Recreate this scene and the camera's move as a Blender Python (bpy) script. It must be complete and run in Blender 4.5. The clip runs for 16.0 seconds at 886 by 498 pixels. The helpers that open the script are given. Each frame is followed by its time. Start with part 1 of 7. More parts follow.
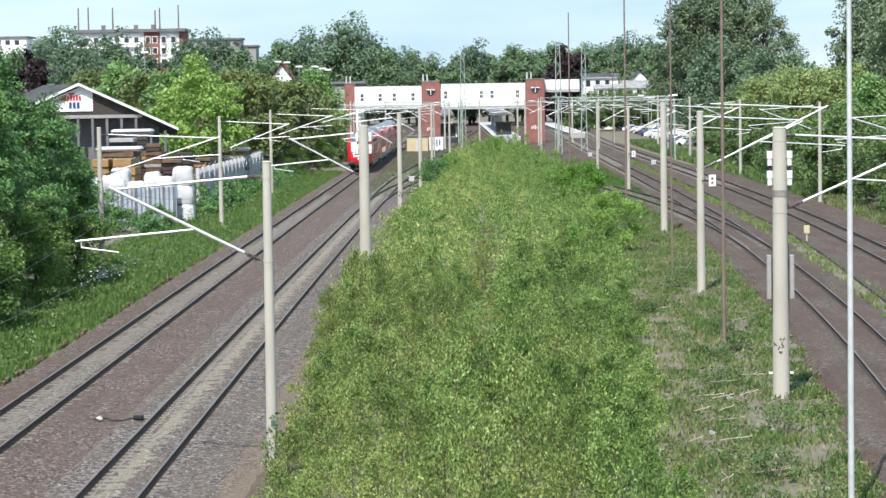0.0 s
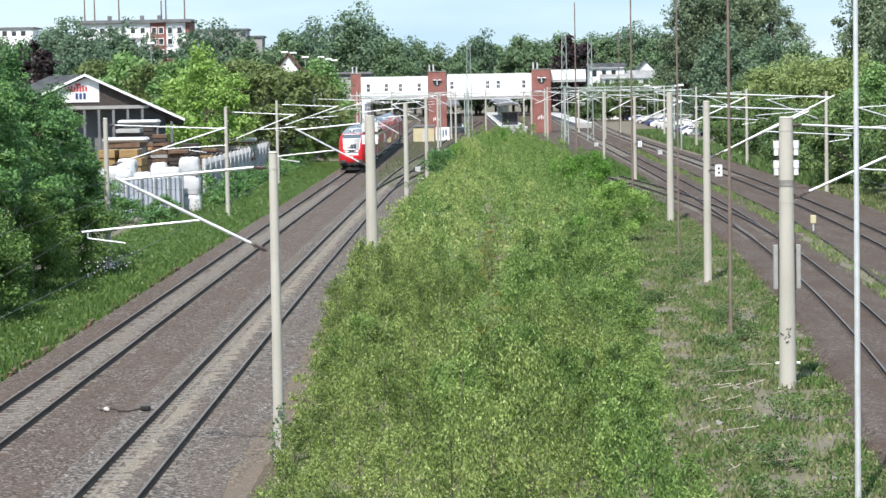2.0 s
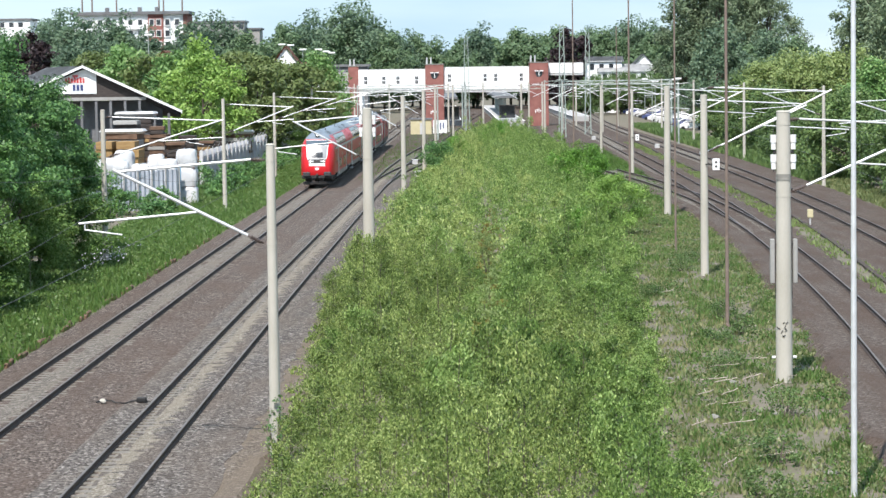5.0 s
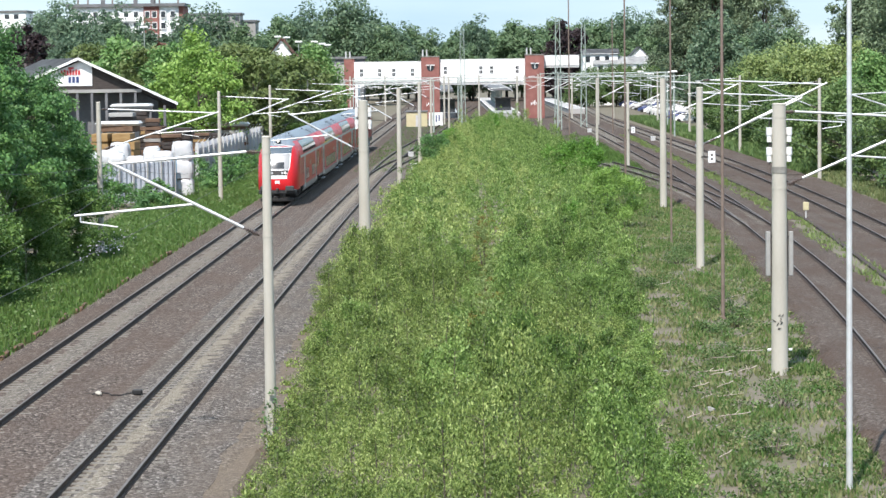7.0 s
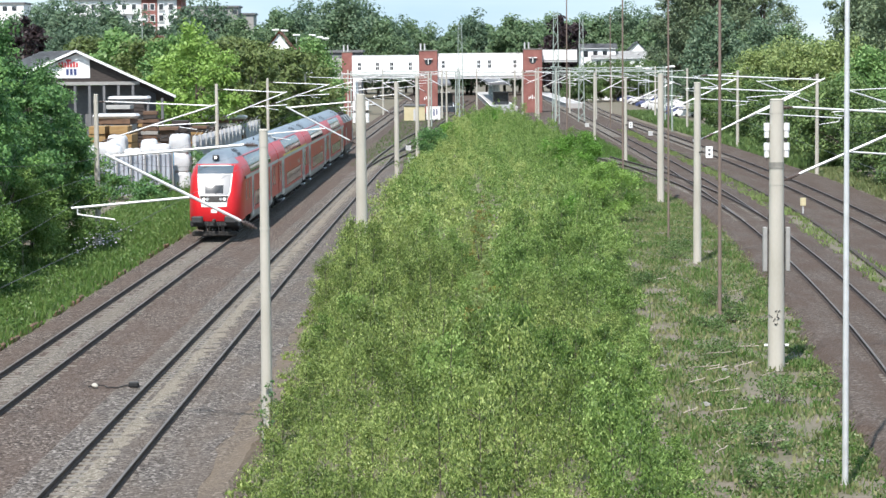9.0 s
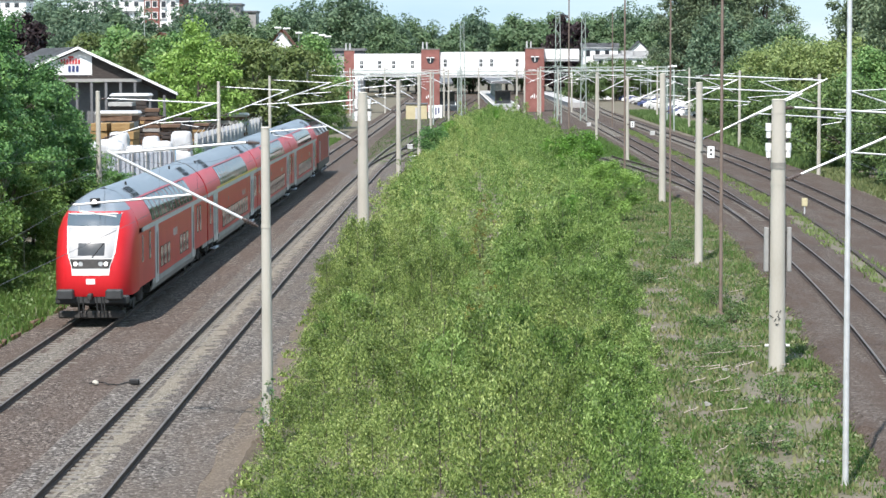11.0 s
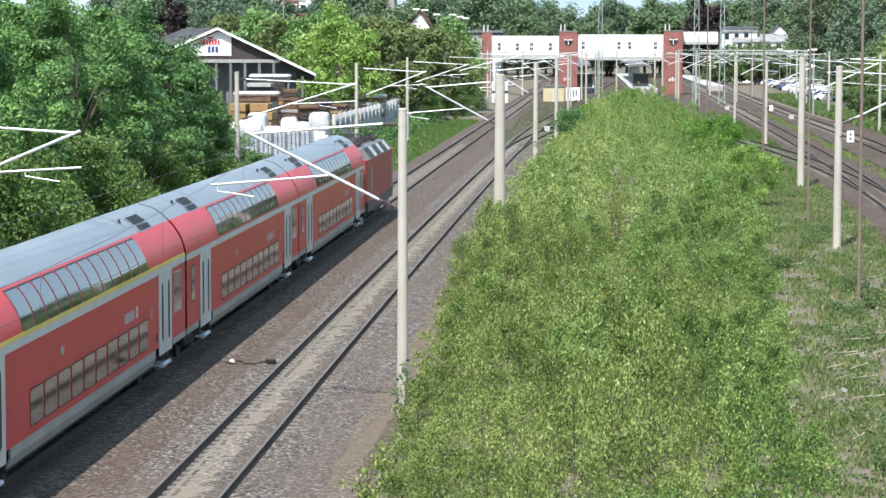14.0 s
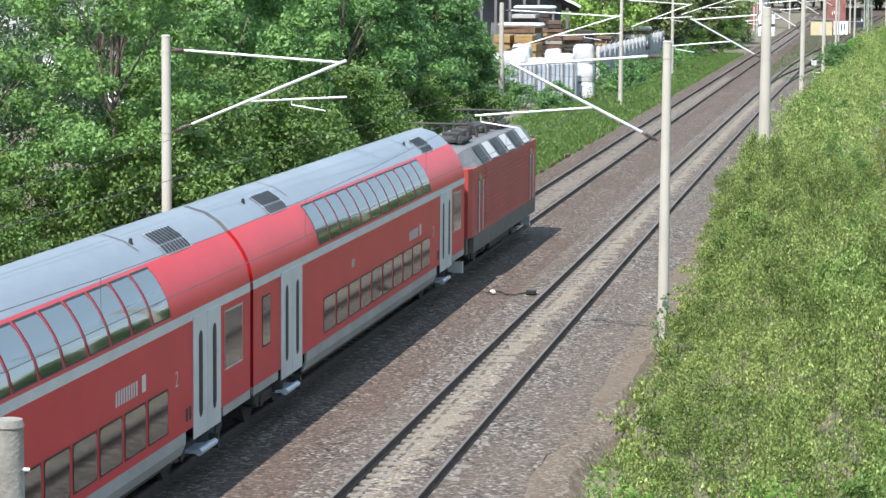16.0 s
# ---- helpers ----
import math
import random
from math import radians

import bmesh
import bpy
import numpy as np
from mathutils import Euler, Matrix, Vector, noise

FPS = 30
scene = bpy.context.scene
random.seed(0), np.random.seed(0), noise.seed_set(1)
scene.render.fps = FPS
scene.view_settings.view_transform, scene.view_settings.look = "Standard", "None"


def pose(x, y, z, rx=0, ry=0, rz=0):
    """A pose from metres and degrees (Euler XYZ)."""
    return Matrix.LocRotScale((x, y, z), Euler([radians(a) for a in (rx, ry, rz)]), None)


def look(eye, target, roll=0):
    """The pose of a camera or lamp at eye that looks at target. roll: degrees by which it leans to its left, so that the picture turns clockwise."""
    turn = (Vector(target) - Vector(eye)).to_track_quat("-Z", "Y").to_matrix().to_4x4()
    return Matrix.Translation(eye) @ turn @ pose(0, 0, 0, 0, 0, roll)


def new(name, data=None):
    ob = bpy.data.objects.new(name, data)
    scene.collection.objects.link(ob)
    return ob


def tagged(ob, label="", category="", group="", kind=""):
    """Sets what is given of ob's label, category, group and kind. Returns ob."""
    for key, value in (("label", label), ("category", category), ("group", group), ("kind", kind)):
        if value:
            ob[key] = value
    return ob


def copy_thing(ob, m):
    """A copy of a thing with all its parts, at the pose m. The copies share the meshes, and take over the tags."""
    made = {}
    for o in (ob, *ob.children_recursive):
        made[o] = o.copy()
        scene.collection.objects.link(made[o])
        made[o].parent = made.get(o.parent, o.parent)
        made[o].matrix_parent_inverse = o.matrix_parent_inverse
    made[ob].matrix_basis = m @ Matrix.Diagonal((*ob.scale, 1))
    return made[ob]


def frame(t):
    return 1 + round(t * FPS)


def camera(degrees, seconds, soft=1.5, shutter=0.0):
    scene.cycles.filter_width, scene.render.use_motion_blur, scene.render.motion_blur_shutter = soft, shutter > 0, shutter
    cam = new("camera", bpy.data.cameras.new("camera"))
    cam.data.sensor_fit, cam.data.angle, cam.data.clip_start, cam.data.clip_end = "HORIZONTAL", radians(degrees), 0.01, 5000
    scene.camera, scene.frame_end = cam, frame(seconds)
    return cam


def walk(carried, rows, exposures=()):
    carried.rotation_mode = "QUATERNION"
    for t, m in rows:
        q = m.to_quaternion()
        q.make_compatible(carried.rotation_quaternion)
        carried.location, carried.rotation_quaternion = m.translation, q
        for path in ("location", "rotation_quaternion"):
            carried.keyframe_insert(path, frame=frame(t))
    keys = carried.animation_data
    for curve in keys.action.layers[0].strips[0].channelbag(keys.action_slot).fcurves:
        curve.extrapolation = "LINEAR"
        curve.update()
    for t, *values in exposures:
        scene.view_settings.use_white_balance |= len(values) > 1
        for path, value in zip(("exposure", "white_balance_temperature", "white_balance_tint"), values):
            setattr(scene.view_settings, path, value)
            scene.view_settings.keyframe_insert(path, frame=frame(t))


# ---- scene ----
# ---- camera: a tripod on a road bridge, panning left ----
EYE = 9.5
cam = camera(20.21, 16.0, soft=1.5)
PAN = [  # seconds, yaw, pitch, roll
    (0.0, 0.000, -3.693, -0.900),
    (0.5, -0.064, -3.755, -0.808),
    (1.0, -0.001, -3.813, -0.817),
    (1.5, 0.088, -3.857, -0.905),
    (2.0, 0.153, -3.914, -0.984),
    (2.5, 0.167, -3.955, -1.053),
    (3.0, 0.158, -3.976, -1.057),
    (3.5, 0.139, -3.999, -0.941),
    (4.0, 0.133, -4.024, -0.796),
    (6.5, 0.030, -4.202, -0.787),
    (7.0, -0.012, -4.256, -0.739),
    (7.5, -0.053, -4.297, -0.592),
    (8.0, -0.089, -4.329, -0.504),
    (8.5, -0.089, -4.376, -0.453),
    (9.0, -0.080, -4.395, -0.465),
    (11.5, -0.038, -4.428, -0.144),
    (12.0, 0.037, -4.403, -0.175),
    (12.5, 0.167, -4.408, -0.114),
    (13.0, 0.494, -4.457, -0.139),
    (13.5, 1.279, -4.536, -0.116),
    (14.0, 3.093, -4.834, 0.081),
    (14.5, 4.859, -5.272, 0.400),
    (15.0, 6.587, -5.852, 0.547),
    (15.5, 7.881, -6.142, 0.428),
    (16.0, 9.140, -6.423, 0.398),
]
walk(cam, [(t, pose(0, 0, EYE, 0, 0, yaw) @ pose(0, 0, 0, 90 + pitch) @ pose(0, 0, 0, 0, 0, roll)) for t, yaw, pitch, roll in PAN],
     exposures=[(0.0, 0.98, 6320, 14), (12.5, 1.03, 6320, 14), (14.5, 1.15, 6320, 14), (16.0, 1.23, 6320, 14)])

# ---- world and sun ----
SUN_ELEV, SUN_SIDE = 54.0, 16.0  # the sun stands behind the camera, to its left
world = bpy.data.worlds.new("sky")
scene.world = world
world.use_nodes = True
wn, wl = world.node_tree.nodes, world.node_tree.links
wn.clear()
w_out = wn.new("ShaderNodeOutputWorld")
w_bg = wn.new("ShaderNodeBackground")
w_sky = wn.new("ShaderNodeTexSky")
w_sky.sky_type = "NISHITA"
w_sky.sun_disc = False
w_sky.sun_elevation = radians(SUN_ELEV)
w_sky.sun_rotation = radians(180 + SUN_SIDE)
w_sky.air_density, w_sky.dust_density, w_sky.ozone_density = 1.0, 0.4, 2.5
w_tc = wn.new("ShaderNodeTexCoord")
w_map = wn.new("ShaderNodeMapping")
w_map.inputs["Scale"].default_value = (3.0, 3.0, 16.0)
w_noise = wn.new("ShaderNodeTexNoise")
w_noise.inputs["Scale"].default_value = 1.6
w_noise.inputs["Detail"].default_value = 6
w_ramp = wn.new("ShaderNodeValToRGB")
w_ramp.color_ramp.elements[0].position, w_ramp.color_ramp.elements[1].position = 0.42, 0.72
w_ramp.color_ramp.elements[0].color, w_ramp.color_ramp.elements[1].color = (0.74, 0.74, 0.74, 1), (0.97, 0.97, 0.97, 1)
w_mix = wn.new("ShaderNodeMix")
w_mix.data_type = "RGBA"
w_mix.inputs["B"].default_value = (2.4, 3.42, 4.05, 1)
wl.new(w_tc.outputs["Generated"], w_map.inputs["Vector"])
wl.new(w_map.outputs["Vector"], w_noise.inputs["Vector"])
wl.new(w_noise.outputs["Fac"], w_ramp.inputs["Fac"])
wl.new(w_ramp.outputs["Color"], w_mix.inputs["Factor"])
wl.new(w_sky.outputs["Color"], w_mix.inputs["A"])
wl.new(w_mix.outputs["Result"], w_bg.inputs["Color"])
w_bg.inputs["Strength"].default_value = 0.12
wl.new(w_bg.outputs["Background"], w_out.inputs["Surface"])

sun_data = bpy.data.lights.new("sun", "SUN")
sun_data.energy, sun_data.angle, sun_data.color = 3.5, radians(0.53), (1.0, 0.95, 0.87)
sun = new("sun", sun_data)
ce, se = math.cos(radians(SUN_ELEV)), math.sin(radians(SUN_ELEV))
sun.matrix_world = look((-math.sin(radians(SUN_SIDE)) * ce * 50, -math.cos(radians(SUN_SIDE)) * ce * 50, se * 50), (0, 0, 0))


# ---- materials ----
def base_mat(name):
    m = bpy.data.materials.new(name)
    m.use_nodes = True
    return m, m.node_tree.nodes, m.node_tree.links, m.node_tree.nodes["Principled BSDF"]


def ramp_of(nodes, stops):
    r = nodes.new("ShaderNodeValToRGB")
    e = r.color_ramp.elements
    while len(e) < len(stops):
        e.new(0.5)
    for el, (p, c) in zip(e, stops):
        el.position, el.color = p, (*c, 1)
    return r


def mat(name, c1, c2, scale=3.0, rough=0.6, metal=0.0, bump=0.0, bscale=20.0, ior=1.5, stretch=(1, 1, 1), fine=0.25, coat=0.0):
    """Two tones mixed at a large and a small scale, with fine relief."""
    m, n, l, p = base_mat(name)
    tc = n.new("ShaderNodeTexCoord")
    mp = n.new("ShaderNodeMapping")
    mp.inputs["Scale"].default_value = stretch
    l.new(tc.outputs["Object"], mp.inputs["Vector"])
    a = n.new("ShaderNodeTexNoise")
    a.inputs["Scale"].default_value, a.inputs["Detail"].default_value = scale, 5
    b = n.new("ShaderNodeTexNoise")
    b.inputs["Scale"].default_value, b.inputs["Detail"].default_value = bscale, 3
    l.new(mp.outputs["Vector"], a.inputs["Vector"])
    l.new(mp.outputs["Vector"], b.inputs["Vector"])
    mx = n.new("ShaderNodeMix")
    mx.inputs["Factor"].default_value = fine
    l.new(a.outputs["Fac"], mx.inputs["A"])
    l.new(b.outputs["Fac"], mx.inputs["B"])
    r = ramp_of(n, [(0.32, c1), (0.68, c2)])
    l.new(mx.outputs["Result"], r.inputs["Fac"])
    l.new(r.outputs["Color"], p.inputs["Base Color"])
    p.inputs["Roughness"].default_value, p.inputs["Metallic"].default_value, p.inputs["IOR"].default_value = rough, metal, ior
    p.inputs["Coat Weight"].default_value, p.inputs["Coat Roughness"].default_value = coat, 0.2
    if bump:
        bp = n.new("ShaderNodeBump")
        bp.inputs["Strength"].default_value, bp.inputs["Distance"].default_value = bump, 0.02
        l.new(b.outputs["Fac"], bp.inputs["Height"])
        l.new(bp.outputs["Normal"], p.inputs["Normal"])
    return m


def leaf_mat(name, dark, mid, light, patch=0.25, rough=0.5, trans=0.3, shift=(0.5, 0.5), tuft=1.1, span=0.23, blend=0.3, own=0.22):
    """Leaves: each its own tone, with patches of tone across the crown."""
    m, n, l, p = base_mat(name)
    geo = n.new("ShaderNodeNewGeometry")
    tc = n.new("ShaderNodeTexCoord")
    ns = n.new("ShaderNodeTexNoise")
    ns.inputs["Scale"].default_value, ns.inputs["Detail"].default_value = patch, 3
    l.new(tc.outputs["Object"], ns.inputs["Vector"])
    info = n.new("ShaderNodeObjectInfo")
    m1 = n.new("ShaderNodeMix")
    m1.inputs["Factor"].default_value = shift[0]
    l.new(geo.outputs["Random Per Island"], m1.inputs["A"])
    l.new(ns.outputs["Fac"], m1.inputs["B"])
    m2 = n.new("ShaderNodeMix")
    m2.inputs["Factor"].default_value = own
    l.new(m1.outputs["Result"], m2.inputs["A"])
    l.new(info.outputs["Random"], m2.inputs["B"])
    n2 = n.new("ShaderNodeTexNoise")
    n2.inputs["Scale"].default_value, n2.inputs["Detail"].default_value = tuft, 2
    l.new(tc.outputs["Object"], n2.inputs["Vector"])
    m3 = n.new("ShaderNodeMix")
    m3.inputs["Factor"].default_value = blend
    l.new(m2.outputs["Result"], m3.inputs["A"])
    l.new(n2.outputs["Fac"], m3.inputs["B"])
    r = ramp_of(n, [(0.5 - span, dark), (0.5, mid), (0.5 + span, light)])
    l.new(m3.outputs["Result"], r.inputs["Fac"])
    l.new(r.outputs["Color"], p.inputs["Base Color"])
    p.inputs["Roughness"].default_value = rough
    p.inputs["Specular IOR Level"].default_value = 0.35
    tr = n.new("ShaderNodeBsdfTranslucent")
    l.new(r.outputs["Color"], tr.inputs["Color"])
    ms = n.new("ShaderNodeMixShader")
    ms.inputs["Fac"].default_value = trans
    l.new(p.outputs["BSDF"], ms.inputs[1])
    l.new(tr.outputs["BSDF"], ms.inputs[2])
    l.new(ms.outputs["Shader"], n["Material Output"].inputs["Surface"])
    return m


def ballast_mat(name, tones, stain, stain_amount):
    """Crushed stone: cells of single stones, and wide rust and dust stains."""
    m, n, l, p = base_mat(name)
    tc = n.new("ShaderNodeTexCoord")
    v = n.new("ShaderNodeTexVoronoi")
    v.inputs["Scale"].default_value = 14
    l.new(tc.outputs["Object"], v.inputs["Vector"])
    sep = n.new("ShaderNodeSeparateColor")
    l.new(v.outputs["Color"], sep.inputs["Color"])
    r = ramp_of(n, [(0.0, tones[0]), (0.45, tones[1]), (0.85, tones[2]), (1.0, tones[3])])
    l.new(sep.outputs["Red"], r.inputs["Fac"])
    mp = n.new("ShaderNodeMapping")
    mp.inputs["Scale"].default_value = (1.0, 0.22, 1.0)
    l.new(tc.outputs["Object"], mp.inputs["Vector"])
    ns = n.new("ShaderNodeTexNoise")
    ns.inputs["Scale"].default_value, ns.inputs["Detail"].default_value = 0.9, 6
    l.new(mp.outputs["Vector"], ns.inputs["Vector"])
    rs = ramp_of(n, [(0.4, (0, 0, 0)), (0.62, (stain_amount,) * 3)])
    l.new(ns.outputs["Fac"], rs.inputs["Fac"])
    mx = n.new("ShaderNodeMix")
    mx.data_type = "RGBA"
    l.new(rs.outputs["Color"], mx.inputs["Factor"])
    l.new(r.outputs["Color"], mx.inputs["A"])
    mx.inputs["B"].default_value = (*stain, 1)
    l.new(mx.outputs["Result"], p.inputs["Base Color"])
    p.inputs["Roughness"].default_value = 0.9
    p.inputs["Specular IOR Level"].default_value = 0.2
    bp = n.new("ShaderNodeBump")
    bp.inputs["Strength"].default_value, bp.inputs["Distance"].default_value = 0.9, 0.03
    bp.invert = True
    l.new(v.outputs["Distance"], bp.inputs["Height"])
    l.new(bp.outputs["Normal"], p.inputs["Normal"])
    return m


M_BALLAST = ballast_mat("ballast", [(0.022, 0.0165, 0.0135), (0.088, 0.068, 0.056), (0.146, 0.118, 0.10), (0.31, 0.265, 0.232)], (0.0946, 0.0672, 0.0528), 0.6)
M_BALLAST_GREY = ballast_mat("ballast_grey", [(0.026, 0.022, 0.019), (0.097, 0.084, 0.074), (0.165, 0.145, 0.129), (0.36, 0.325, 0.295)], (0.118, 0.092, 0.072), 0.5)
M_BALLAST_DUST = ballast_mat("dusty_ballast", [(0.085, 0.074, 0.058), (0.18, 0.157, 0.125), (0.245, 0.217, 0.175), (0.37, 0.335, 0.28)], (0.225, 0.196, 0.152), 0.75)
M_BALLAST_MID = ballast_mat("half_dusty_ballast", [(0.054, 0.046, 0.038), (0.135, 0.118, 0.10), (0.19, 0.168, 0.144), (0.33, 0.30, 0.265)], (0.17, 0.146, 0.118), 0.65)
M_BALLAST_DARK = ballast_mat("ballast_dark", [(0.045, 0.036, 0.03), (0.084, 0.065, 0.053), (0.12, 0.097, 0.082), (0.195, 0.167, 0.147)], (0.072, 0.048, 0.036), 0.7)
M_DIRT = ballast_mat("gravelly_earth", [(0.07, 0.055, 0.042), (0.125, 0.10, 0.078), (0.165, 0.135, 0.108), (0.27, 0.235, 0.20)], (0.15, 0.118, 0.088), 0.9)
M_SLEEPER = mat("concrete_sleeper", (0.137, 0.122, 0.103), (0.205, 0.189, 0.16), 1.2, 0.9, bump=0.4, bscale=30, fine=0.4)
M_RAIL = mat("rusty_rail_web", (0.035, 0.024, 0.02), (0.075, 0.05, 0.04), 4, 0.8, bump=0.3, bscale=40)
M_RAILHEAD = mat("worn_rail_head", (0.10, 0.082, 0.07), (0.16, 0.135, 0.118), 2, 0.5, metal=0.25)
M_GROUND = mat("weedy_ground", (0.095, 0.095, 0.05), (0.185, 0.15, 0.122), 0.35, 0.95, bump=0.8, bscale=6, fine=0.45)
M_CONCRETE = mat("mast_concrete", (0.385, 0.362, 0.305), (0.475, 0.45, 0.392), 1.6, 0.85, bump=0.3, bscale=24, stretch=(0.93, 0.96, 0.312))
M_CONCRETE_OLD = mat("stained_concrete", (0.16, 0.155, 0.135), (0.30, 0.29, 0.26), 5, 0.9, bump=0.4, bscale=30)
M_GALV = mat("galvanised_tube", (0.56, 0.57, 0.57), (0.74, 0.75, 0.75), 3, 0.38, metal=0.35, bscale=30)
M_LATTICE = mat("grey_green_steel", (0.26, 0.31, 0.28), (0.38, 0.43, 0.39), 2, 0.6, bscale=20)
M_RUST = mat("rust_brown_steel", (0.13, 0.095, 0.075), (0.22, 0.17, 0.14), 2, 0.75, bscale=25)
M_WIRE = mat("copper_wire", (0.05, 0.05, 0.05), (0.11, 0.10, 0.095), 2, 0.5, metal=0.4)
M_INSUL = mat("brown_insulator", (0.055, 0.04, 0.035), (0.11, 0.08, 0.07), 6, 0.3)
M_WHITE = mat("white_paint", (0.70, 0.70, 0.69), (0.82, 0.82, 0.81), 1.5, 0.5, bscale=10)
M_DARK = mat("dark_underframe", (0.018, 0.017, 0.016), (0.05, 0.046, 0.042), 5, 0.7, bump=0.3, bscale=30)
M_RED = mat("traffic_red_paint", (0.44, 0.020, 0.029), (0.535, 0.030, 0.041), 0.8, 0.36, bscale=9, coat=0.0, ior=1.4)
# The coach red again, brightened for panels that catch sun and sky.
M_REDTOP = mat("sunlit_red_paint", (0.50, 0.015, 0.02), (0.575, 0.023, 0.028), 0.8, 0.36, bscale=9, ior=1.32, coat=0.05)
M_LGREY = mat("light_grey_paint", (0.438, 0.438, 0.434), (0.542, 0.542, 0.532), 1.2, 0.45, bscale=12)
M_SKIRT = mat("dusty_grey_skirt", (0.242, 0.239, 0.225), (0.343, 0.333, 0.315), 1.0, 0.6, bscale=8)
M_ROOF = mat("grey_coach_roof", (0.161, 0.19, 0.222), (0.221, 0.253, 0.289), 0.6, 0.42, bscale=7, stretch=(0.744, 0.317, 0.84), coat=0.15)
M_YELLOW = mat("first_class_yellow", (0.55, 0.40, 0.06), (0.66, 0.50, 0.09), 2, 0.5)
M_GLASS = mat("reflecting_coach_glass", (0.018, 0.022, 0.022), (0.03, 0.034, 0.034), 0.6, 0.04, ior=4.0)
M_GLASSLOW = mat("dusty_lower_glass", (0.0265, 0.025, 0.0221), (0.05, 0.047, 0.0412), 1.5, 0.06, ior=2.1)
M_BLACK = mat("black_rubber", (0.008, 0.008, 0.008), (0.02, 0.02, 0.02), 4, 0.55)
# Red brick, its tones made paler and pinker to carry distance haze.
M_BRICK = mat("hazed_red_brickwork", (0.20, 0.078, 0.065), (0.29, 0.125, 0.105), 0.8, 0.9, bump=0.2, bscale=5)
M_CLAD = mat("white_cladding", (0.74, 0.75, 0.74), (0.84, 0.84, 0.83), 0.3, 0.55, bscale=3)
M_SLATE = mat("grey_roof_sheet", (0.101, 0.104, 0.108), (0.173, 0.176, 0.18), 0.5, 0.7, bscale=4)
M_TILE = mat("red_roof_tiles", (0.20, 0.085, 0.055), (0.30, 0.14, 0.09), 1, 0.85, bscale=4)
M_TIMBER = mat("dark_stained_boards", (0.028, 0.022, 0.02), (0.06, 0.048, 0.042), 2, 0.8, stretch=(1, 1, 4))
M_WOOD = mat("sawn_wood", (0.238, 0.14, 0.0525), (0.35, 0.231, 0.098), 2, 0.8, stretch=(1, 4, 4))
M_BROWNWOOD = mat("brown_stacked_wood", (0.085, 0.05, 0.032), (0.18, 0.11, 0.07), 2, 0.85)
M_FILM = mat("white_wrapping_film", (0.49, 0.497, 0.504), (0.605, 0.605, 0.605), 1.2, 0.35, bump=0.5, bscale=5)
M_FENCE = mat("galvanised_fence_sheet", (0.365, 0.389, 0.434), (0.564, 0.588, 0.647), 1.0, 0.5, metal=0.3, bscale=8)
M_BARK = mat("bark", (0.07, 0.055, 0.042), (0.15, 0.125, 0.10), 3, 0.95, bump=0.6, bscale=18, stretch=(1, 1, 0.3))
M_DEADWOOD = mat("bleached_dead_wood", (0.312, 0.261, 0.208), (0.478, 0.416, 0.354), 4, 0.9)
M_PLATFORM = mat("platform_paving", (0.34, 0.33, 0.32), (0.44, 0.43, 0.42), 0.6, 0.85, bscale=5)
M_PANE = mat("dark_window_pane", (0.02, 0.025, 0.03), (0.05, 0.055, 0.06), 1, 0.08, ior=1.6)
M_HUT = mat("yellow_render", (0.46, 0.40, 0.24), (0.56, 0.50, 0.32), 1, 0.9, bscale=6)
M_BLUE = mat("blue_tarpaulin", (0.10, 0.25, 0.40), (0.18, 0.38, 0.55), 2, 0.5)
M_SIGNRED = mat("sign_red", (0.45, 0.04, 0.04), (0.52, 0.06, 0.06), 2, 0.5)
M_SIGNBLUE = mat("sign_blue", (0.03, 0.05, 0.14), (0.05, 0.07, 0.2), 2, 0.5)
M_LAMPGLASS, _n, _l, _p = base_mat("lit_headlamp")
_p.inputs["Base Color"].default_value = (0.9, 0.9, 0.85, 1)
_p.inputs["Emission Color"].default_value = (1.0, 0.96, 0.86, 1)
_p.inputs["Emission Strength"].default_value = 1.2

# Thicket leaves: dark-to-light spread widened to stand in for shadowing among leaves.
L_BIRCH = leaf_mat("birch_leaves", (0.062, 0.10, 0.022), (0.168, 0.243, 0.055), (0.40, 0.475, 0.16), 0.12, trans=0.22, shift=(0.3, 0.5), tuft=0.55, span=0.18, blend=0.35, own=0.26)
L_SALLOW = leaf_mat("sallow_leaves", (0.056, 0.107, 0.022), (0.15, 0.247, 0.053), (0.345, 0.465, 0.15), 0.12, trans=0.22, shift=(0.3, 0.5), tuft=0.55, span=0.18, blend=0.35, own=0.3)
L_RUSTY = leaf_mat("yellowing_leaves", (0.10, 0.075, 0.02), (0.21, 0.18, 0.045), (0.36, 0.34, 0.08), 0.6)
L_NEAR = leaf_mat("maple_leaves", (0.040, 0.108, 0.035), (0.105, 0.222, 0.067), (0.24, 0.42, 0.12), 0.35)
L_MID = leaf_mat("lime_tree_leaves", (0.0617, 0.143, 0.0424), (0.15, 0.277, 0.0847), (0.282, 0.42, 0.155), 0.3)
# Beech green paled and blued, so distance haze sits in the leaf colour.
L_HAZED_BEECH = leaf_mat("hazed_beech_leaves", (0.072, 0.122, 0.08), (0.122, 0.19, 0.112), (0.18, 0.255, 0.148), 0.2)
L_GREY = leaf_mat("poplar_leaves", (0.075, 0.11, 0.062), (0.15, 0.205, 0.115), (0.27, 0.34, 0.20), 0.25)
L_YELL = leaf_mat("willow_leaves", (0.12, 0.17, 0.055), (0.215, 0.285, 0.095), (0.32, 0.39, 0.15), 0.3)
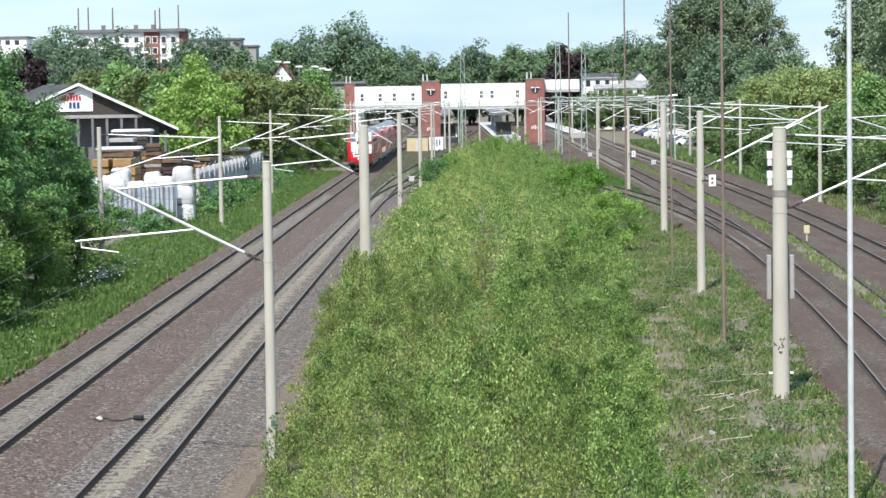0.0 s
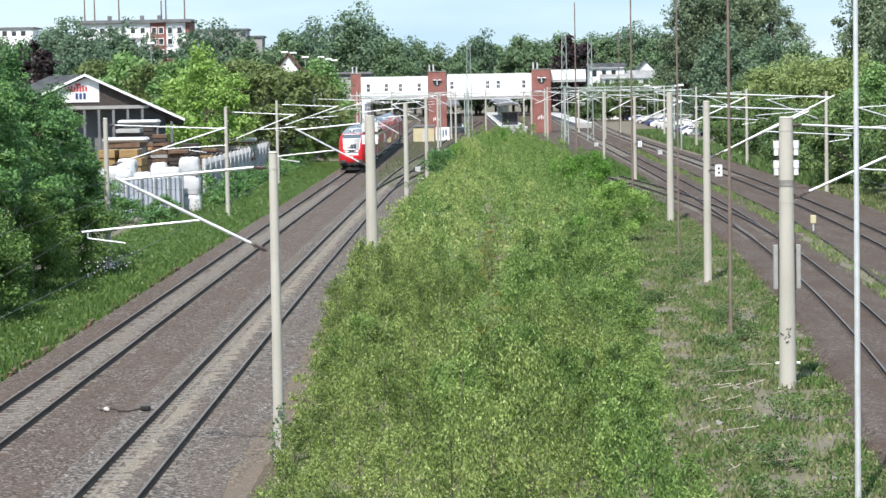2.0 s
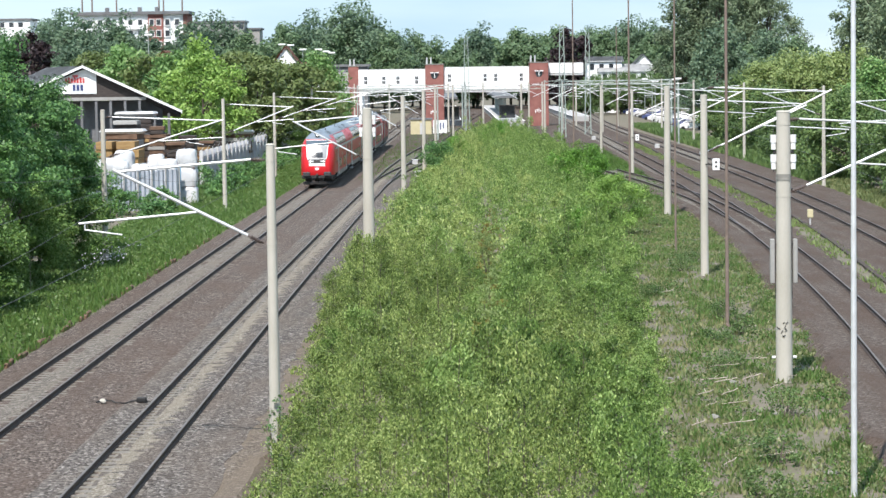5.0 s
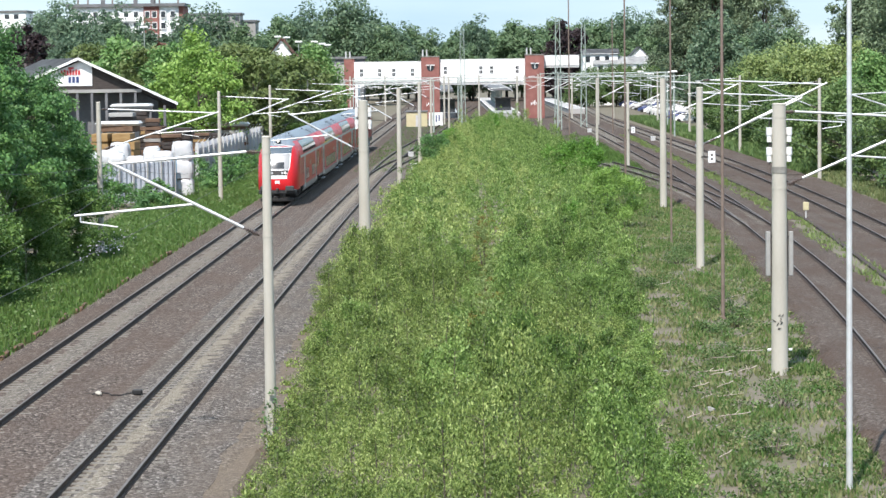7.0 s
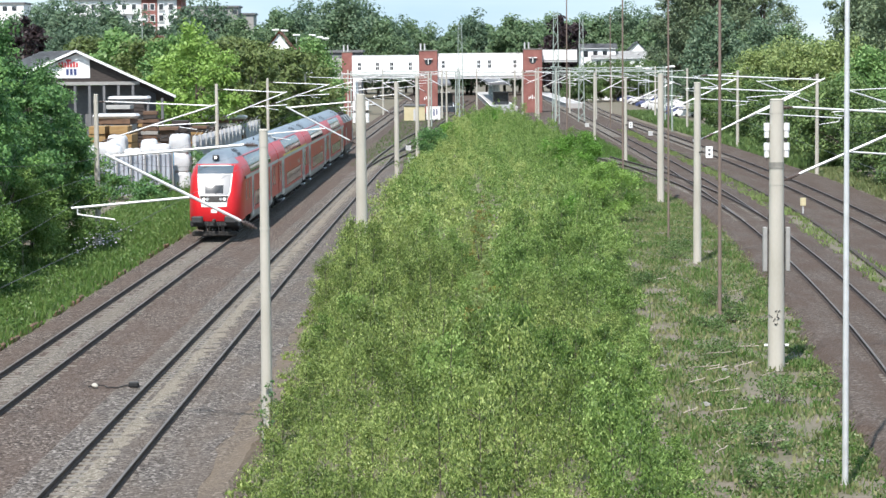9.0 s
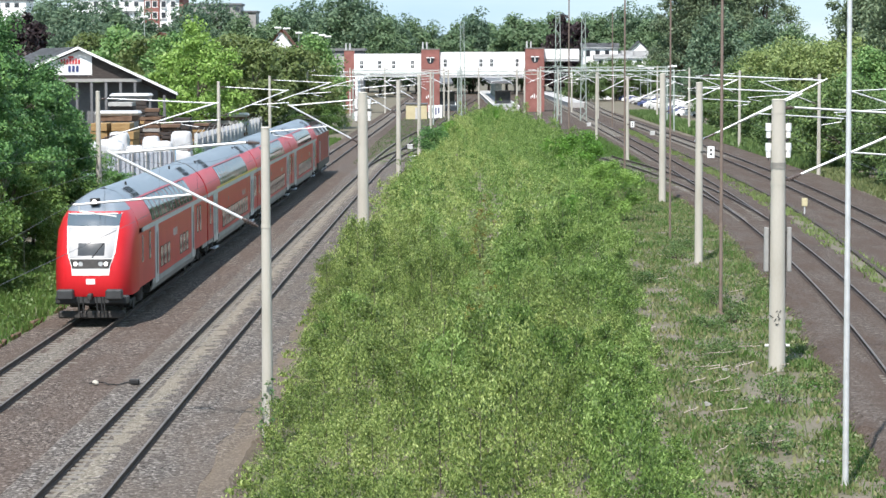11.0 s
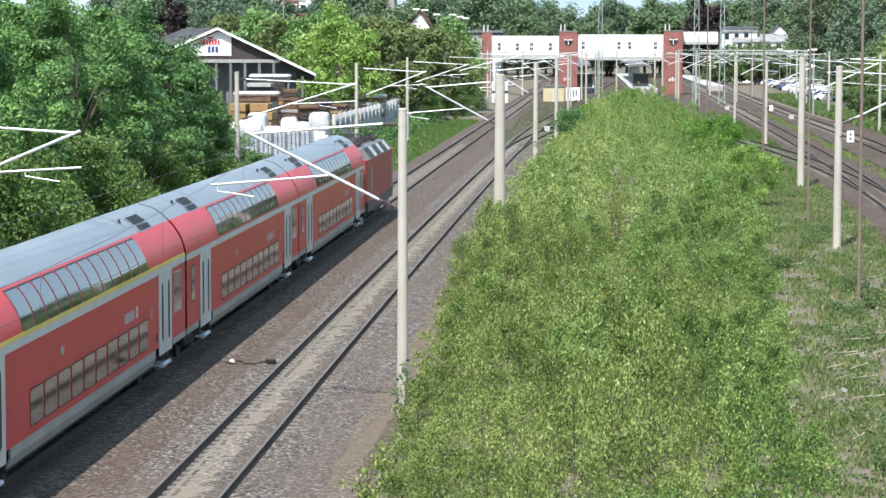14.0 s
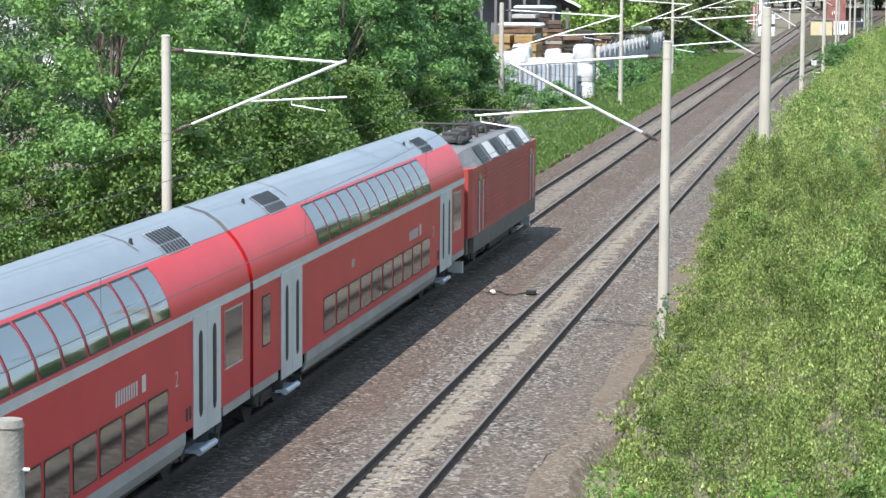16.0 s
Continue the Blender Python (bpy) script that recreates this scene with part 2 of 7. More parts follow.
L_COPPER = leaf_mat("copper_beech_leaves", (0.022, 0.016, 0.018), (0.045, 0.03, 0.032), (0.07, 0.05, 0.05), 0.3)
L_SCRUB = leaf_mat("dark_scrub_leaves", (0.045, 0.085, 0.028), (0.105, 0.175, 0.055), (0.20, 0.285, 0.095), 0.35)
L_GRASS = leaf_mat("meadow_grass", (0.044, 0.098, 0.02), (0.09, 0.172, 0.037), (0.168, 0.238, 0.075), 0.5)
L_DRY = leaf_mat("dry_weeds", (0.075, 0.115, 0.038), (0.155, 0.195, 0.075), (0.30, 0.29, 0.145), 0.4)
L_FLOWER = leaf_mat("pale_blossom", (0.55, 0.5, 0.6), (0.68, 0.64, 0.72), (0.8, 0.78, 0.84), 1.0)


# ---- building helpers ----
def part(name, bm, material, parent=None, label=""):
    me = bpy.data.meshes.new(name)
    bm.to_mesh(me)
    bm.free()
    me.materials.append(material)
    ob = new(name, me)
    if parent:
        ob.parent = parent
    if label:
        ob["label"] = label
    return ob


def thing(name, label, category, group="", kind="", at=None):
    e = new(name)
    e.empty_display_size = 0.2
    if at is not None:
        e.matrix_basis = at
    return tagged(e, label, category, group, kind)


def box(bm, x0, x1, y0, y1, z0, z1, bevel=0.0):
    vs = [bm.verts.new((x, y, z)) for z in (z0, z1) for y in (y0, y1) for x in (x0, x1)]
    fs = [bm.faces.new([vs[i] for i in f]) for f in ((0, 2, 3, 1), (4, 5, 7, 6), (0, 1, 5, 4), (2, 6, 7, 3), (0, 4, 6, 2), (1, 3, 7, 5))]
    if bevel:
        es = list({e for f in fs for e in f.edges})
        bmesh.ops.bevel(bm, geom=es, offset=bevel, segments=1, affect="EDGES")
    return bm


def mk(*a, **k):
    return box(bmesh.new(), *a, **k)


def tube(bm, p, q, r0, r1=None, seg=8, caps=True):
    p, q = Vector(p), Vector(q)
    r1 = r0 if r1 is None else r1
    d = (q - p).normalized()
    u = d.cross(Vector((0, 0, 1)) if abs(d.z) < 0.9 else Vector((1, 0, 0))).normalized()
    v = d.cross(u)
    a = [bm.verts.new(p + (u * math.cos(2 * math.pi * i / seg) + v * math.sin(2 * math.pi * i / seg)) * r0) for i in range(seg)]
    b = [bm.verts.new(q + (u * math.cos(2 * math.pi * i / seg) + v * math.sin(2 * math.pi * i / seg)) * r1) for i in range(seg)]
    for i in range(seg):
        f = bm.faces.new((a[i], a[(i + 1) % seg], b[(i + 1) % seg], b[i]))
        f.smooth = seg > 5
    if caps:
        bm.faces.new([bm.verts.new(w.co) for w in a[::-1]])
        bm.faces.new([bm.verts.new(w.co) for w in b])
    return bm


def strip(bm, rows, close=False, smooth=False):
    """Skin a list of rows of points."""
    vr = [[bm.verts.new(p) for p in r] for r in rows]
    for a, b in zip(vr, vr[1:]):
        n = len(a)
        for i in range(n if close else n - 1):
            f = bm.faces.new((a[i], a[(i + 1) % n], b[(i + 1) % n], b[i]))
            f.smooth = smooth
    return vr


def quads_mesh(name, V4):
    """A mesh of separate four-cornered leaves from an array (n, 4, 3)."""
    n = len(V4)
    me = bpy.data.meshes.new(name)
    me.vertices.add(4 * n)
    me.vertices.foreach_set("co", np.ascontiguousarray(V4, dtype=np.float32).ravel())
    me.loops.add(4 * n)
    me.loops.foreach_set("vertex_index", np.arange(4 * n, dtype=np.int32))
    me.polygons.add(n)
    me.polygons.foreach_set("loop_start", np.arange(0, 4 * n, 4, dtype=np.int32))
    me.update(calc_edges=True)
    return me


def leaves(rng, c, size, up=0.5, aspect=0.55, out=None):
    """Rhombic leaves round the points c."""
    n = len(c)
    nrm = rng.normal(size=(n, 3))
    nrm /= np.linalg.norm(nrm, axis=1, keepdims=True)
    nrm[:, 2] += up
    if out is not None:
        nrm += out
    nrm /= np.linalg.norm(nrm, axis=1, keepdims=True) + 1e-9
    u = np.cross(nrm, rng.normal(size=(n, 3)))
    u /= np.linalg.norm(u, axis=1, keepdims=True) + 1e-9
    v = np.cross(nrm, u)
    s = (np.asarray(size) * rng.uniform(0.65, 1.35, n))[:, None] * 0.5
    return np.stack([c - u * s, c - v * s * aspect, c + u * s, c + v * s * aspect], axis=1)


def stuff(name, me, material, label, category):
    me.materials.append(material)
    return tagged(new(name, me), label, category, kind="stuff")


# ---- lines of the tracks: x as a function of y ----
def line_left(y):
    return -13.79 + 0.01369 * y + 2.82e-6 * y * y if y < 300 else -9.43 + 0.0154 * (y - 300) - 1.2e-5 * (y - 300) ** 2


def line_mid(y):
    base = -8.634 + 0.00837 * y + 2.43e-5 * y * y
    return base if y < 235 else base + 0.00018 * (y - 235) ** 2 if y < 330 else base + 1.62 + 0.0095 * (y - 330)


R1Y = (20, 60, 77, 91, 105, 113, 130, 155, 178, 204, 233, 308, 380, 700)
R1X = (8.0, 12.9, 14.5, 15.55, 16.35, 16.85, 17.75, 18.8, 19.5, 20.1, 20.6, 21.5, 22.4, 26.5)
R3Y = (20, 90, 110, 141, 163, 190, 235, 320, 370, 480, 700)
R3X = (15.9, 21.6, 23.0, 24.95, 25.85, 26.4, 26.8, 27.3, 27.9, 29.4, 33.0)


def smooth_line(ys, xs):
    cf = np.polyfit(ys, xs, 5)
    far = ys[-2]
    xf, sl = np.polyval(cf, far), np.polyval(np.polyder(cf), far)
    return lambda y: float(np.polyval(cf, y)) if y < far else float(xf + max(sl, 0.012) * (y - far))


line_r1 = smooth_line(R1Y, R1X)
line_r3 = smooth_line(R3Y, R3X)


def line_siding(y):  # leaves the near right-hand track to the left
    d = max(0.0, y - 140)
    return line_r1(y) - 0.00052 * d * d if y < 215 else line_r1(215) - 2.92 - 0.075 * (y - 215)


def line_crossover(y):  # leaves the middle track to the right, nearer than its own bend
    d = max(0.0, y - 205)
    return line_mid(y) + 0.00055 * d * d


def ground_sheet():
    bm = bmesh.new()
    xs = [-3000, -600, -150, -60, -30, -20, -10, 0, 10, 20, 30, 60, 150, 600, 3000]
    ys = [-800, -60, 0, 40, 80, 120, 160, 200, 260, 320, 400, 500, 700, 1200, 4500]
    strip(bm, [[(x, y, -0.46) for x in xs] for y in ys])
    tagged(part("ground", bm, M_GROUND), "weedy green and brown ground along the railway", "ground", kind="structure")


def bed(name, left, right, y0, y1, material, label, z=-0.19, foot=0.5, ragged=(0.0, 0.0)):
    bm = bmesh.new()
    rows = []
    for y in np.arange(y0, y1 + 0.1, 0.8 if max(ragged) else 5.0):
        w = noise.noise(Vector((y * 0.22, left(0), 0.0))) + 0.6 * noise.noise(Vector((y * 0.9, left(0), 4.0)))
        w2 = noise.noise(Vector((y * 0.2, right(0), 8.0))) + 0.6 * noise.noise(Vector((y * 1.1, right(0), 2.0)))
        a, b = left(y) + ragged[0] * w, right(y) + ragged[1] * w2
        rows.append([(a - foot, y, -0.5), (a, y, z), (a * 0.6 + b * 0.4, y, z + 0.015), (a * 0.4 + b * 0.6, y, z - 0.01), (b, y, z), (b + foot, y, -0.5)])
    strip(bm, rows)
    return tagged(part(name, bm, material), label, "ballast", kind="structure")


ground_sheet()
bed("ballast_bed_west", lambda y: line_left(y) - 2.1, lambda y: line_mid(min(y, 235)) + 2.4, -120, 300, M_BALLAST, "brown-grey crushed stone ballast under two tracks")
bed("ballast_bed_station", lambda y: line_left(y) - 2.1, lambda y: max(line_mid(y) + 3, 30), 300, 700, M_BALLAST_DARK, "dark ballast of the station throat", foot=0.6)
bed("ballast_strip", lambda y: line_mid(y) - 0.45 if y < 60 else line_mid(y) - 0.5, lambda y: line_mid(y) + 2.55, 20, 230, M_BALLAST_GREY, "grey ballast shoulder beside the track", z=-0.183, foot=0.2, ragged=(0.0, 0.45))
bed("dirt_path", lambda y: line_mid(y) + 2.3, lambda y: line_mid(y) + 3.4, 20, 200, M_DIRT, "trodden brown earth path beside the ballast", z=-0.2, foot=0.4, ragged=(0.25, 0.5))
bed("ballast_bed_east", lambda y: min(line_r1(y), line_siding(y) if y > 140 else 1e3) - 2.0, lambda y: line_r3(y) + 4.0, 20, 210, M_BALLAST_DARK, "dark rusty ballast under the eastern tracks", ragged=(0.5, 0.4))
bed("ballast_bed_far_east", lambda y: line_r1(y) - 2.0, lambda y: line_r3(y) + 4.0, 210, 300, M_BALLAST_DARK, "dark ballast under the eastern tracks")
bed("east_verge", lambda y: line_r1(y) + 2.3, lambda y: line_r1(y) + 3.0, 60, 150, M_GROUND, "mossy green strip between the eastern tracks", z=-0.16, foot=0.3, ragged=(0.45, 0.45))

RAIL_PROFILE = [(-0.07, -0.165), (-0.07, -0.15), (-0.012, -0.125), (-0.012, -0.045), (-0.036, -0.03), (-0.036, -0.004)]
RAIL_PROFILE = RAIL_PROFILE + [(-x, z) for x, z in RAIL_PROFILE[::-1]]
SLEEPER_MESH = []


def shoulder_fill(name, line, y0, y1, material, label, middle):
    """Ballast heaped over the sleeper ends, and filled between the rails."""
    for a, b, z in ((-2.0, -0.83, -0.168), (0.83, 2.0, -0.168), (-0.68, 0.68, -0.176)):
        bm = bmesh.new()
        rows = []
        for y in np.arange(y0, y1 + 0.1, 0.3 if y1 < 240 else 3.0):
            x = line(y)
            w = [0.012 * noise.noise(Vector((y * 1.7, a * 3 + k, 0.0))) for k in range(4)]
            rows.append([(x + a, y, -0.3 if abs(a) > 1 else z - 0.03), (x + a * 0.7 + b * 0.3, y, z + w[0]), (x + a * 0.3 + b * 0.7, y, z + w[1]), (x + b, y, -0.3 if abs(b) > 1 else z - 0.03)])
        strip(bm, rows, smooth=True)
        tagged(part(name, bm, middle if -0.7 < a < 0.7 and b < 0.7 else material), label, "ballast", kind="structure")


def sleeper_mesh():
    if not SLEEPER_MESH:
        bm = bmesh.new()
        for s in (-1, 1):
            box(bm, s * 0.75 - 0.5, s * 0.75 + 0.5, -0.14, 0.14, -0.3, -0.165)
            box(bm, s * 0.7535 - 0.17, s * 0.7535 + 0.17, -0.1, 0.1, -0.165, -0.158)
        box(bm, -0.26, 0.26, -0.11, 0.11, -0.3, -0.182)
        me = bpy.data.meshes.new("sleeper")
        bm.to_mesh(me)
        bm.free()
        me.materials.append(M_SLEEPER)
        SLEEPER_MESH.append(me)
    return SLEEPER_MESH[0]


def railway_track(label, line, y0, y1, single, offset=0.0):
    """A track in two rails; single sleepers near the bridge, the far ones in one piece."""
    t = thing("railway_track", label, "track", kind="structure")
    ys = np.arange(y0, y1 + 0.1, 4.0)
    for s in (-1, 1):
        bm, hd = bmesh.new(), bmesh.new()
        strip(bm, [[(line(y) + s * 0.7535 + x, y, z) for x, z in RAIL_PROFILE] for y in ys])
        part("rail", bm, M_RAIL, t)
        strip(hd, [[(line(y) + s * 0.7535 + x, y, z) for x, z in ((-0.034, -0.003), (-0.03, 0.0), (0.03, 0.0), (0.034, -0.003))] for y in ys])
        part("rail_head", hd, M_RAILHEAD, t, "polished running surface of the rail")
    rest = bmesh.new()
    for y in np.arange(y0, y1, 0.6):
        x = line(y)
        if single[0] <= y < single[1]:
            o = new("sleeper", sleeper_mesh())
            o.parent = t
            o.matrix_basis = pose(x + random.uniform(-0.015, 0.015), y, random.uniform(-0.022, -0.010) - offset, 0, 0, random.uniform(-0.6, 0.6))
        else:
            box(rest, x - 1.25, x + 1.25, y - 0.13, y + 0.13, -0.3, -0.186)
    o = part("sleeper_row", rest, M_SLEEPER, t, "concrete sleepers further along the line")
    o["kind"] = "stuff"
    return t


railway_track("running track in rusty rails on concrete sleepers", line_left, 24, 560, (60, 200))
railway_track("running track on dusty pale concrete sleepers", line_mid, 24, 560, (36, 190))
railway_track("eastern running track that bends towards the bridge", line_r1, 40, 600, (75, 190), 0.03)
railway_track("outer eastern track beside the trees", line_r3, 60, 600, (110, 230), 0.02)
railway_track("siding that leaves the eastern track by points", line_siding, 146, 240, (146, 200))
railway_track("points track that leaves the middle track", line_crossover, 210, 330, (210, 260))


def cable_trough():
    bm = bmesh.new()
    f = lambda y: np.interp(y, (60, 128, 141, 160, 181, 206, 263, 340), (16.3, 20.7, 21.5, 22.4, 22.9, 23.3, 24.1, 25.6))
    strip(bm, [[(f(y) - 0.12, y, -0.3), (f(y) - 0.12, y, -0.05), (f(y) + 0.12, y, -0.05), (f(y) + 0.12, y, -0.3)] for y in np.arange(70, 340, 5)])
    tagged(part("cable_trough", bm, M_RAIL), "low dark cable trough between the eastern tracks", "trough", kind="structure")


cable_trough()
shoulder_fill("ballast_fill_west", line_left, 24, 230, M_BALLAST, "brown ballast between rails and over sleeper ends", M_BALLAST_MID)
shoulder_fill("ballast_fill_middle", line_mid, 24, 230, M_BALLAST_GREY, "grey ballast between rails and over sleeper ends", M_BALLAST_DUST)
shoulder_fill("ballast_fill_inner_east", line_r1, 50, 230, M_BALLAST_DARK, "dark ballast over the sleeper ends", M_BALLAST_DARK)
shoulder_fill("ballast_fill_outer_east", line_r3, 60, 238, M_BALLAST_DARK, "dark ballast over the sleeper ends", M_BALLAST_DARK)


# ---- overhead line masts ----
def cantilever(mast, side, reach, zt, zl, rise=-0.26):
    """A bracket of galvanised tubes: top tie, strut, registration tube and steady arm."""
    tip = (side * (reach + (0.35 if rise < 0 else 0.0)), 0, zt - 0.25)
    foot = (side * 0.2, 0, zl)
    bm = bmesh.new()
    tube(bm, (side * 0.5, 0, zt + 0.02), tip, 0.035)
    part("top_tie", bm, M_GALV, mast, "bright galvanised tube")
    bm = bmesh.new()
    a, b = Vector(foot), Vector(tip)
    tube(bm, a.lerp(b, 0.11), b + (b - a) * 0.03, 0.042)
    part("strut", bm, M_GALV, mast, "slanting galvanised tube")
    for p, q in (((side * 0.15, 0, zt), (side * 0.5, 0, zt + 0.02)), (a, a.lerp(b, 0.11))):
        bm = bmesh.new()
        p, q = Vector(p), Vector(q)
        rings = [(0.0, 0.03)]
        for k in range(5):
            u = 0.2 + k * 0.13
            rings += [(u, 0.03), (u + 0.02, 0.07), (u + 0.07, 0.07), (u + 0.09, 0.03)]
        rings.append((1.0, 0.03))
        d = (q - p).normalized()
        e1 = Vector((0, 1, 0))
        e2 = d.cross(e1)
        strip(bm, [[p.lerp(q, u) + (e1 * math.cos(w * math.pi / 4) + e2 * math.sin(w * math.pi / 4)) * r for w in range(8)] for u, r in rings], close=True, smooth=True)
        part("insulator", bm, M_INSUL, mast, "ribbed brown insulator")
    bm = bmesh.new()
    r0 = a.lerp(b, 0.44)
    r1 = Vector((side * (reach + (1.35 if rise < 0 else 0.15)), 0, r0.z + rise))
    tube(bm, r0, r1, 0.03)
    part("registration_tube", bm, M_GALV, mast)
    bm = bmesh.new()
    hang = r1 + Vector((-side * 0.15, 0, -0.02)) if rise < 0 else r0.lerp(r1, 0.45)
    tube(bm, hang, hang + Vector((0, 0, -0.14)), 0.018)
    tube(bm, hang + Vector((0, 0, -0.14)), hang + Vector((side * (0.9 if rise > 0 else -0.95), 0, -0.28)), 0.02)
    part("steady_arm", bm, M_GALV, mast)


def mast_post(mast, h, rb, rt, z0=-0.45):
    bm = bmesh.new()
    tube(bm, (0, 0, z0), (0, 0, h), rb, rt, seg=14)
    tube(bm, (0, 0, h), (0, 0, h + 0.04), rt + 0.012, rt * 0.8, seg=14)
    part("post", bm, M_CONCRETE, mast)
    for z in (h * 0.67, h - 0.42):
        r = rb + (rt - rb) * z / h
        part("bracket_band", tube(bmesh.new(), (0, 0, z), (0, 0, z + 0.07), r + 0.008, seg=14), M_CONCRETE, mast, "clamp band")


def catenary_mast(x, y, side, reach, h=7.7, rb=0.19, rt=0.135, zt=7.32, zl=5.2, label="", arms=1, yaw=0.0, rise=-0.26):
    m = thing("catenary_mast", label or "pale grey concrete catenary mast with a galvanised tube bracket", "mast", "catenary masts", at=pose(x, y, 0, 0, 0, yaw))
    mast_post(m, h, rb, rt)
    if reach:
        cantilever(m, side, reach, zt, zl, rise)
        if arms > 1:
            sub = thing("second_bracket", "", "", at=None)
            for k in ("label", "category"):
                if k in sub:
                    del sub[k]
            sub.parent = m
            sub.matrix_basis = pose(0, 1.6, 0.0)
            bm = bmesh.new()
            tube(bm, (side * 0.2, 0, zl - 0.1), (side * reach * 0.92, 0, zt - 0.9), 0.04)
            tube(bm, (side * 0.2, 0, zt - 0.6), (side * reach * 0.92, 0, zt - 0.85), 0.033)
            part("strut", bm, M_GALV, sub)
            for z in (zl - 0.15, zt - 0.65):
                part("spacer", mk(-0.05, 0.05, -1.6, 0.05, z, z + 0.1), M_GALV, sub)
    return m


for x, y in ((-17.6, 63.4), (-18.15, 132), (-16.2, 182), (-16.1, 235), (-16.0, 300), (-16.2, 374)):
    catenary_mast(x, y, 1, line_left(y) - x, rb=0.17 if y > 100 else 0.15, rt=0.115, rise=0.16)
for x, y in ((-4.45, 63.2), (-3.9, 125.0), (-3.2, 190), (-2.1, 246)):
    catenary_mast(x, y, -1, x - line_mid(y), rb=0.31 if 100 < y < 150 else 0.15 if y < 100 else 0.2, rt=0.235 if 100 < y < 150 else 0.11 if y < 100 else 0.16)
catenary_mast(10.63, 78.2, 1, 4.6, h=8.1, rb=0.27, rt=0.215, zt=7.85, zl=5.55, label="stout concrete catenary mast with white balance weights")
catenary_mast(12.4, 119.2, 1, 5.6, h=8.2, rb=0.2, rt=0.16, zt=8.55, zl=5.5, arms=2, label="concrete catenary mast with a doubled bracket")
catenary_mast(15.0, 168, 1, 4.6, h=8.3, rb=0.24, rt=0.2, zt=8.1, zl=5.7)
for x, y, s, r in ((17.3, 230, 1, 4.0), (18.2, 290, 1, 3.6), (13.95, 347, 1, 4.0), (11.2, 364, -1, 3.0), (13.2, 390, 1, 4.0), (0.6, 399, -1, 3.4), (1.2, 360, -1, 3.2), (-1.2, 310, -1, 3.0), (6.5, 420, 1, 3.0), (19.5, 412, 1, 3.5), (22.8, 432, 1, 4.0), (-9.5, 428, 1, 2.6), (29.5, 425, -1, 3.2), (16.0, 408, -1, 3.4), (-15.2, 420, 1, 4.2), (24.4, 385, -1, 3.0)):
    catenary_mast(x, y, s, r, h=7.6, rb=0.16, rt=0.12)
for x, y in ((30.6, 150), (31.2, 205), (31.5, 262), (32.5, 325), (34.0, 390)):
    catenary_mast(x, y, -1, x - line_r3(y), h=7.9, rb=0.17, rt=0.13, zt=7.6, zl=5.5)


def weights(x, y, z, dx, label):
    for s in (-1, 1):
        t = thing("balance_weight", label, "weight", "white weights on the masts", at=pose(x + s * dx, y, z))
        for k in (0, 1):
            bm = bmesh.new()
            tube(bm, (0, 0, k * 0.62), (0, 0, k * 0.62 + 0.22), 0.08, seg=10)
            tube(bm, (0, 0, k * 0.62 + 0.22), (0, 0, k * 0.62 + 0.46), 0.1, seg=10)
            part("weight_cylinder", bm, M_WHITE, t)
        part("hanger", tube(bmesh.new(), (0, 0, -0.1), (0, 0, 1.3), 0.015), M_DARK, t)
        part("wall_bracket", mk(-s * dx, 0, -0.03, 0.03, 0.5, 0.58), M_DARK, t)


weights(10.63, 78.2, 6.3, 0.31, "white-painted insulator weights on a concrete mast")
weights(-3.9, 125.0, 6.3, 0.33, "small white weights on a concrete mast")


def mast_cabinet(x, y, z0, z1, dx):
    for s in (-1, 1):
        t = thing("counterweight_guide", "long grey steel weight column beside the mast", "weight", "grey weight columns", at=pose(x + s * dx, y, 0))
        part("column", mk(-0.07, 0.07, -0.09, 0.09, z0, z1, bevel=0.02), M_SKIRT, t)
        part("guide_rod", tube(bmesh.new(), (-s * 0.1, 0, z0 - 0.5), (-s * 0.1, 0, z1 + 0.4), 0.012), M_DARK, t)
        part("clamp", mk(-s * dx, 0, -0.03, 0.03, z1 - 0.2, z1 - 0.14), M_DARK, t)


mast_cabinet(10.63, 78.2, 2.7, 4.1, 0.36)
# Thin band added where the mast changes colour; the mast has no real collar.
ring = thing("mast_collar", "dark band added at a colour change on a stout concrete mast", "collar", at=pose(10.63, 78.2, 0))
part("collar", tube(bmesh.new(), (0, 0, 5.95), (0, 0, 6.15), 0.243, 0.24, seg=18), M_CONCRETE_OLD, ring)


def mast_marks(x, y, r):
    """Scrawls of dark paint low on a mast, and the two white bond terminals beside it."""
    t = thing("mast_scrawl", "small dark paint scrawl on a concrete mast", "graffiti", at=pose(x, y, 0))
    q = random.Random(9)
    for k in range(9):
        a = math.radians(q.uniform(-125, -55))
        z = q.uniform(0.95, 1.55)
        bm = mk(-0.012, 0.012, -0.004, 0.004, 0.0, q.uniform(0.06, 0.16))
        o = part("paint_stroke", bm, M_BLACK, t)
        o.matrix_basis = pose((r + 0.002) * math.cos(a), (r + 0.002) * math.sin(a), z, 0, 0, math.degrees(a) + 90) @ pose(0, 0, 0, 0, q.uniform(-70, 70), 0)
    for s in (-1, 1):
        t = thing("bond_terminal", "small white terminal on a concrete mast", "terminal", "white terminals", at=pose(x + s * (r + 0.07), y, 0.35))
        part("cap", tube(bmesh.new(), (-0.05, 0, 0), (0.06, 0, 0), 0.045, seg=10), M_WHITE, t)
        part("stem", mk(min(0, -s * 0.09), max(0, -s * 0.09), -0.02, 0.02, -0.02, 0.02), M_DARK, t)


mast_marks(10.63, 78.2, 0.262)


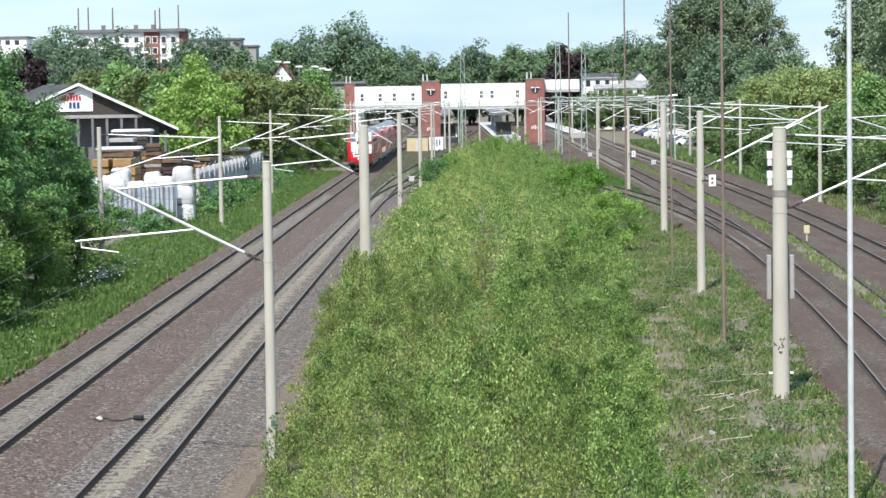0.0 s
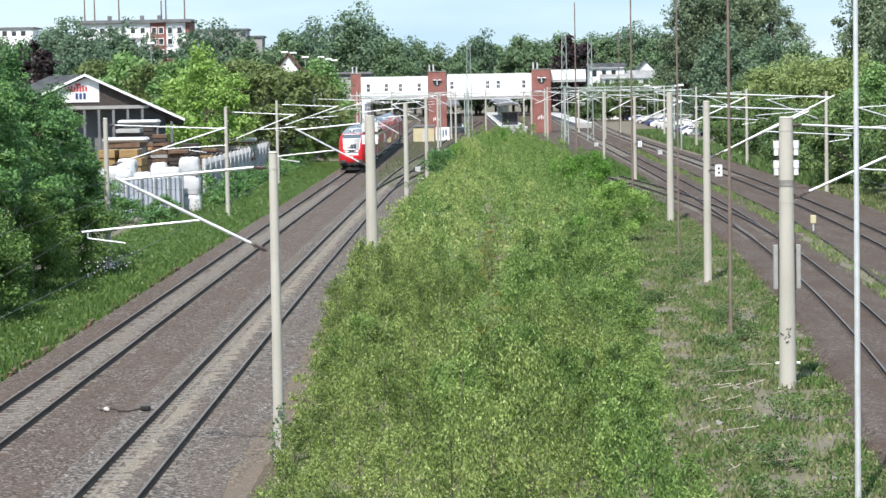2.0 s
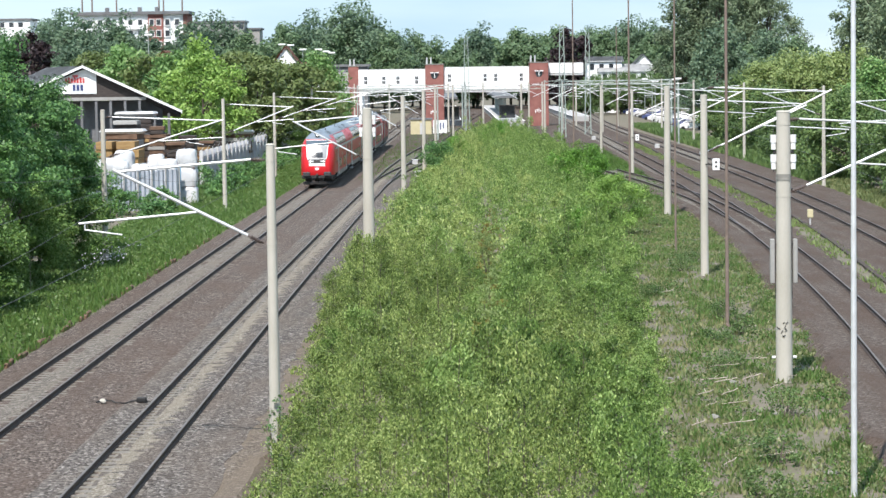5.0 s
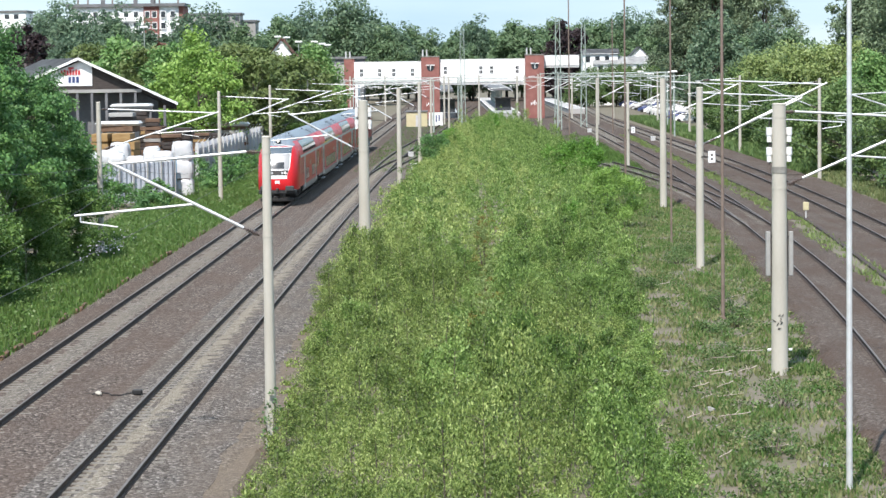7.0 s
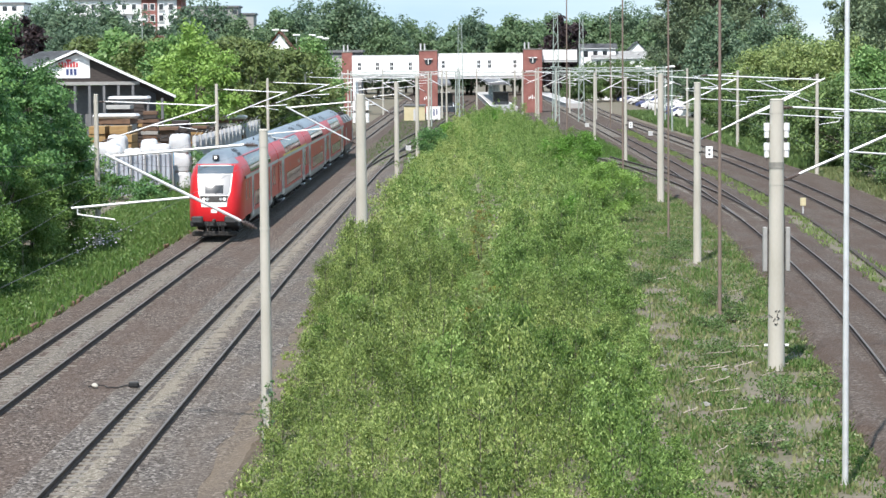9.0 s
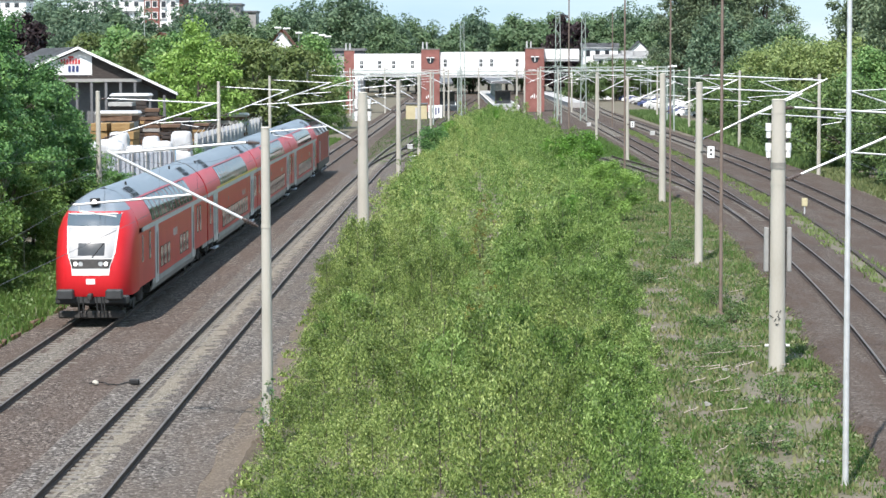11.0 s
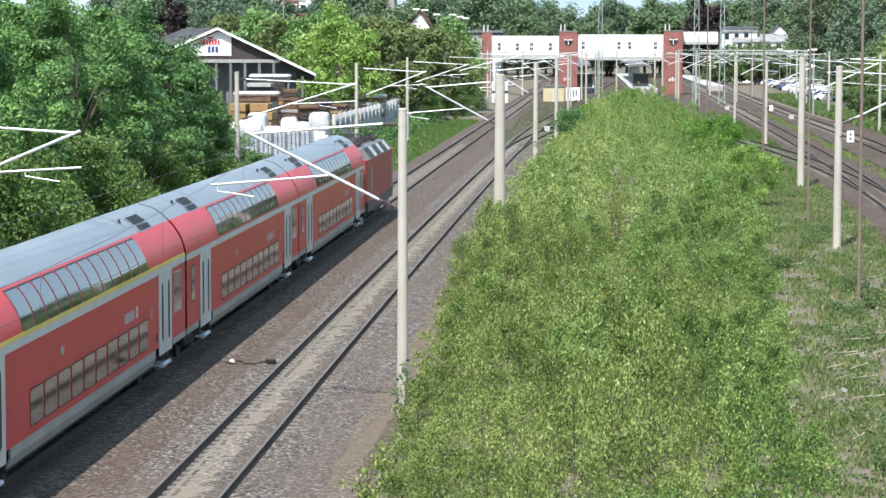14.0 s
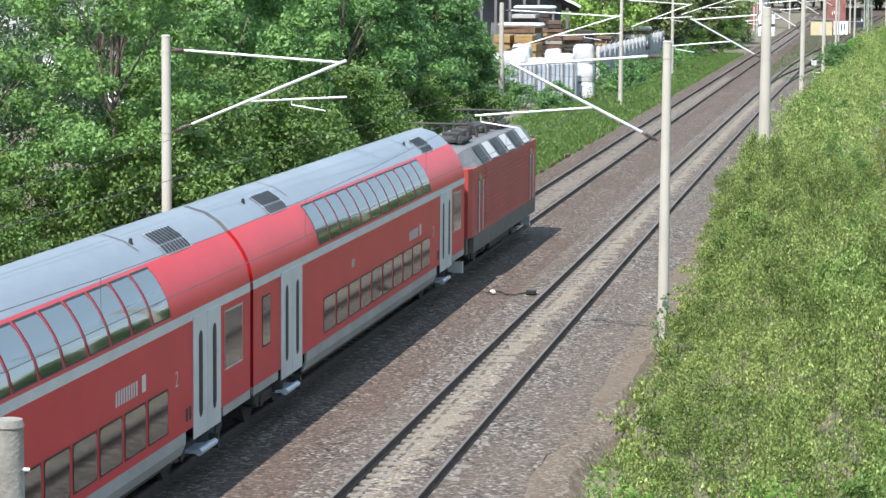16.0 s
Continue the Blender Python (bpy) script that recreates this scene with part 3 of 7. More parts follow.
def slim_pole(x, y, h, r, material, label):
    t = thing("steel_pole", label, "pole", "slender poles", at=pose(x, y, 0))
    part("shaft", tube(bmesh.new(), (0, 0, -0.46), (0, 0, h), r, r * 0.7, seg=10), material, t)
    part("base_flange", tube(bmesh.new(), (0, 0, -0.46), (0, 0, -0.36), r * 2.0, r * 1.9, seg=10), M_RUST, t)
    part("finial", tube(bmesh.new(), (0, 0, h), (0, 0, h + 0.25), r * 0.7, r * 0.3, seg=8), material, t)


slim_pole(9.29, 56.6, 12.6, 0.075, M_GALV, "tall bright galvanised steel pole beside the track")
slim_pole(10.82, 95.7, 14.2, 0.075, M_RUST, "slender rust-brown steel pole")
slim_pole(12.4, 134.2, 15.8, 0.06, M_RUST, "slender rust-brown steel pole")
slim_pole(15.48, 209, 17.5, 0.09, M_RUST, "slender rust-brown steel pole")
slim_pole(15.5, 300, 18.2, 0.1, M_RUST, "slender rust-brown steel pole")
slim_pole(23.5, 340, 15.2, 0.09, M_RUST, "slender rust-brown steel pole")


def lattice_tower(x, y, h, w):
    t = thing("lattice_mast", "tall grey-green steel lattice mast", "mast", "lattice masts", at=pose(x, y, 0))
    for sx in (-1, 1):
        for sy in (-1, 1):
            part("leg", tube(bmesh.new(), (sx * w, sy * w, -0.46), (sx * w * 0.55, sy * w * 0.55, h), 0.06, 0.045, seg=4), M_LATTICE, t)
    n = 12
    for k in range(n):
        z0, z1 = h * k / n, h * (k + 1) / n
        a, b = w * (1 - 0.45 * k / n), w * (1 - 0.45 * (k + 1) / n)
        bm = bmesh.new()
        s = 1 if k % 2 else -1
        for f in (-1, 1):
            tube(bm, (s * a, f * a, z0), (-s * b, f * b, z1), 0.03, seg=4)
            tube(bm, (f * a, s * a, z0), (f * b, -s * b, z1), 0.03, seg=4)
        part("bracing", bm, M_LATTICE, t)
    part("working_platform", mk(-w - 0.3, w + 0.3, -w - 0.3, w + 0.3, h * 0.5, h * 0.5 + 0.1), M_LATTICE, t)


lattice_tower(3.6, 405, 15.2, 0.48)
lattice_tower(17.0, 360, 16.1, 0.5)
lattice_tower(21.5, 374, 15.2, 0.45)


def portal_beam(y, x0, x1, z):
    t = thing("gantry_beam", "light steel catenary gantry across the station tracks", "gantry", "gantries", at=pose(0, y, 0))
    for zz in (z, z + 0.55):
        part("chord", tube(bmesh.new(), (x0, 0, zz), (x1, 0, zz), 0.05, seg=5), M_LATTICE, t)
    bm = bmesh.new()
    n = int((x1 - x0) / 1.0)
    for k in range(n):
        a, b = x0 + (x1 - x0) * k / n, x0 + (x1 - x0) * (k + 1) / n
        tube(bm, (a, 0, z if k % 2 else z + 0.55), (b, 0, z + 0.55 if k % 2 else z), 0.025, seg=4)
    part("web", bm, M_LATTICE, t)
    for x in (x0, x1):
        part("leg", tube(bmesh.new(), (x, 0, -0.46), (x, 0, z + 0.7), 0.13, 0.1, seg=6), M_LATTICE, t)


for y, x0, x1, z in ((330, 15.5, 31, 7.0), (362, 17, 33, 7.3), (398, 16, 36, 7.2), (425, 3.0, 17, 6.4), (352, -13.5, -1.0, 6.7), (400, -14, 3.4, 6.8)):
    portal_beam(y, x0, x1, z)


def cable_skin(bm, pts, r):
    rows = []
    for p in pts:
        rows.append([(p[0] + r * math.cos(k * math.pi / 2), p[1], p[2] + r * math.sin(k * math.pi / 2)) for k in range(4)])
    strip(bm, rows, close=True)
    return bm


def overhead_wires(label, line, ys, zc=5.35, zm=6.9, z0=10):
    t = thing("overhead_line", label, "overhead wires", "overhead wires", kind="")
    for i, (a, b) in enumerate(zip(ys, ys[1:])):
        c, m = bmesh.new(), bmesh.new()
        n = 12
        st = 0.25 if i % 2 else -0.25
        pts = []
        for k in range(n + 1):
            u = k / n
            y = a + (b - a) * u
            x = line(y) + st * (1 - 2 * u)
            pts.append((x, y, zm - 1.0 * 4 * u * (1 - u)))
        cable_skin(m, pts, 0.005)
        tube(c, (line(a) + st, a, zc), (line(b) - st, b, zc), 0.0065, seg=4, caps=False)
        for p in pts[1:-1:2]:
            part("dropper", tube(bmesh.new(), p, (p[0], p[1], zc), 0.003, seg=4, caps=False), M_WIRE, t)
        part("contact_wire", c, M_WIRE, t)
        part("messenger_wire", m, M_WIRE, t)


overhead_wires("thin dark contact and messenger wires over the western track", line_left, (0, 63.4, 132, 182, 235, 300, 374, 440))
overhead_wires("thin dark contact and messenger wires over the middle track", line_mid, (2, 63.2, 125, 190, 246, 310, 399))
overhead_wires("thin dark wires over the inner eastern track", line_r1, (30, 78, 119, 168, 230, 290, 347, 390), 5.5, 7.5)
overhead_wires("thin dark wires over the outer eastern track", line_r3, (95, 150, 205, 262, 325, 390), 5.5, 7.4)


def near_post():
    t = thing("concrete_post", "weathered round concrete post close to the bridge", "post", at=pose(-4.52, 13.0, 0))
    part("shaft", tube(bmesh.new(), (0, 0, -0.46), (0, 0, 6.97), 0.13, 0.083, seg=20), M_CONCRETE_OLD, t)
    part("cap", tube(bmesh.new(), (0, 0, 6.97), (0, 0, 7.01), 0.09, 0.078, seg=20), M_CONCRETE_OLD, t)
    part("eye_bolt", tube(bmesh.new(), (0.08, 0, 6.73), (0.12, 0, 6.73), 0.012), M_GALV, t)


near_post()


# ---- plants ----
def crown_mesh(name, seed, h, r, z0, n_clumps, n_leaves, size, clump=0.28, flat=0.75, ragged=0.25):
    """A crown of many leaves in clumps, uneven outside and open within."""
    rng = np.random.default_rng(seed)
    u = rng.normal(size=(n_clumps, 3))
    u /= np.linalg.norm(u, axis=1, keepdims=True)
    rad = rng.uniform(0.45, 1.0, n_clumps) ** 0.6 * (1 + rng.normal(0, ragged * 0.5, n_clumps))
    half = (h - z0) / 2
    c = u * rad[:, None] * np.array([r, r, half])
    taper = 1 - 0.35 * np.clip(c[:, 2] / half, -0.4, 1)
    c[:, :2] *= taper[:, None]
    c[:, 2] += z0 + half
    which = rng.integers(0, n_clumps, n_leaves)
    cs = clump * r * rng.uniform(0.6, 1.35, n_clumps)
    d = rng.normal(size=(n_leaves, 3))
    d /= np.linalg.norm(d, axis=1, keepdims=True)
    d *= (rng.uniform(0, 1, n_leaves) ** 0.45)[:, None]
    p = c[which] + d * cs[which][:, None] * np.array([1, 1, flat])
    return quads_mesh(name, leaves(rng, p, size, up=0.5, out=d * 1.0)), c


def trunk_mesh(name, seed, h, r, clumps, z0, n_limbs=16, thick=0.02):
    rng = np.random.default_rng(seed + 99)
    bm = bmesh.new()
    pts = [Vector((rng.normal(0, 0.02 * h * k / 5), rng.normal(0, 0.02 * h * k / 5), h * 0.88 * k / 5 - (0.5 if k == 0 else 0))) for k in range(6)]
    for k in range(5):
        tube(bm, pts[k], pts[k + 1], thick * h * (1 - 0.17 * k), thick * h * (1 - 0.17 * (k + 1)), seg=8, caps=False)
    for c in clumps[:n_limbs]:
        zz = min(max(float(c[2]) * 0.62, z0 * 0.7), h * 0.8)
        base = pts[min(4, int(zz / (h * 0.88) * 5))]
        a = Vector((base.x, base.y, zz))
        mid = a.lerp(Vector(c), 0.55) + Vector((0, 0, 0.04 * h))
        tube(bm, a, mid, thick * h * 0.38, thick * h * 0.22, seg=5, caps=False)
        tube(bm, mid, Vector(c), thick * h * 0.22, thick * h * 0.06, seg=5, caps=False)
    me = bpy.data.meshes.new(name)
    bm.to_mesh(me)
    bm.free()
    me.materials.append(M_BARK)
    return me


def tree_kind(seed, h, r, z0, n_clumps, n_leaves, size, material, label, slim=False, **k):
    crown, cl = crown_mesh("crown", seed, h, r, z0, n_clumps, n_leaves, size, **k)
    crown.materials.append(material)
    trunk = trunk_mesh("trunk", seed, h, r, cl, z0, n_limbs=22 if slim else 16, thick=0.0095 if slim else 0.02)

    def plant(x, y, s=1.0, turn=0.0, sz=1.0, words=""):
        t = thing("tree", words or label, "tree", "trees", at=pose(x, y, -0.4, 0, 0, turn) @ Matrix.Diagonal((s, s, s * sz, 1)))
        for n, me in (("trunk", trunk), ("crown", crown)):
            o = new(n, me)
            o.parent = t
        return t
    return plant


near_a = tree_kind(1, 12.0, 4.2, 1.2, 120, 40000, 0.2, L_NEAR, "dense dark green maple beside the railway", clump=0.21, flat=0.6, slim=True)
near_b = tree_kind(2, 13.0, 3.8, 1.8, 95, 27000, 0.165, leaf_mat("ash_leaves", (0.085, 0.18, 0.05), (0.185, 0.335, 0.095), (0.315, 0.475, 0.155), 0.35), "airy light green ash tree with thin stems", clump=0.2, ragged=0.4, flat=0.6, slim=True)
near_c = tree_kind(3, 5.5, 2.8, 0.1, 90, 19000, 0.15, leaf_mat("hazel_leaves", (0.045, 0.10, 0.022), (0.11, 0.20, 0.045), (0.21, 0.32, 0.085), 0.4), "bushy dark green shrub tree on the bank", clump=0.26)
# Far wood green with haze in its tones: pale, low contrast.
L_FAR = leaf_mat("hazed_wood_leaves", (0.078, 0.135, 0.07), (0.13, 0.205, 0.10), (0.185, 0.265, 0.135), 0.2)
L_BRIGHT = leaf_mat("bright_acacia_leaves", (0.12, 0.22, 0.04), (0.22, 0.36, 0.075), (0.35, 0.50, 0.14), 0.3)
bright_a = tree_kind(12, 12.5, 4.6, 1.0, 100, 11000, 0.4, L_BRIGHT, "bright yellow-green acacia behind the yard", clump=0.26, ragged=0.35)
# Elder leaf colour darkened to hold the shade at this end of the bank.
airy = tree_kind(13, 11.0, 3.6, 2.2, 70, 7000, 0.17, leaf_mat("shaded_elder_leaves", (0.035, 0.07, 0.04), (0.08, 0.14, 0.07), (0.16, 0.24, 0.11), 0.35), "thin tree with shade-darkened leaves and open gaps between limbs", clump=0.24, ragged=0.45, slim=True)
mid_a = tree_kind(4, 12.5, 4.6, 1.0, 90, 9000, 0.5, L_MID, "fresh green lime tree behind the yard", clump=0.3)
mid_b = tree_kind(5, 12.0, 4.2, 1.0, 80, 8000, 0.48, leaf_mat("olive_leaves", (0.075, 0.105, 0.035), (0.14, 0.19, 0.06), (0.22, 0.27, 0.10), 0.3), "olive green tree behind the yard", clump=0.3)
far_a = tree_kind(6, 21.0, 7.5, 2.0, 120, 11000, 0.74, L_HAZED_BEECH, "tall dark green tree of the far wood", clump=0.3)
far_b = tree_kind(7, 20.0, 7.0, 2.0, 110, 10500, 0.74, L_FAR, "green broad-leaved tree of the far wood", clump=0.3)
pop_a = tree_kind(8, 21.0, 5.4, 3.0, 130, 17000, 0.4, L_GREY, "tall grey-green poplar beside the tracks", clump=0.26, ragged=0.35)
wil_a = tree_kind(9, 12.0, 4.5, 1.0, 110, 13000, 0.36, L_YELL, "pale yellow-green willow beside the tracks", clump=0.3)
cop_a = tree_kind(10, 18.0, 6.0, 2.0, 70, 5500, 0.95, L_COPPER, "dark copper beech on the rise", clump=0.3)
belt_a = tree_kind(11, 7.0, 3.6, 0.1, 95, 13000, 0.29, L_SCRUB, "dense green scrub tree along the outer track", clump=0.3)

# bank beside the western track
for x, y, k, s, a in ((-20.6, 73, near_c, 1.0, 10), (-22.2, 74, near_b, 0.95, 40), (-27.5, 78, airy, 1.05, 100), (-25.5, 83, near_b, 1.0, 300), (-30.0, 90, airy, 1.0, 15),
                      (-21.6, 90, near_c, 1.1, 70), (-24.5, 98, near_a, 1.0, 120), (-22.8, 112, near_a, 1.02, 250), (-28.5, 106, near_a, 1.05, 60), (-22.9, 125, near_a, 1.0, 330), (-21.2, 129, near_a, 0.82, 75), (-27.5, 122, near_a, 1.05, 170),
                      (-25.6, 138, near_a, 0.9, 20), (-22.5, 139, near_a, 0.78, 200), (-20.3, 106, near_c, 0.9, 140), (-20.6, 119, near_c, 0.95, 220), (-22.5, 82, near_c, 1.2, 260), (-20.2, 127, near_c, 0.95, 45), (-24.2, 67, near_c, 0.7, 5), (-27.0, 71, near_c, 0.7, 65), (-30.5, 76, near_c, 0.8, 125), (-26.0, 76, near_c, 0.75, 230), (-29.0, 84, airy, 0.8, 300), (-21.3, 103, near_c, 1.1, 15), (-23.4, 117, near_c, 1.2, 80), (-21.4, 95, near_c, 1.0, 190), (-30.5, 140, near_a, 1.0, 5)):
    k(x, y, s, a)
# behind the yard and along the fence
for x, y, k, s, a in ((-25.5, 262, bright_a, 1.0, 0), (-21.5, 285, mid_b, 0.98, 80), (-18.5, 300, mid_b, 1.0, 160), (-18.0, 322, mid_b, 0.98, 250), (-17.6, 345, mid_a, 1.0, 30), (-29.5, 290, bright_a, 0.95, 210),
                      (-22.5, 330, mid_b, 1.1, 310), (-33, 310, mid_a, 1.0, 120), (-27, 340, mid_b, 1.15, 20), (-38, 330, mid_b, 1.15, 70), (-44, 340, mid_a, 1.1, 270), (-50, 350, mid_b, 1.2, 190), (-31, 380, mid_b, 1.2, 0),
                      (-18.0, 350, mid_b, 0.9, 100), (-14.8, 300, near_c, 0.8, 40), (-14.6, 330, near_c, 0.9, 90), (-17.5, 285, near_c, 0.75, 200)):
    k(x, y, s, a)
# the rise on the left and the far woods
rng = random.Random(5)
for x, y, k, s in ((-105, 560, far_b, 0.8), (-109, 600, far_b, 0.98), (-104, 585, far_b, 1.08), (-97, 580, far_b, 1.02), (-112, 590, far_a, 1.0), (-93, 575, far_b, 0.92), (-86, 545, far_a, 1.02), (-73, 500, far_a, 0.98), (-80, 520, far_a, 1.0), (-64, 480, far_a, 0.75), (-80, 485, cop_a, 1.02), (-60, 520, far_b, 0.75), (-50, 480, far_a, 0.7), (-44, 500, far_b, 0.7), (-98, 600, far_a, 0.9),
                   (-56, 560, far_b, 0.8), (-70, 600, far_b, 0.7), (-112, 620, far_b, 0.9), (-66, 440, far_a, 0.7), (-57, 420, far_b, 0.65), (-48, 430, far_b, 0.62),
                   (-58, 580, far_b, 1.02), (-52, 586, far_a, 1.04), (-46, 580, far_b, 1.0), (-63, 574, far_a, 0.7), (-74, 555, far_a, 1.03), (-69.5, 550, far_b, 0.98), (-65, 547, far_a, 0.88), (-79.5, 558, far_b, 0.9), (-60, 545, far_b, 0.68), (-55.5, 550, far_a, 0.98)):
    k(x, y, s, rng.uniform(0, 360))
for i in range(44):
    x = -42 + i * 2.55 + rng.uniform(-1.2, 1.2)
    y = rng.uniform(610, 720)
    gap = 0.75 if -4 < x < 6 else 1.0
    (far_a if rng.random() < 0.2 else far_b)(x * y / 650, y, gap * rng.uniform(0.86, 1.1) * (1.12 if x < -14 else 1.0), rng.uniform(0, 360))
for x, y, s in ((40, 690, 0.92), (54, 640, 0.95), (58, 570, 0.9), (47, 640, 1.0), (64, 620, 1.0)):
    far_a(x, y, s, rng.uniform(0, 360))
cop_a(30.5, 610, 1.1, 30)
for x, y, s in ((35, 556, 1.2), (39, 552, 1.27), (43, 558, 1.22), (47, 553, 1.28), (50.5, 560, 1.35), (31, 540, 1.1)):
    belt_a(x, y, s, rng.uniform(0, 360))
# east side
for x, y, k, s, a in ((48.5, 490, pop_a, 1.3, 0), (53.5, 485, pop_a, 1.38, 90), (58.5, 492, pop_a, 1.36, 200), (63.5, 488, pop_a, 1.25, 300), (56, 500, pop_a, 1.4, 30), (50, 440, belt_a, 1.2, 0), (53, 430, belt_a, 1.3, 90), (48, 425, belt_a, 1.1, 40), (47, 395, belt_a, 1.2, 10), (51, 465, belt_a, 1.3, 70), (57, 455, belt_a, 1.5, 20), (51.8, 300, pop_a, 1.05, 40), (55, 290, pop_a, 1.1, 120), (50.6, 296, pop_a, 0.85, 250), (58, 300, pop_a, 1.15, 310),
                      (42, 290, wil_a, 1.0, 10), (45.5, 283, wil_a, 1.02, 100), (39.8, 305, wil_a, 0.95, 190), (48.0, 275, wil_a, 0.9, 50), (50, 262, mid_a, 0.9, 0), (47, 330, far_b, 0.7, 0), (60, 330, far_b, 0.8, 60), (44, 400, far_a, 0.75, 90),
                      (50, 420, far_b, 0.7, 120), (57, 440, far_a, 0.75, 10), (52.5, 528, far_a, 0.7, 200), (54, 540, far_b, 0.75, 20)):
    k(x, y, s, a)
for i in range(21):
    y = 150 + i * 9.5
    belt_a(float(np.interp(y, (150, 170, 206, 247, 349, 422), (32.5, 34.2, 35.5, 35.6, 39.5, 43))) + rng.uniform(-0.8, 1.6), y, rng.uniform(0.75, 1.1), rng.uniform(0, 360))
for i in range(10):
    y = 150 + i * 14
    mid_a(40 + 0.02 * y + rng.uniform(-1, 3), y, rng.uniform(0.7, 0.9), rng.uniform(0, 360))


def thicket_edge(y):
    return (float(np.interp(y, (30, 50, 60, 70, 86, 105, 114, 121, 140, 172, 190, 237, 300, 400), (-3.9, -3.95, -4.15, -4.0, -4.45, -4.9, -4.3, -3.3, -3.3, -3.5, -2.0, -0.8, 1.2, 5.5))),
            float(np.interp(y, (30, 60, 80, 100, 150, 200, 260, 300, 400), (4.5, 5.4, 6.6, 7.6, 10.2, 12.3, 13.3, 12.8, 9.5))))


def seam(y):
    """A worn lane through the thicket where the growth stays low and yellowish."""
    return 1.25 + 0.016 * (y - 80)


def hanging(g, c, size, aspect=0.5):
    """Leaves that hang by their stalks, long axis downwards, facing all ways."""
    n = len(c)
    v = np.stack([g.normal(0, 0.5, n), g.normal(0, 0.5, n), np.full(n, -1.0)], 1)
    v /= np.linalg.norm(v, axis=1, keepdims=True)
    u = np.cross(v, g.normal(size=(n, 3)))
    u /= np.linalg.norm(u, axis=1, keepdims=True) + 1e-9
    s = (size * g.uniform(0.6, 1.35, n))[:, None] * 0.5
    return np.stack([c - v * s, c - u * s * aspect + v * s * 0.15, c + v * s, c + u * s * aspect + v * s * 0.15], axis=1)


def sapling_points(g, h, wide, n, limbs):
    """Leaf places on the rising limbs of a young tree of height h."""
    u = g.uniform(0.1, 0.96, limbs) ** 0.8
    az = g.uniform(0, 2 * np.pi, limbs)
    ln = wide * (1.04 - u) ** 0.55 * g.uniform(0.65, 1.2, limbs) * np.minimum(1, 0.45 + u * 1.8)
    k = g.integers(0, limbs, n)
    t = g.uniform(0.1, 1.0, n) ** 0.65
    r = ln[k] * t
    p = np.stack([r * np.cos(az[k]), r * np.sin(az[k]), h * u[k] * 0.93 + ln[k] * (0.7 * t - 0.3 * t * t)], 1)
    return p + g.normal(0, 0.075, (n, 3)) * np.array([1, 1, 1.3]) * (wide / 0.9), u, az, ln


def thicket_height(x, y):
    a, b = thicket_edge(y)
    edge = max(0.0, min(x - a, b - x))
    big = noise.noise(Vector((x * 0.3, y * 0.12, 3.0))) + 0.5 * noise.noise(Vector((x * 0.7, y * 0.33, 9.0)))
    h = 2.75 * (1 + 0.6 * big) * min(1.0, 0.5 + edge / 2.6)
    h *= float(np.interp(y, (30, 55, 110, 150, 200, 250, 300, 340, 410), (0.8, 0.92, 1.0, 0.92, 0.85, 0.95, 1.1, 0.85, 0.5)))
    for bx, by, r in ((10.3, 187, 3.2), (10.0, 146, 2.6), (-0.6, 240, 2.6), (6.6, 126, 1.8)):
        h *= 1 - 0.55 * math.exp(-((x - bx) ** 2 + 0.5 * (y - by) ** 2) / r ** 2)
    if 74 < y < 150:
        h *= 1 - 0.62 * math.exp(-((x - seam(y)) / 0.75) ** 2)
    if y < 64:
        h = min(h, 1.2 + 0.95 * max(0.0, x + 4.3))
    return max(0.7, h)


def fresher(x, y):
    """Where sallows, of a fuller green, stand instead of birches."""
    return noise.noise(Vector((x * 0.28, y * 0.07, 15.0))) + 0.07 * (x - seam(y)) + (0.14 if y > 125 else 0.0) > 0.06


def young_tree_kinds():
    """Slender young trees of a few shapes, each a stem with limbs and hanging leaves."""
    g = np.random.default_rng(77)
    kinds = {False: [], True: []}
    for fresh in (False, True):
        for v in range(5):
            p, u, az, ln = sapling_points(g, 3.0, g.uniform(0.85, 1.15), 2500, 30)
            crown = quads_mesh("crown", hanging(g, p, 0.08 if fresh else 0.076, 0.47 if fresh else 0.42))
            crown.materials.append(L_SALLOW if fresh else L_BIRCH)
            bm = bmesh.new()
            tube(bm, (0, 0, -0.05), (0.03, 0.0, 2.75), 0.022, 0.006, seg=5, caps=False)
            for i in range(12):
                z = 3.0 * u[i] * 0.93
                tube(bm, (0, 0, z), (0.8 * ln[i] * math.cos(az[i]), 0.8 * ln[i] * math.sin(az[i]), z + 0.36 * ln[i]), 0.008, 0.003, seg=3, caps=False)
            stem = bpy.data.meshes.new("trunk")
            bm.to_mesh(stem)
            bm.free()
            stem.materials.append(M_BARK)
            kinds[fresh].append((stem, crown))
    return kinds


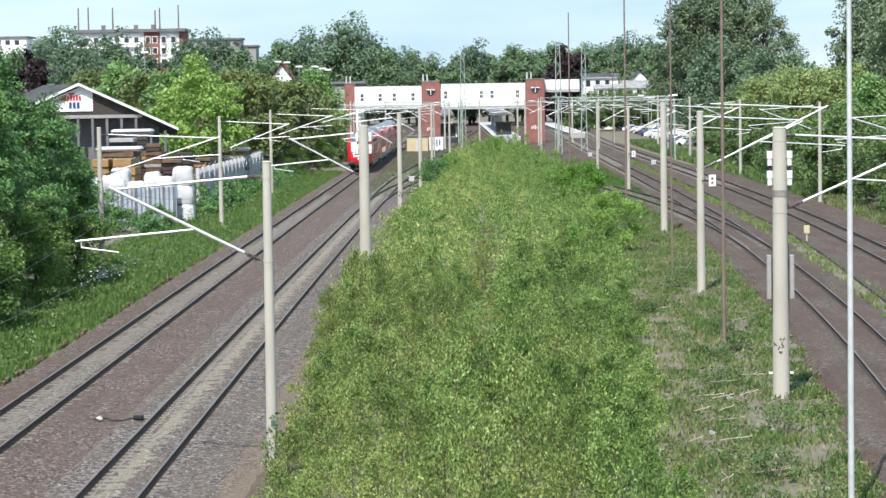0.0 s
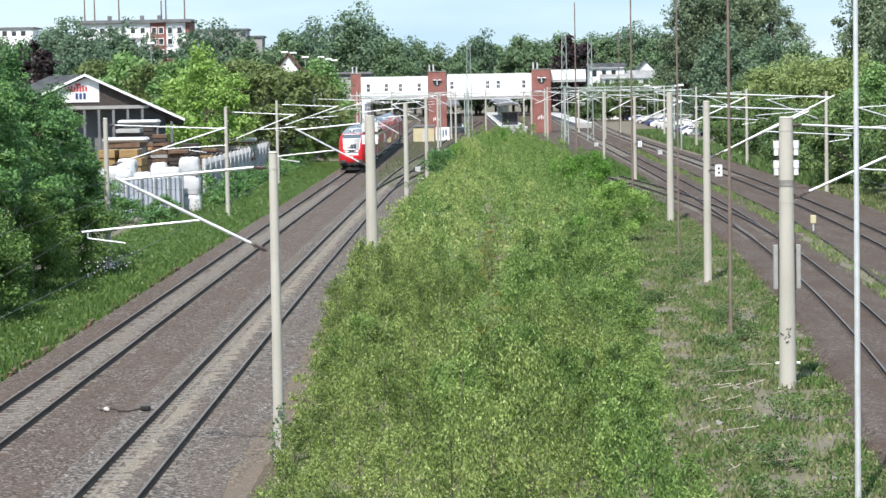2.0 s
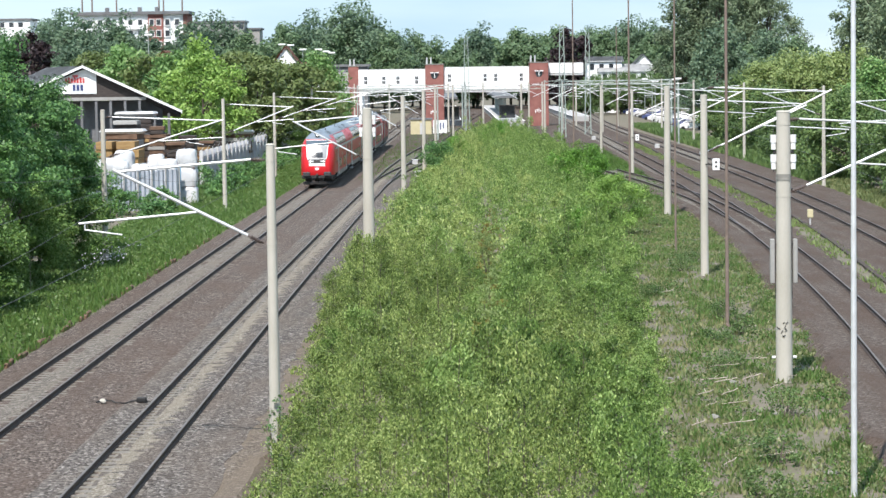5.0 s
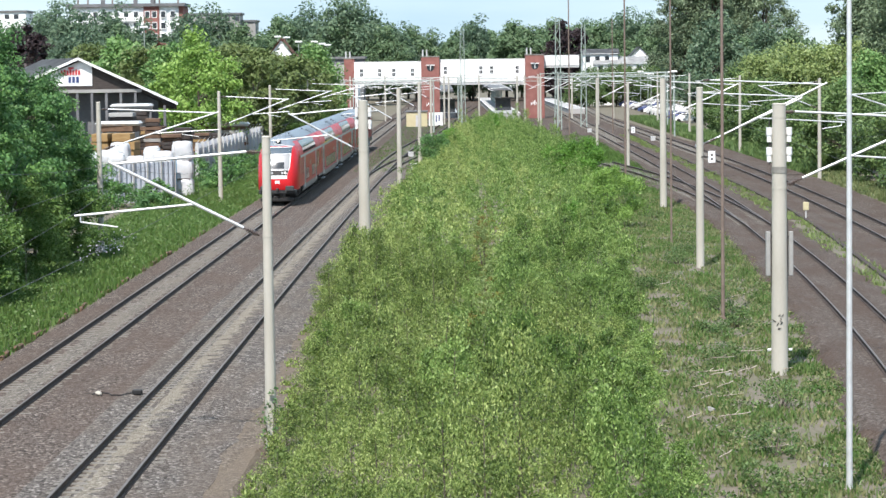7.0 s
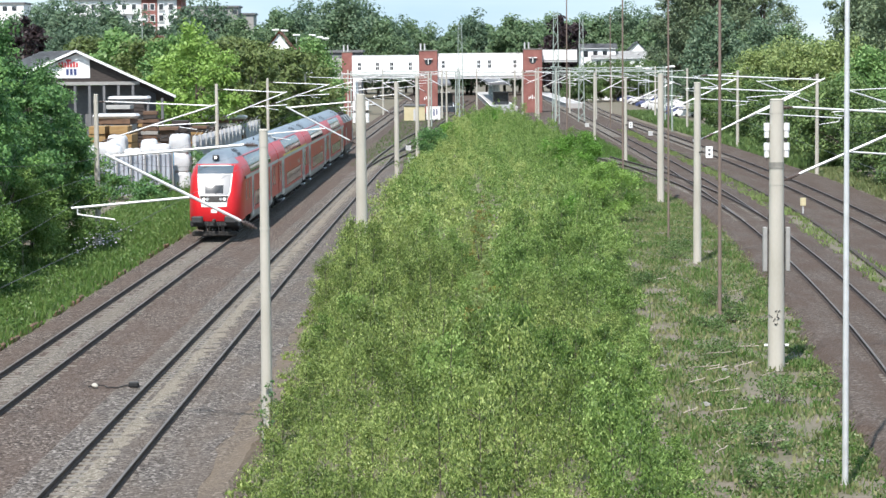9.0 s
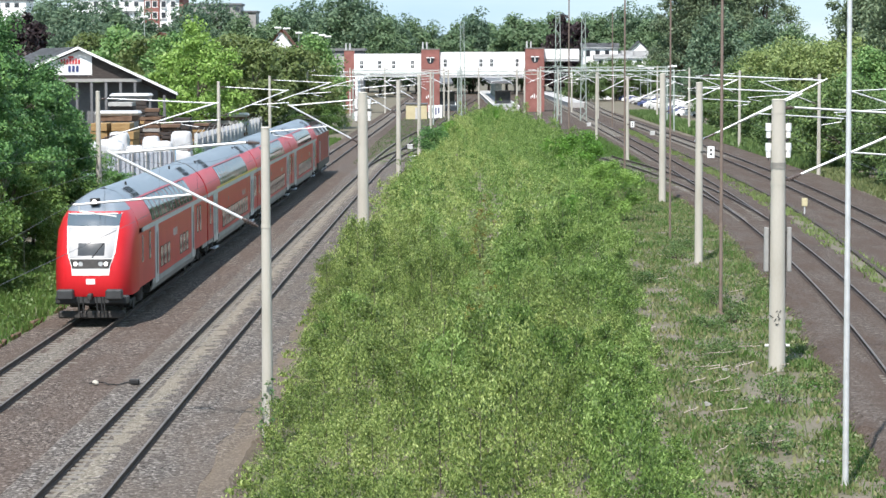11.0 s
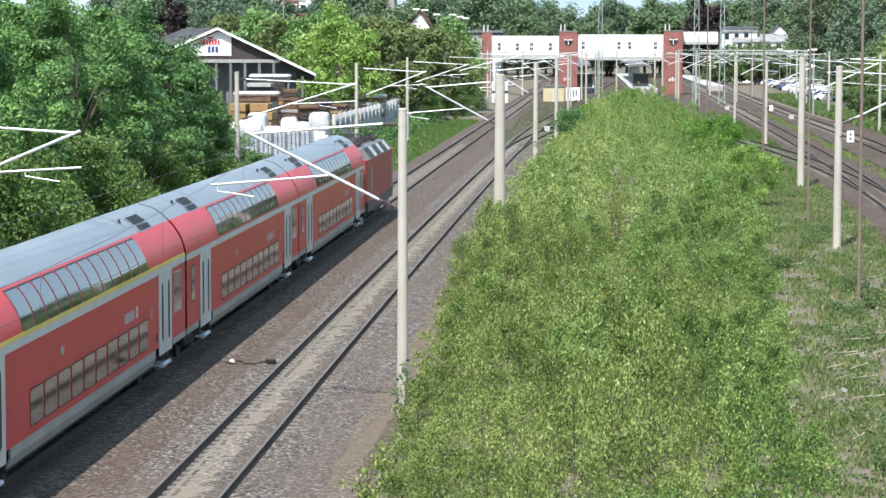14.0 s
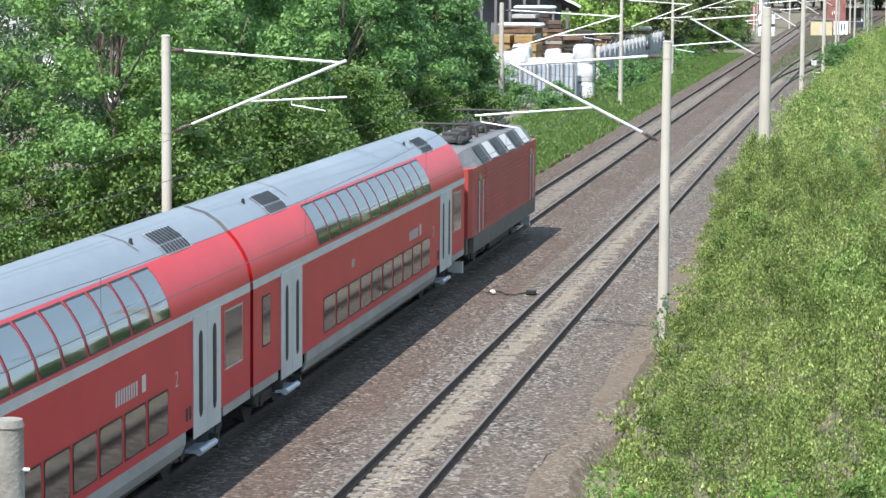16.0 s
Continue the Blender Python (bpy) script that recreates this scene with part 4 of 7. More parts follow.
def young_trees():
    """The nearest young trees of the thicket, one by one."""
    g = np.random.default_rng(21)
    kinds = young_tree_kinds()
    y, row = 36.0, 0
    while y < 112:
        a, b = thicket_edge(y)
        n = max(1, round((b - a) / 1.68))
        for i in range(n):
            x = a + (b - a) * (i + 0.5 + 0.25 * (row % 2 * 2 - 1)) / n + g.uniform(-0.3, 0.3)
            py = y + g.uniform(-0.6, 0.6)
            fresh = bool(fresher(x, py))
            h = thicket_height(x, py) * g.uniform(0.82, 1.18)
            f = h / 3.0
            w = (0.55 + 0.45 * f) * g.uniform(0.85, 1.2)
            stem, crown = kinds[fresh][int(g.integers(0, 5))]
            low = "low " if h < 1.9 else "tall " if h > 3.2 else ""
            t = thing("young_tree", low + ("fresh green young sallow in the dense thicket" if fresh else "olive green young birch with small hanging leaves"), "tree", "young trees of the thicket",
                      at=pose(x, py, -0.46, g.uniform(-5, 5), g.uniform(-5, 5), g.uniform(0, 360)) @ Matrix.Diagonal((w, w, f, 1)))
            for nm, me in (("trunk", stem), ("crown", crown)):
                o = new(nm, me)
                o.parent = t
        y += 1.72
        row += 1


def thicket_rest():
    """Undergrowth below the near young trees, and the many far ones."""
    g = np.random.default_rng(22)
    for name, ya, yb, step, per, size, grow, words in (("undergrowth", 32.5, 114, 1.0, 235, 0.09, 0.5, "leafy undergrowth between young birches"),
                                                       ("far_thicket", 112, 408, 1.5, 300, 0.108, 1.0, "young birch scrub filling the strip between the tracks")):
        out = {False: [], True: []}
        y = ya
        while y < yb:
            a, b = thicket_edge(y)
            a += 0.5 * noise.noise(Vector((y * 0.13, 0.0, 1.0)))
            b += 0.7 * noise.noise(Vector((y * 0.11, 5.0, 1.0)))
            for x in np.arange(a, b, step):
                px, py = x + g.uniform(-0.6, 0.6) * step, y + g.uniform(-0.6, 0.6) * step
                h = thicket_height(px, py) * grow * g.uniform(0.6, 1.25) * (1.45 if grow == 1.0 and g.random() < 0.13 else 1.0)
                n = int(per * g.uniform(0.7, 1.2) * (0.5 + 0.2 * h))
                p = sapling_points(g, h, (0.45 if grow < 1 else 0.62) * step * g.uniform(0.8, 1.3), n, 12)[0]
                p[:, 2] = np.maximum(p[:, 2], 0.04)
                out[bool(fresher(px, py))].append(p + np.array([px, py, -0.46]))
            y += step
        for fresh in (False, True):
            p = np.concatenate(out[fresh])
            me = quads_mesh(name, hanging(g, p, size, 0.58))
            stuff(name, me, L_SALLOW if fresh else L_BIRCH, ("fresh green " if fresh else "olive green ") + words, "thicket")


young_trees()
thicket_rest()


def bush(x, y, r, h, n, size, material, label, seed):
    me, cl = crown_mesh("foliage", seed, h, r, 0.0, 40, n, size, clump=0.34)
    me.materials.append(material)
    t = thing("shrub", label, "shrub", "shrubs in the thicket", at=pose(x, y, -0.45))
    o = new("foliage", me)
    o.parent = t
    bm = bmesh.new()
    for c in cl[:7]:
        tube(bm, (0, 0, -0.05), Vector(c) * 0.8, 0.03, 0.008, seg=5, caps=False)
    part("woody_stem", bm, M_BARK, t)


L_FRESH = leaf_mat("fresh_green_leaves", (0.06, 0.15, 0.016), (0.12, 0.26, 0.035), (0.20, 0.37, 0.07), 0.4)
bush(-4.42, 62.95, 0.34, 1.9, 420, 0.07, L_NEAR, "ivy climbing the foot of a concrete mast", 38)
bush(10.4, 189, 2.4, 4.5, 14000, 0.15, L_FRESH, "rounded fresh green bush among the birches", 31)
bush(10.0, 149, 2.0, 4.0, 12000, 0.12, L_BRIGHT, "soft green rounded bush at the thicket edge", 32)
bush(6.6, 128, 1.3, 2.9, 5000, 0.11, L_FRESH, "bright green bush in the thicket", 33)
bush(-0.6, 243, 1.9, 3.2, 5000, 0.17, L_NEAR, "dark green bush at the head of the thicket", 39)
bush(1.6, 262, 1.8, 3.3, 4500, 0.18, L_FRESH, "fresh green bush at the head of the thicket", 36)
bush(6.6, 300, 2.2, 4.0, 4500, 0.2, L_FRESH, "young tree at the head of the thicket", 37)
bush(-3.3, 39, 1.1, 1.7, 2600, 0.085, L_FRESH, "bright green bramble at the thicket edge", 35)
bush(-1.2, 37.5, 1.6, 2.1, 4200, 0.085, L_FRESH, "bright green bramble at the thicket edge", 40)
sr = random.Random(77)
for i in range(13):
    y = 77 + i * 4.6 + sr.uniform(-1.2, 1.2)
    bush(seam(y) + sr.uniform(-0.3, 0.3), y, sr.uniform(0.4, 0.62), sr.uniform(1.9, 2.6), 950, 0.085, L_YELL if i % 3 else L_RUSTY, "yellowing low shrub in the lane of the thicket", 140 + i)
for i, (x, y) in enumerate(((9.2, 82.0), (10.9, 98.0), (11.6, 122.0), (12.6, 128.0), (9.9, 90.0), (8.3, 62.0), (7.2, 56.5), (9.6, 70.5), (11.0, 92.5), (13.4, 158.0), (8.8, 108.0))):
    bush(x, y, sr.uniform(0.45, 0.9), sr.uniform(0.5, 0.95), 900, 0.08, L_SCRUB, "low green bramble on the stony clearing", 170 + i)


def blades(name, n, region, hgt, width, material, label, seed, clumpy=0.0):
    """Upright grass and herb blades over a region given by a function of y."""
    g = np.random.default_rng(seed)
    y0, y1, f = region
    y = g.uniform(y0, y1, n)
    lo, hi = np.array([f(v) for v in y]).T
    x = lo + (hi - lo) * g.uniform(0, 1, n)
    keep = np.ones(n, bool)
    if clumpy:
        patch = np.array([2.4 * noise.noise(Vector((a * 0.8, b * 0.4, 3.0))) + 1.3 * noise.noise(Vector((a * 2.1, b * 1.2, 6.0))) for a, b in zip(x, y)])
        keep = patch + g.normal(0, 0.45, n) > clumpy
    x, y = x[keep], y[keep]
    n = len(x)
    h = hgt * g.uniform(0.4, 1.3, n)
    a = g.uniform(0, np.pi, n)
    w = width * g.uniform(0.6, 1.4, n)
    lx, ly = g.normal(0, 0.28, n) * h, g.normal(0, 0.28, n) * h
    base = np.stack([x, y, np.full(n, -0.47)], 1)
    side = np.stack([np.cos(a) * w, np.sin(a) * w, np.zeros(n)], 1)
    top = base + np.stack([lx, ly, h], 1)
    mid = base + np.stack([lx * 0.4, ly * 0.4, h * 0.55], 1)
    me = quads_mesh(name, np.stack([base, mid + side, top, mid - side], 1))
    return stuff(name, me, material, label, "grass")


blades("bank_grass", 110000, (45, 300, lambda y: (-21.5, line_left(y) - 2.5)), 0.34, 0.03, L_GRASS, "tall lush green grass on the railway bank", 41)
blades("clearing_weeds", 70000, (50, 190, lambda y: (thicket_edge(y)[1] - 0.8, (line_r1(y) if y < 140 else line_siding(y)) - 2.2)), 0.17, 0.035, L_DRY, "patchy weeds and dry grass on stony ground", 42, clumpy=-0.2)
def herbs(name, n, region, hgt, size, material, label, seed, clumpy):
    """Low leafy herbs in loose patches."""
    g = np.random.default_rng(seed)
    y0, y1, f = region
    y = g.uniform(y0, y1, n)
    lo, hi = np.array([f(v) for v in y]).T
    x = lo + (hi - lo) * g.uniform(0, 1, n)
    k = np.array([noise.noise(Vector((a * 0.55, b * 0.28, 7.0))) + 0.5 * noise.noise(Vector((a * 1.7, b * 0.9, 2.0))) for a, b in zip(x, y)]) + g.normal(0, 0.12, n)
    keep = k > clumpy
    x, y, k = x[keep], y[keep], k[keep]
    z = -0.46 + np.clip(k - clumpy, 0.05, 0.6) * hgt * g.uniform(0.1, 1.6, len(x))
    return stuff(name, quads_mesh(name, leaves(g, np.stack([x, y, z], 1), size, up=0.7, aspect=0.7)), material, label, "weeds")


blades("siding_grass", 60000, (185, 330, lambda y: (thicket_edge(y)[1] - 1.5, line_r1(y) - 1.9)), 0.34, 0.04, L_GRASS, "rough green grass beside the siding", 48, clumpy=-0.3)
blades("track_fringe", 26000, (48, 190, lambda y: ((line_r1(y) if y < 140 else line_siding(y)) - 3.3, (line_r1(y) if y < 140 else line_siding(y)) - 1.7)), 0.11, 0.035, L_GRASS, "thin pale moss and grass along the ballast edge", 49, clumpy=0.25)
blades("car_park_verge", 24000, (215, 430, lambda y: (line_r3(y) + 4.0, line_r3(y) + 8.5)), 0.75, 0.11, L_SCRUB, "dark weeds between the outer track and car park", 54, clumpy=0.0)
blades("clearing_grass", 60000, (50, 200, lambda y: (thicket_edge(y)[1] - 0.5, (line_r1(y) if y < 140 else line_siding(y)) - 2.6)), 0.3, 0.022, L_GRASS, "tufts of green grass on the clearing", 47, clumpy=0.75)
CLEARING = (50, 200, lambda y: (thicket_edge(y)[1] - 0.8, (line_r1(y) if y < 140 else line_siding(y)) - 2.2))
herbs("clearing_herbs", 110000, CLEARING, 0.8, 0.075, L_DRY, "low green herbs and brambles in patches", 51, 0.2)
herbs("clearing_moss", 60000, CLEARING, 0.25, 0.10, L_GRASS, "flat mossy plants on the stony ground", 53, -0.02)
herbs("bank_herbs", 60000, (50, 300, lambda y: (-21.5, line_left(y) - 2.7)), 1.3, 0.13, L_GRASS, "leafy green herbs on the railway bank", 52, 0.0)
blades("verge_weeds", 42000, (60, 330, lambda y: (line_r1(y) + 1.9, line_r1(y) + 3.2)), 0.42, 0.05, L_YELL, "low pale green weeds between the tracks", 43, clumpy=0.35)
blades("edge_weeds", 16000, (40, 230, lambda y: (line_mid(y) + 3.1, line_mid(y) + 4.2)), 0.22, 0.03, L_DRY, "low weeds along the earth path", 44, clumpy=0.3)
blades("outer_bank_grass", 20000, (140, 345, lambda y: (line_r3(y) + 4.6, line_r3(y) + 8)), 0.35, 0.06, L_DRY, "rough grass under the eastern scrub", 45)
blades("throat_grass", 24000, (225, 430, lambda y: (line_left(y) + 2.4, thicket_edge(min(y, 400))[0] + 1.0)), 0.35, 0.06, L_GRASS, "rough grass beside the points", 46, clumpy=0.0)


# ---- the train: driving coach, three double-deck coaches, locomotive behind ----
TRAIN_POLY = (289.07, -14.0861, -0.39529, 0.001833)


def train_front(t):
    """Where the nose of the driving coach stands along the line: it gathers speed on the way."""
    return TRAIN_POLY[0] + t * (TRAIN_POLY[1] + t * (TRAIN_POLY[2] + t * TRAIN_POLY[3]))


PROFILE = [(1.30, 0.58), (1.39, 0.80), (1.39, 1.02), (1.39, 3.02), (1.39, 3.20), (1.37, 3.32), (1.31, 3.56), (1.20, 3.80), (1.06, 4.02), (0.90, 4.20), (0.70, 4.40), (0.42, 4.58), (0.0, 4.70)]


def prof_x(z):
    zs = [p[1] for p in PROFILE]
    return float(np.interp(z, zs, [p[0] for p in PROFILE]))


def side_band(name, y0, y1, z0, z1, material, parent, sides=(-1, 1), lift=0.0, thick=0.05, label=""):
    """A shell piece that follows the body's cross-section."""
    zs = [z0] + [p[1] for p in PROFILE if z0 + 0.01 < p[1] < z1 - 0.01] + [z1]
    obs = []
    for s in sides:
        bm = bmesh.new()
        outer = [[(s * (prof_x(z) + lift), y, z) for z in zs] for y in (y0, y1)]
        inner = [[(s * (prof_x(z) - thick), y, z) for z in zs] for y in (y0, y1)]
        strip(bm, outer if s > 0 else outer[::-1], smooth=z1 > 3.4)
        strip(bm, inner if s < 0 else inner[::-1])
        for i in (0, 1):
            strip(bm, [outer[i], inner[i]])
        for e in (0, -1):
            strip(bm, [[outer[0][e], outer[1][e]], [inner[0][e], inner[1][e]]])
        obs.append(part(name, bm, material, parent, label))
    return obs


def roof_shell(y0, y1, parent, z0=4.205, material=None, lift=0.0, name="roof"):
    half = [(prof_x(z0), z0)] + [p for p in PROFILE if p[1] > z0 + 0.02]
    ring = [(x, z + lift) for x, z in half] + [(-x, z + lift) for x, z in half[-2::-1]]
    bm = bmesh.new()
    strip(bm, [[(x, y, z) for x, z in ring] for y in np.linspace(y0, y1, 6)], smooth=True)
    bmesh.ops.recalc_face_normals(bm, faces=bm.faces)
    return part(name, bm, material or M_ROOF, parent)


def pane(name, y0, y1, z0, z1, s, material, parent, lift=0.01, corner=0.07):
    """A pane with cut corners that follows the curve of the body side."""
    bm = bmesh.new()
    zs = [z0, z0 + corner] + [p[1] for p in PROFILE if z0 + corner + 0.005 < p[1] < z1 - corner - 0.005] + [z1 - corner, z1]
    rows = []
    for i, z in enumerate(zs):
        c = corner * 0.7 if i in (0, len(zs) - 1) else 0
        rows.append([(s * (prof_x(z) + lift), y0 + c, z), (s * (prof_x(z) + lift), y1 - c, z)])
    strip(bm, rows if s > 0 else [r[::-1] for r in rows], smooth=True)
    return part(name, bm, material, parent)


def frame_round(y0, y1, z0, z1, s, parent, material, w=0.035):
    bm = bmesh.new()
    for a, b, c, d in ((y0 - w, y0, z0 - w, z1 + w), (y1, y1 + w, z0 - w, z1 + w), (y0, y1, z0 - w, z0), (y0, y1, z1, z1 + w)):
        zs = [c] + [p[1] for p in PROFILE if c + 0.01 < p[1] < d - 0.01] + [d]
        strip(bm, [[(s * (prof_x(z) + 0.004), a, z), (s * (prof_x(z) + 0.004), b, z)] for z in zs])
    bmesh.ops.recalc_face_normals(bm, faces=bm.faces)
    return part("window_frame", bm, material, parent)


def window(y0, y1, z0, z1, s, parent, glass, rim=None):
    g = pane("window", y0, y1, z0, z1, s, glass, parent)
    frame_round(y0, y1, z0, z1, s, g, rim or M_BLACK)
    return g


def door_leaf(y0, y1, s, parent):
    lf = part("door_leaf", mk(min(s * 1.385, s * 1.412), max(s * 1.385, s * 1.412), y0 + 0.015, y1 - 0.015, 0.78, 3.08, bevel=0.006), M_LGREY, parent, "light grey door leaf")
    bm = bmesh.new()
    cy, w = (y0 + y1) / 2, 0.13
    pts = []
    for k in range(9):
        a = math.pi * k / 8
        pts.append((cy + w * math.cos(a), 2.62 + w * 1.2 * math.sin(a)))
    for k in range(9):
        a = math.pi + math.pi * k / 8
        pts.append((cy + w * math.cos(a), 1.28 + w * 1.2 * math.sin(a)))
    vs = [bm.verts.new((s * 1.417, y, z)) for y, z in pts]
    bm.faces.new(vs if s > 0 else vs[::-1])
    part("door_window", bm, M_BLACK, lf, "tall rounded black door window")


def doors(yc, parent):
    for s in (-1, 1):
        door_leaf(yc - 0.98, yc, s, parent)
        door_leaf(yc, yc + 0.98, s, parent)
        st = part("folding_step", tube(mk(min(s * 1.1, s * 1.36), max(s * 1.1, s * 1.36), yc - 0.6, yc + 0.5, 0.44, 0.5), (s * 1.4, yc - 0.62, 0.47), (s * 1.4, yc + 0.52, 0.47), 0.07, seg=10), M_FENCE, parent, "grey metal door step")
        part("step_bracket", mk(min(s * 1.2, s * 1.46), max(s * 1.2, s * 1.46), yc + 0.55, yc + 0.66, 0.34, 0.62), M_DARK, st)


def bogie(yc, parent):
    b = part("bogie", mk(-1.12, 1.12, yc - 1.75, yc + 1.75, 0.42, 0.62, bevel=0.04), M_DARK, parent)
    for y in (yc - 1.25, yc + 1.25):
        for s in (-1, 1):
            bm = bmesh.new()
            tube(bm, (s * 0.69, y, 0.46), (s * 0.83, y, 0.46), 0.46, seg=20)
            tube(bm, (s * 0.83, y, 0.46), (s * 1.15, y, 0.46), 0.16, 0.13, seg=10)
            part("wheel", bm, M_DARK, b, "dark steel wheel")
    for s in (-1, 1):
        bm = bmesh.new()
        tube(bm, (s * 1.05, yc, 0.45), (s * 1.05, yc, 0.95), 0.24, 0.3, seg=12)
        box(bm, s * 1.05 - 0.06, s * 1.05 + 0.06, yc - 1.6, yc + 1.6, 0.36, 0.48)
        part("side_frame", bm, M_DARK, b)


def grille(yc, s, parent):
    """A louvred vent lying on the slope of the roof."""
    base = part("roof_vent", strip_box(yc - 0.86, yc + 0.86, 4.20, 4.58, s, 0.012), M_FENCE, parent)
    for k in range(8):
        y = yc - 0.80 + k * 0.205
        for z0, z1 in ((4.215, 4.36), (4.378, 4.57)):
            part("vent_slot", strip_box(y, y + 0.15, z0, z1, s, 0.022), M_BLACK, base)


def strip_box(y0, y1, z0, z1, s, lift):
    bm = bmesh.new()
    zs = np.linspace(z0, z1, 4)
    strip(bm, [[(s * prof_x(z) + s * lift * 0.7, y0, z + lift), (s * prof_x(z) + s * lift * 0.7, y1, z + lift)] for z in zs])
    bmesh.ops.recalc_face_normals(bm, faces=bm.faces)
    return bm


def bars(y0, y1, z0, z1, n, s, parent, material, name="lettering"):
    """Writing shown as plain upright bars."""
    w = (y1 - y0) / n
    bm = bmesh.new()
    for k in range(n):
        x = s * (1.39 + 0.005)
        strip(bm, [[(x, y0 + k * w, z), (x, y0 + k * w + w * 0.6, z)] for z in (z0, z1)])
    part(name, bm, material, parent)


def class_mark(v, y, z, s):
    cu = bpy.data.curves.new("class_number", "FONT")
    cu.body, cu.size, cu.extrude = "2", 0.42, 0.002
    tmp = bpy.data.objects.new("class_number", cu)
    scene.collection.objects.link(tmp)
    me = bpy.data.meshes.new_from_object(tmp.evaluated_get(bpy.context.evaluated_depsgraph_get()))
    bpy.data.objects.remove(tmp)
    me.materials.clear()
    me.materials.append(M_LGREY)
    o = new("class_number", me)
    o.parent = v
    o.matrix_basis = pose(s * 1.396, y, z, 90, 0, 90 * s)


def coach_body(v, y0, y1, ua, ub, yellow=False):
    """Shell of a coach between y0 and y1; upper windows run from ua to ub."""
    side_band("lower_side", y0, y1, 1.02, 3.02, M_RED, v)
    side_band("skirt", y0 + 4.75, y1 - 4.75, 0.58, 1.02, M_SKIRT, v, label="dusty grey skirt")
    for a, b in ((y0, y0 + 2.1), (y1 - 2.1, y1)):
        side_band("end_skirt", a, b, 0.84, 1.02, M_SKIRT, v)
    side_band("grey_stripe", y0, y1, 3.02, 3.20, M_LGREY, v, lift=0.004)
    side_band("upper_side", ua, ub, 3.20, 4.215, M_RED, v)
    side_band("shoulder", y0, ua, 3.20, 4.215, M_REDTOP, v, lift=0.003, label="red shoulder panel in a sunlit paint tone")
    side_band("shoulder", ub, y1, 3.20, 4.215, M_REDTOP, v, lift=0.003, label="red shoulder panel in a sunlit paint tone")
    roof_shell(y0, y1, v)
    for y in (ua - 0.25, ub + 0.25):
        roof_shell(y - 0.03, y + 0.03, v, z0=4.4, material=M_SLATE, lift=0.012, name="roof_seam")
    if yellow:
        side_band("yellow_stripe", y0 + 4.0, y1, 3.205, 3.30, M_YELLOW, v, lift=0.01, label="yellow first class stripe")
    part("underfloor", mk(-1.25, 1.25, y0 + 4.9, y1 - 4.9, 0.5, 1.0), M_DARK, v)
    part("floor", mk(-1.3, 1.3, y0 + 0.05, y1 - 0.05, 1.0, 1.1), M_DARK, v)


def end_wall(y, s, v):
    bm = bmesh.new()
    low = [(x, y, z) for x, z in PROFILE if 1.0 <= z <= 4.2]
    bm.faces.new([bm.verts.new(p) for p in low + [(-x, b, z) for x, b, z in low[::-1]]])
    part("end_wall", bm, M_REDTOP, v)
    bm = bmesh.new()
    high = [(x, y, z) for x, z in PROFILE if z >= 4.2]
    bm.faces.new([bm.verts.new(p) for p in high + [(-x, b, z) for x, b, z in high[-2::-1]]])
    part("end_wall_top", bm, M_SLATE, v, "grey top of the end wall")
    part("gangway_bellows", mk(-0.75, 0.75, min(y, y + s * 0.3), max(y, y + s * 0.3), 1.05, 3.3), M_BLACK, v, "black rubber gangway")
    for x in (-0.875, 0.875):
        bf = tube(bmesh.new(), (x, y, 1.05), (x, y + s * 0.26, 1.05), 0.09, seg=10)
        tube(bf, (x, y + s * 0.22, 1.05), (x, y + s * 0.28, 1.05), 0.2, seg=12)
        part("buffer", bf, M_DARK, v)


def coach(label, yellow=False):
    v = thing("double_deck_coach", label, "train coach", "coaches of the train")
    h = 12.97
    ua, ub = -h + 6.0, h - 5.6
    coach_body(v, -h, h, ua, ub, yellow=yellow)
    for y, s in ((-h, -1), (h, 1)):
        end_wall(y, s, v)
    doors(-h + 3.3, v)
    doors(h - 3.3, v)
    n = 12
    w = (ub - ua) / n
    for s in (-1, 1):
        for k in range(n):
            window(ua + k * w + 0.07, ua + (k + 1) * w - 0.07, 3.30, 4.13, s, v, M_GLASS, M_BLACK)
        lw = 13.7 / 10
        for k in range(10):
            window(-h + 6.4 + k * lw + 0.10, -h + 6.4 + (k + 1) * lw - 0.10, 1.22, 1.98, s, v, M_GLASSLOW)
        window(-h + 0.75, -h + 1.4, 1.75, 2.75, s, v, M_GLASSLOW)
        window(h - 1.95, h - 0.65, 1.75, 2.85, s, v, M_GLASSLOW, M_LGREY)
        bars(h - 9.0, h - 7.7, 2.2, 2.46, 9, s, v, M_LGREY)
        bars(h - 7.5, h - 7.1, 2.2, 2.5, 1, s, v, M_LGREY, "logo_plate")
        bars(-h + 9.5, -h + 10.1, 2.35, 2.55, 1, s, v, M_SKIRT, "destination_plate")
        bars(h - 4.75, h - 4.3, 1.2, 1.45, 2, s, v, M_BLACK, "side_vent")
        class_mark(v, h - 5.45, 1.95, s)
        grille(-h + 4.2, s, v)
        grille(h - 3.4, s, v)
    for y in (-h + 2.6, h - 5.2):
        part("roof_aerial", tube(bmesh.new(), (0.5, y, 4.5), (0.5, y, 4.62), 0.05, 0.03, seg=8), M_BLACK, v)
    bogie(-h + 2.9, v)
    bogie(h - 2.9, v)
    return v


M_BUMPER = mat("dark_grey_bumper", (0.028, 0.029, 0.03), (0.05, 0.052, 0.054), 2, 0.6)


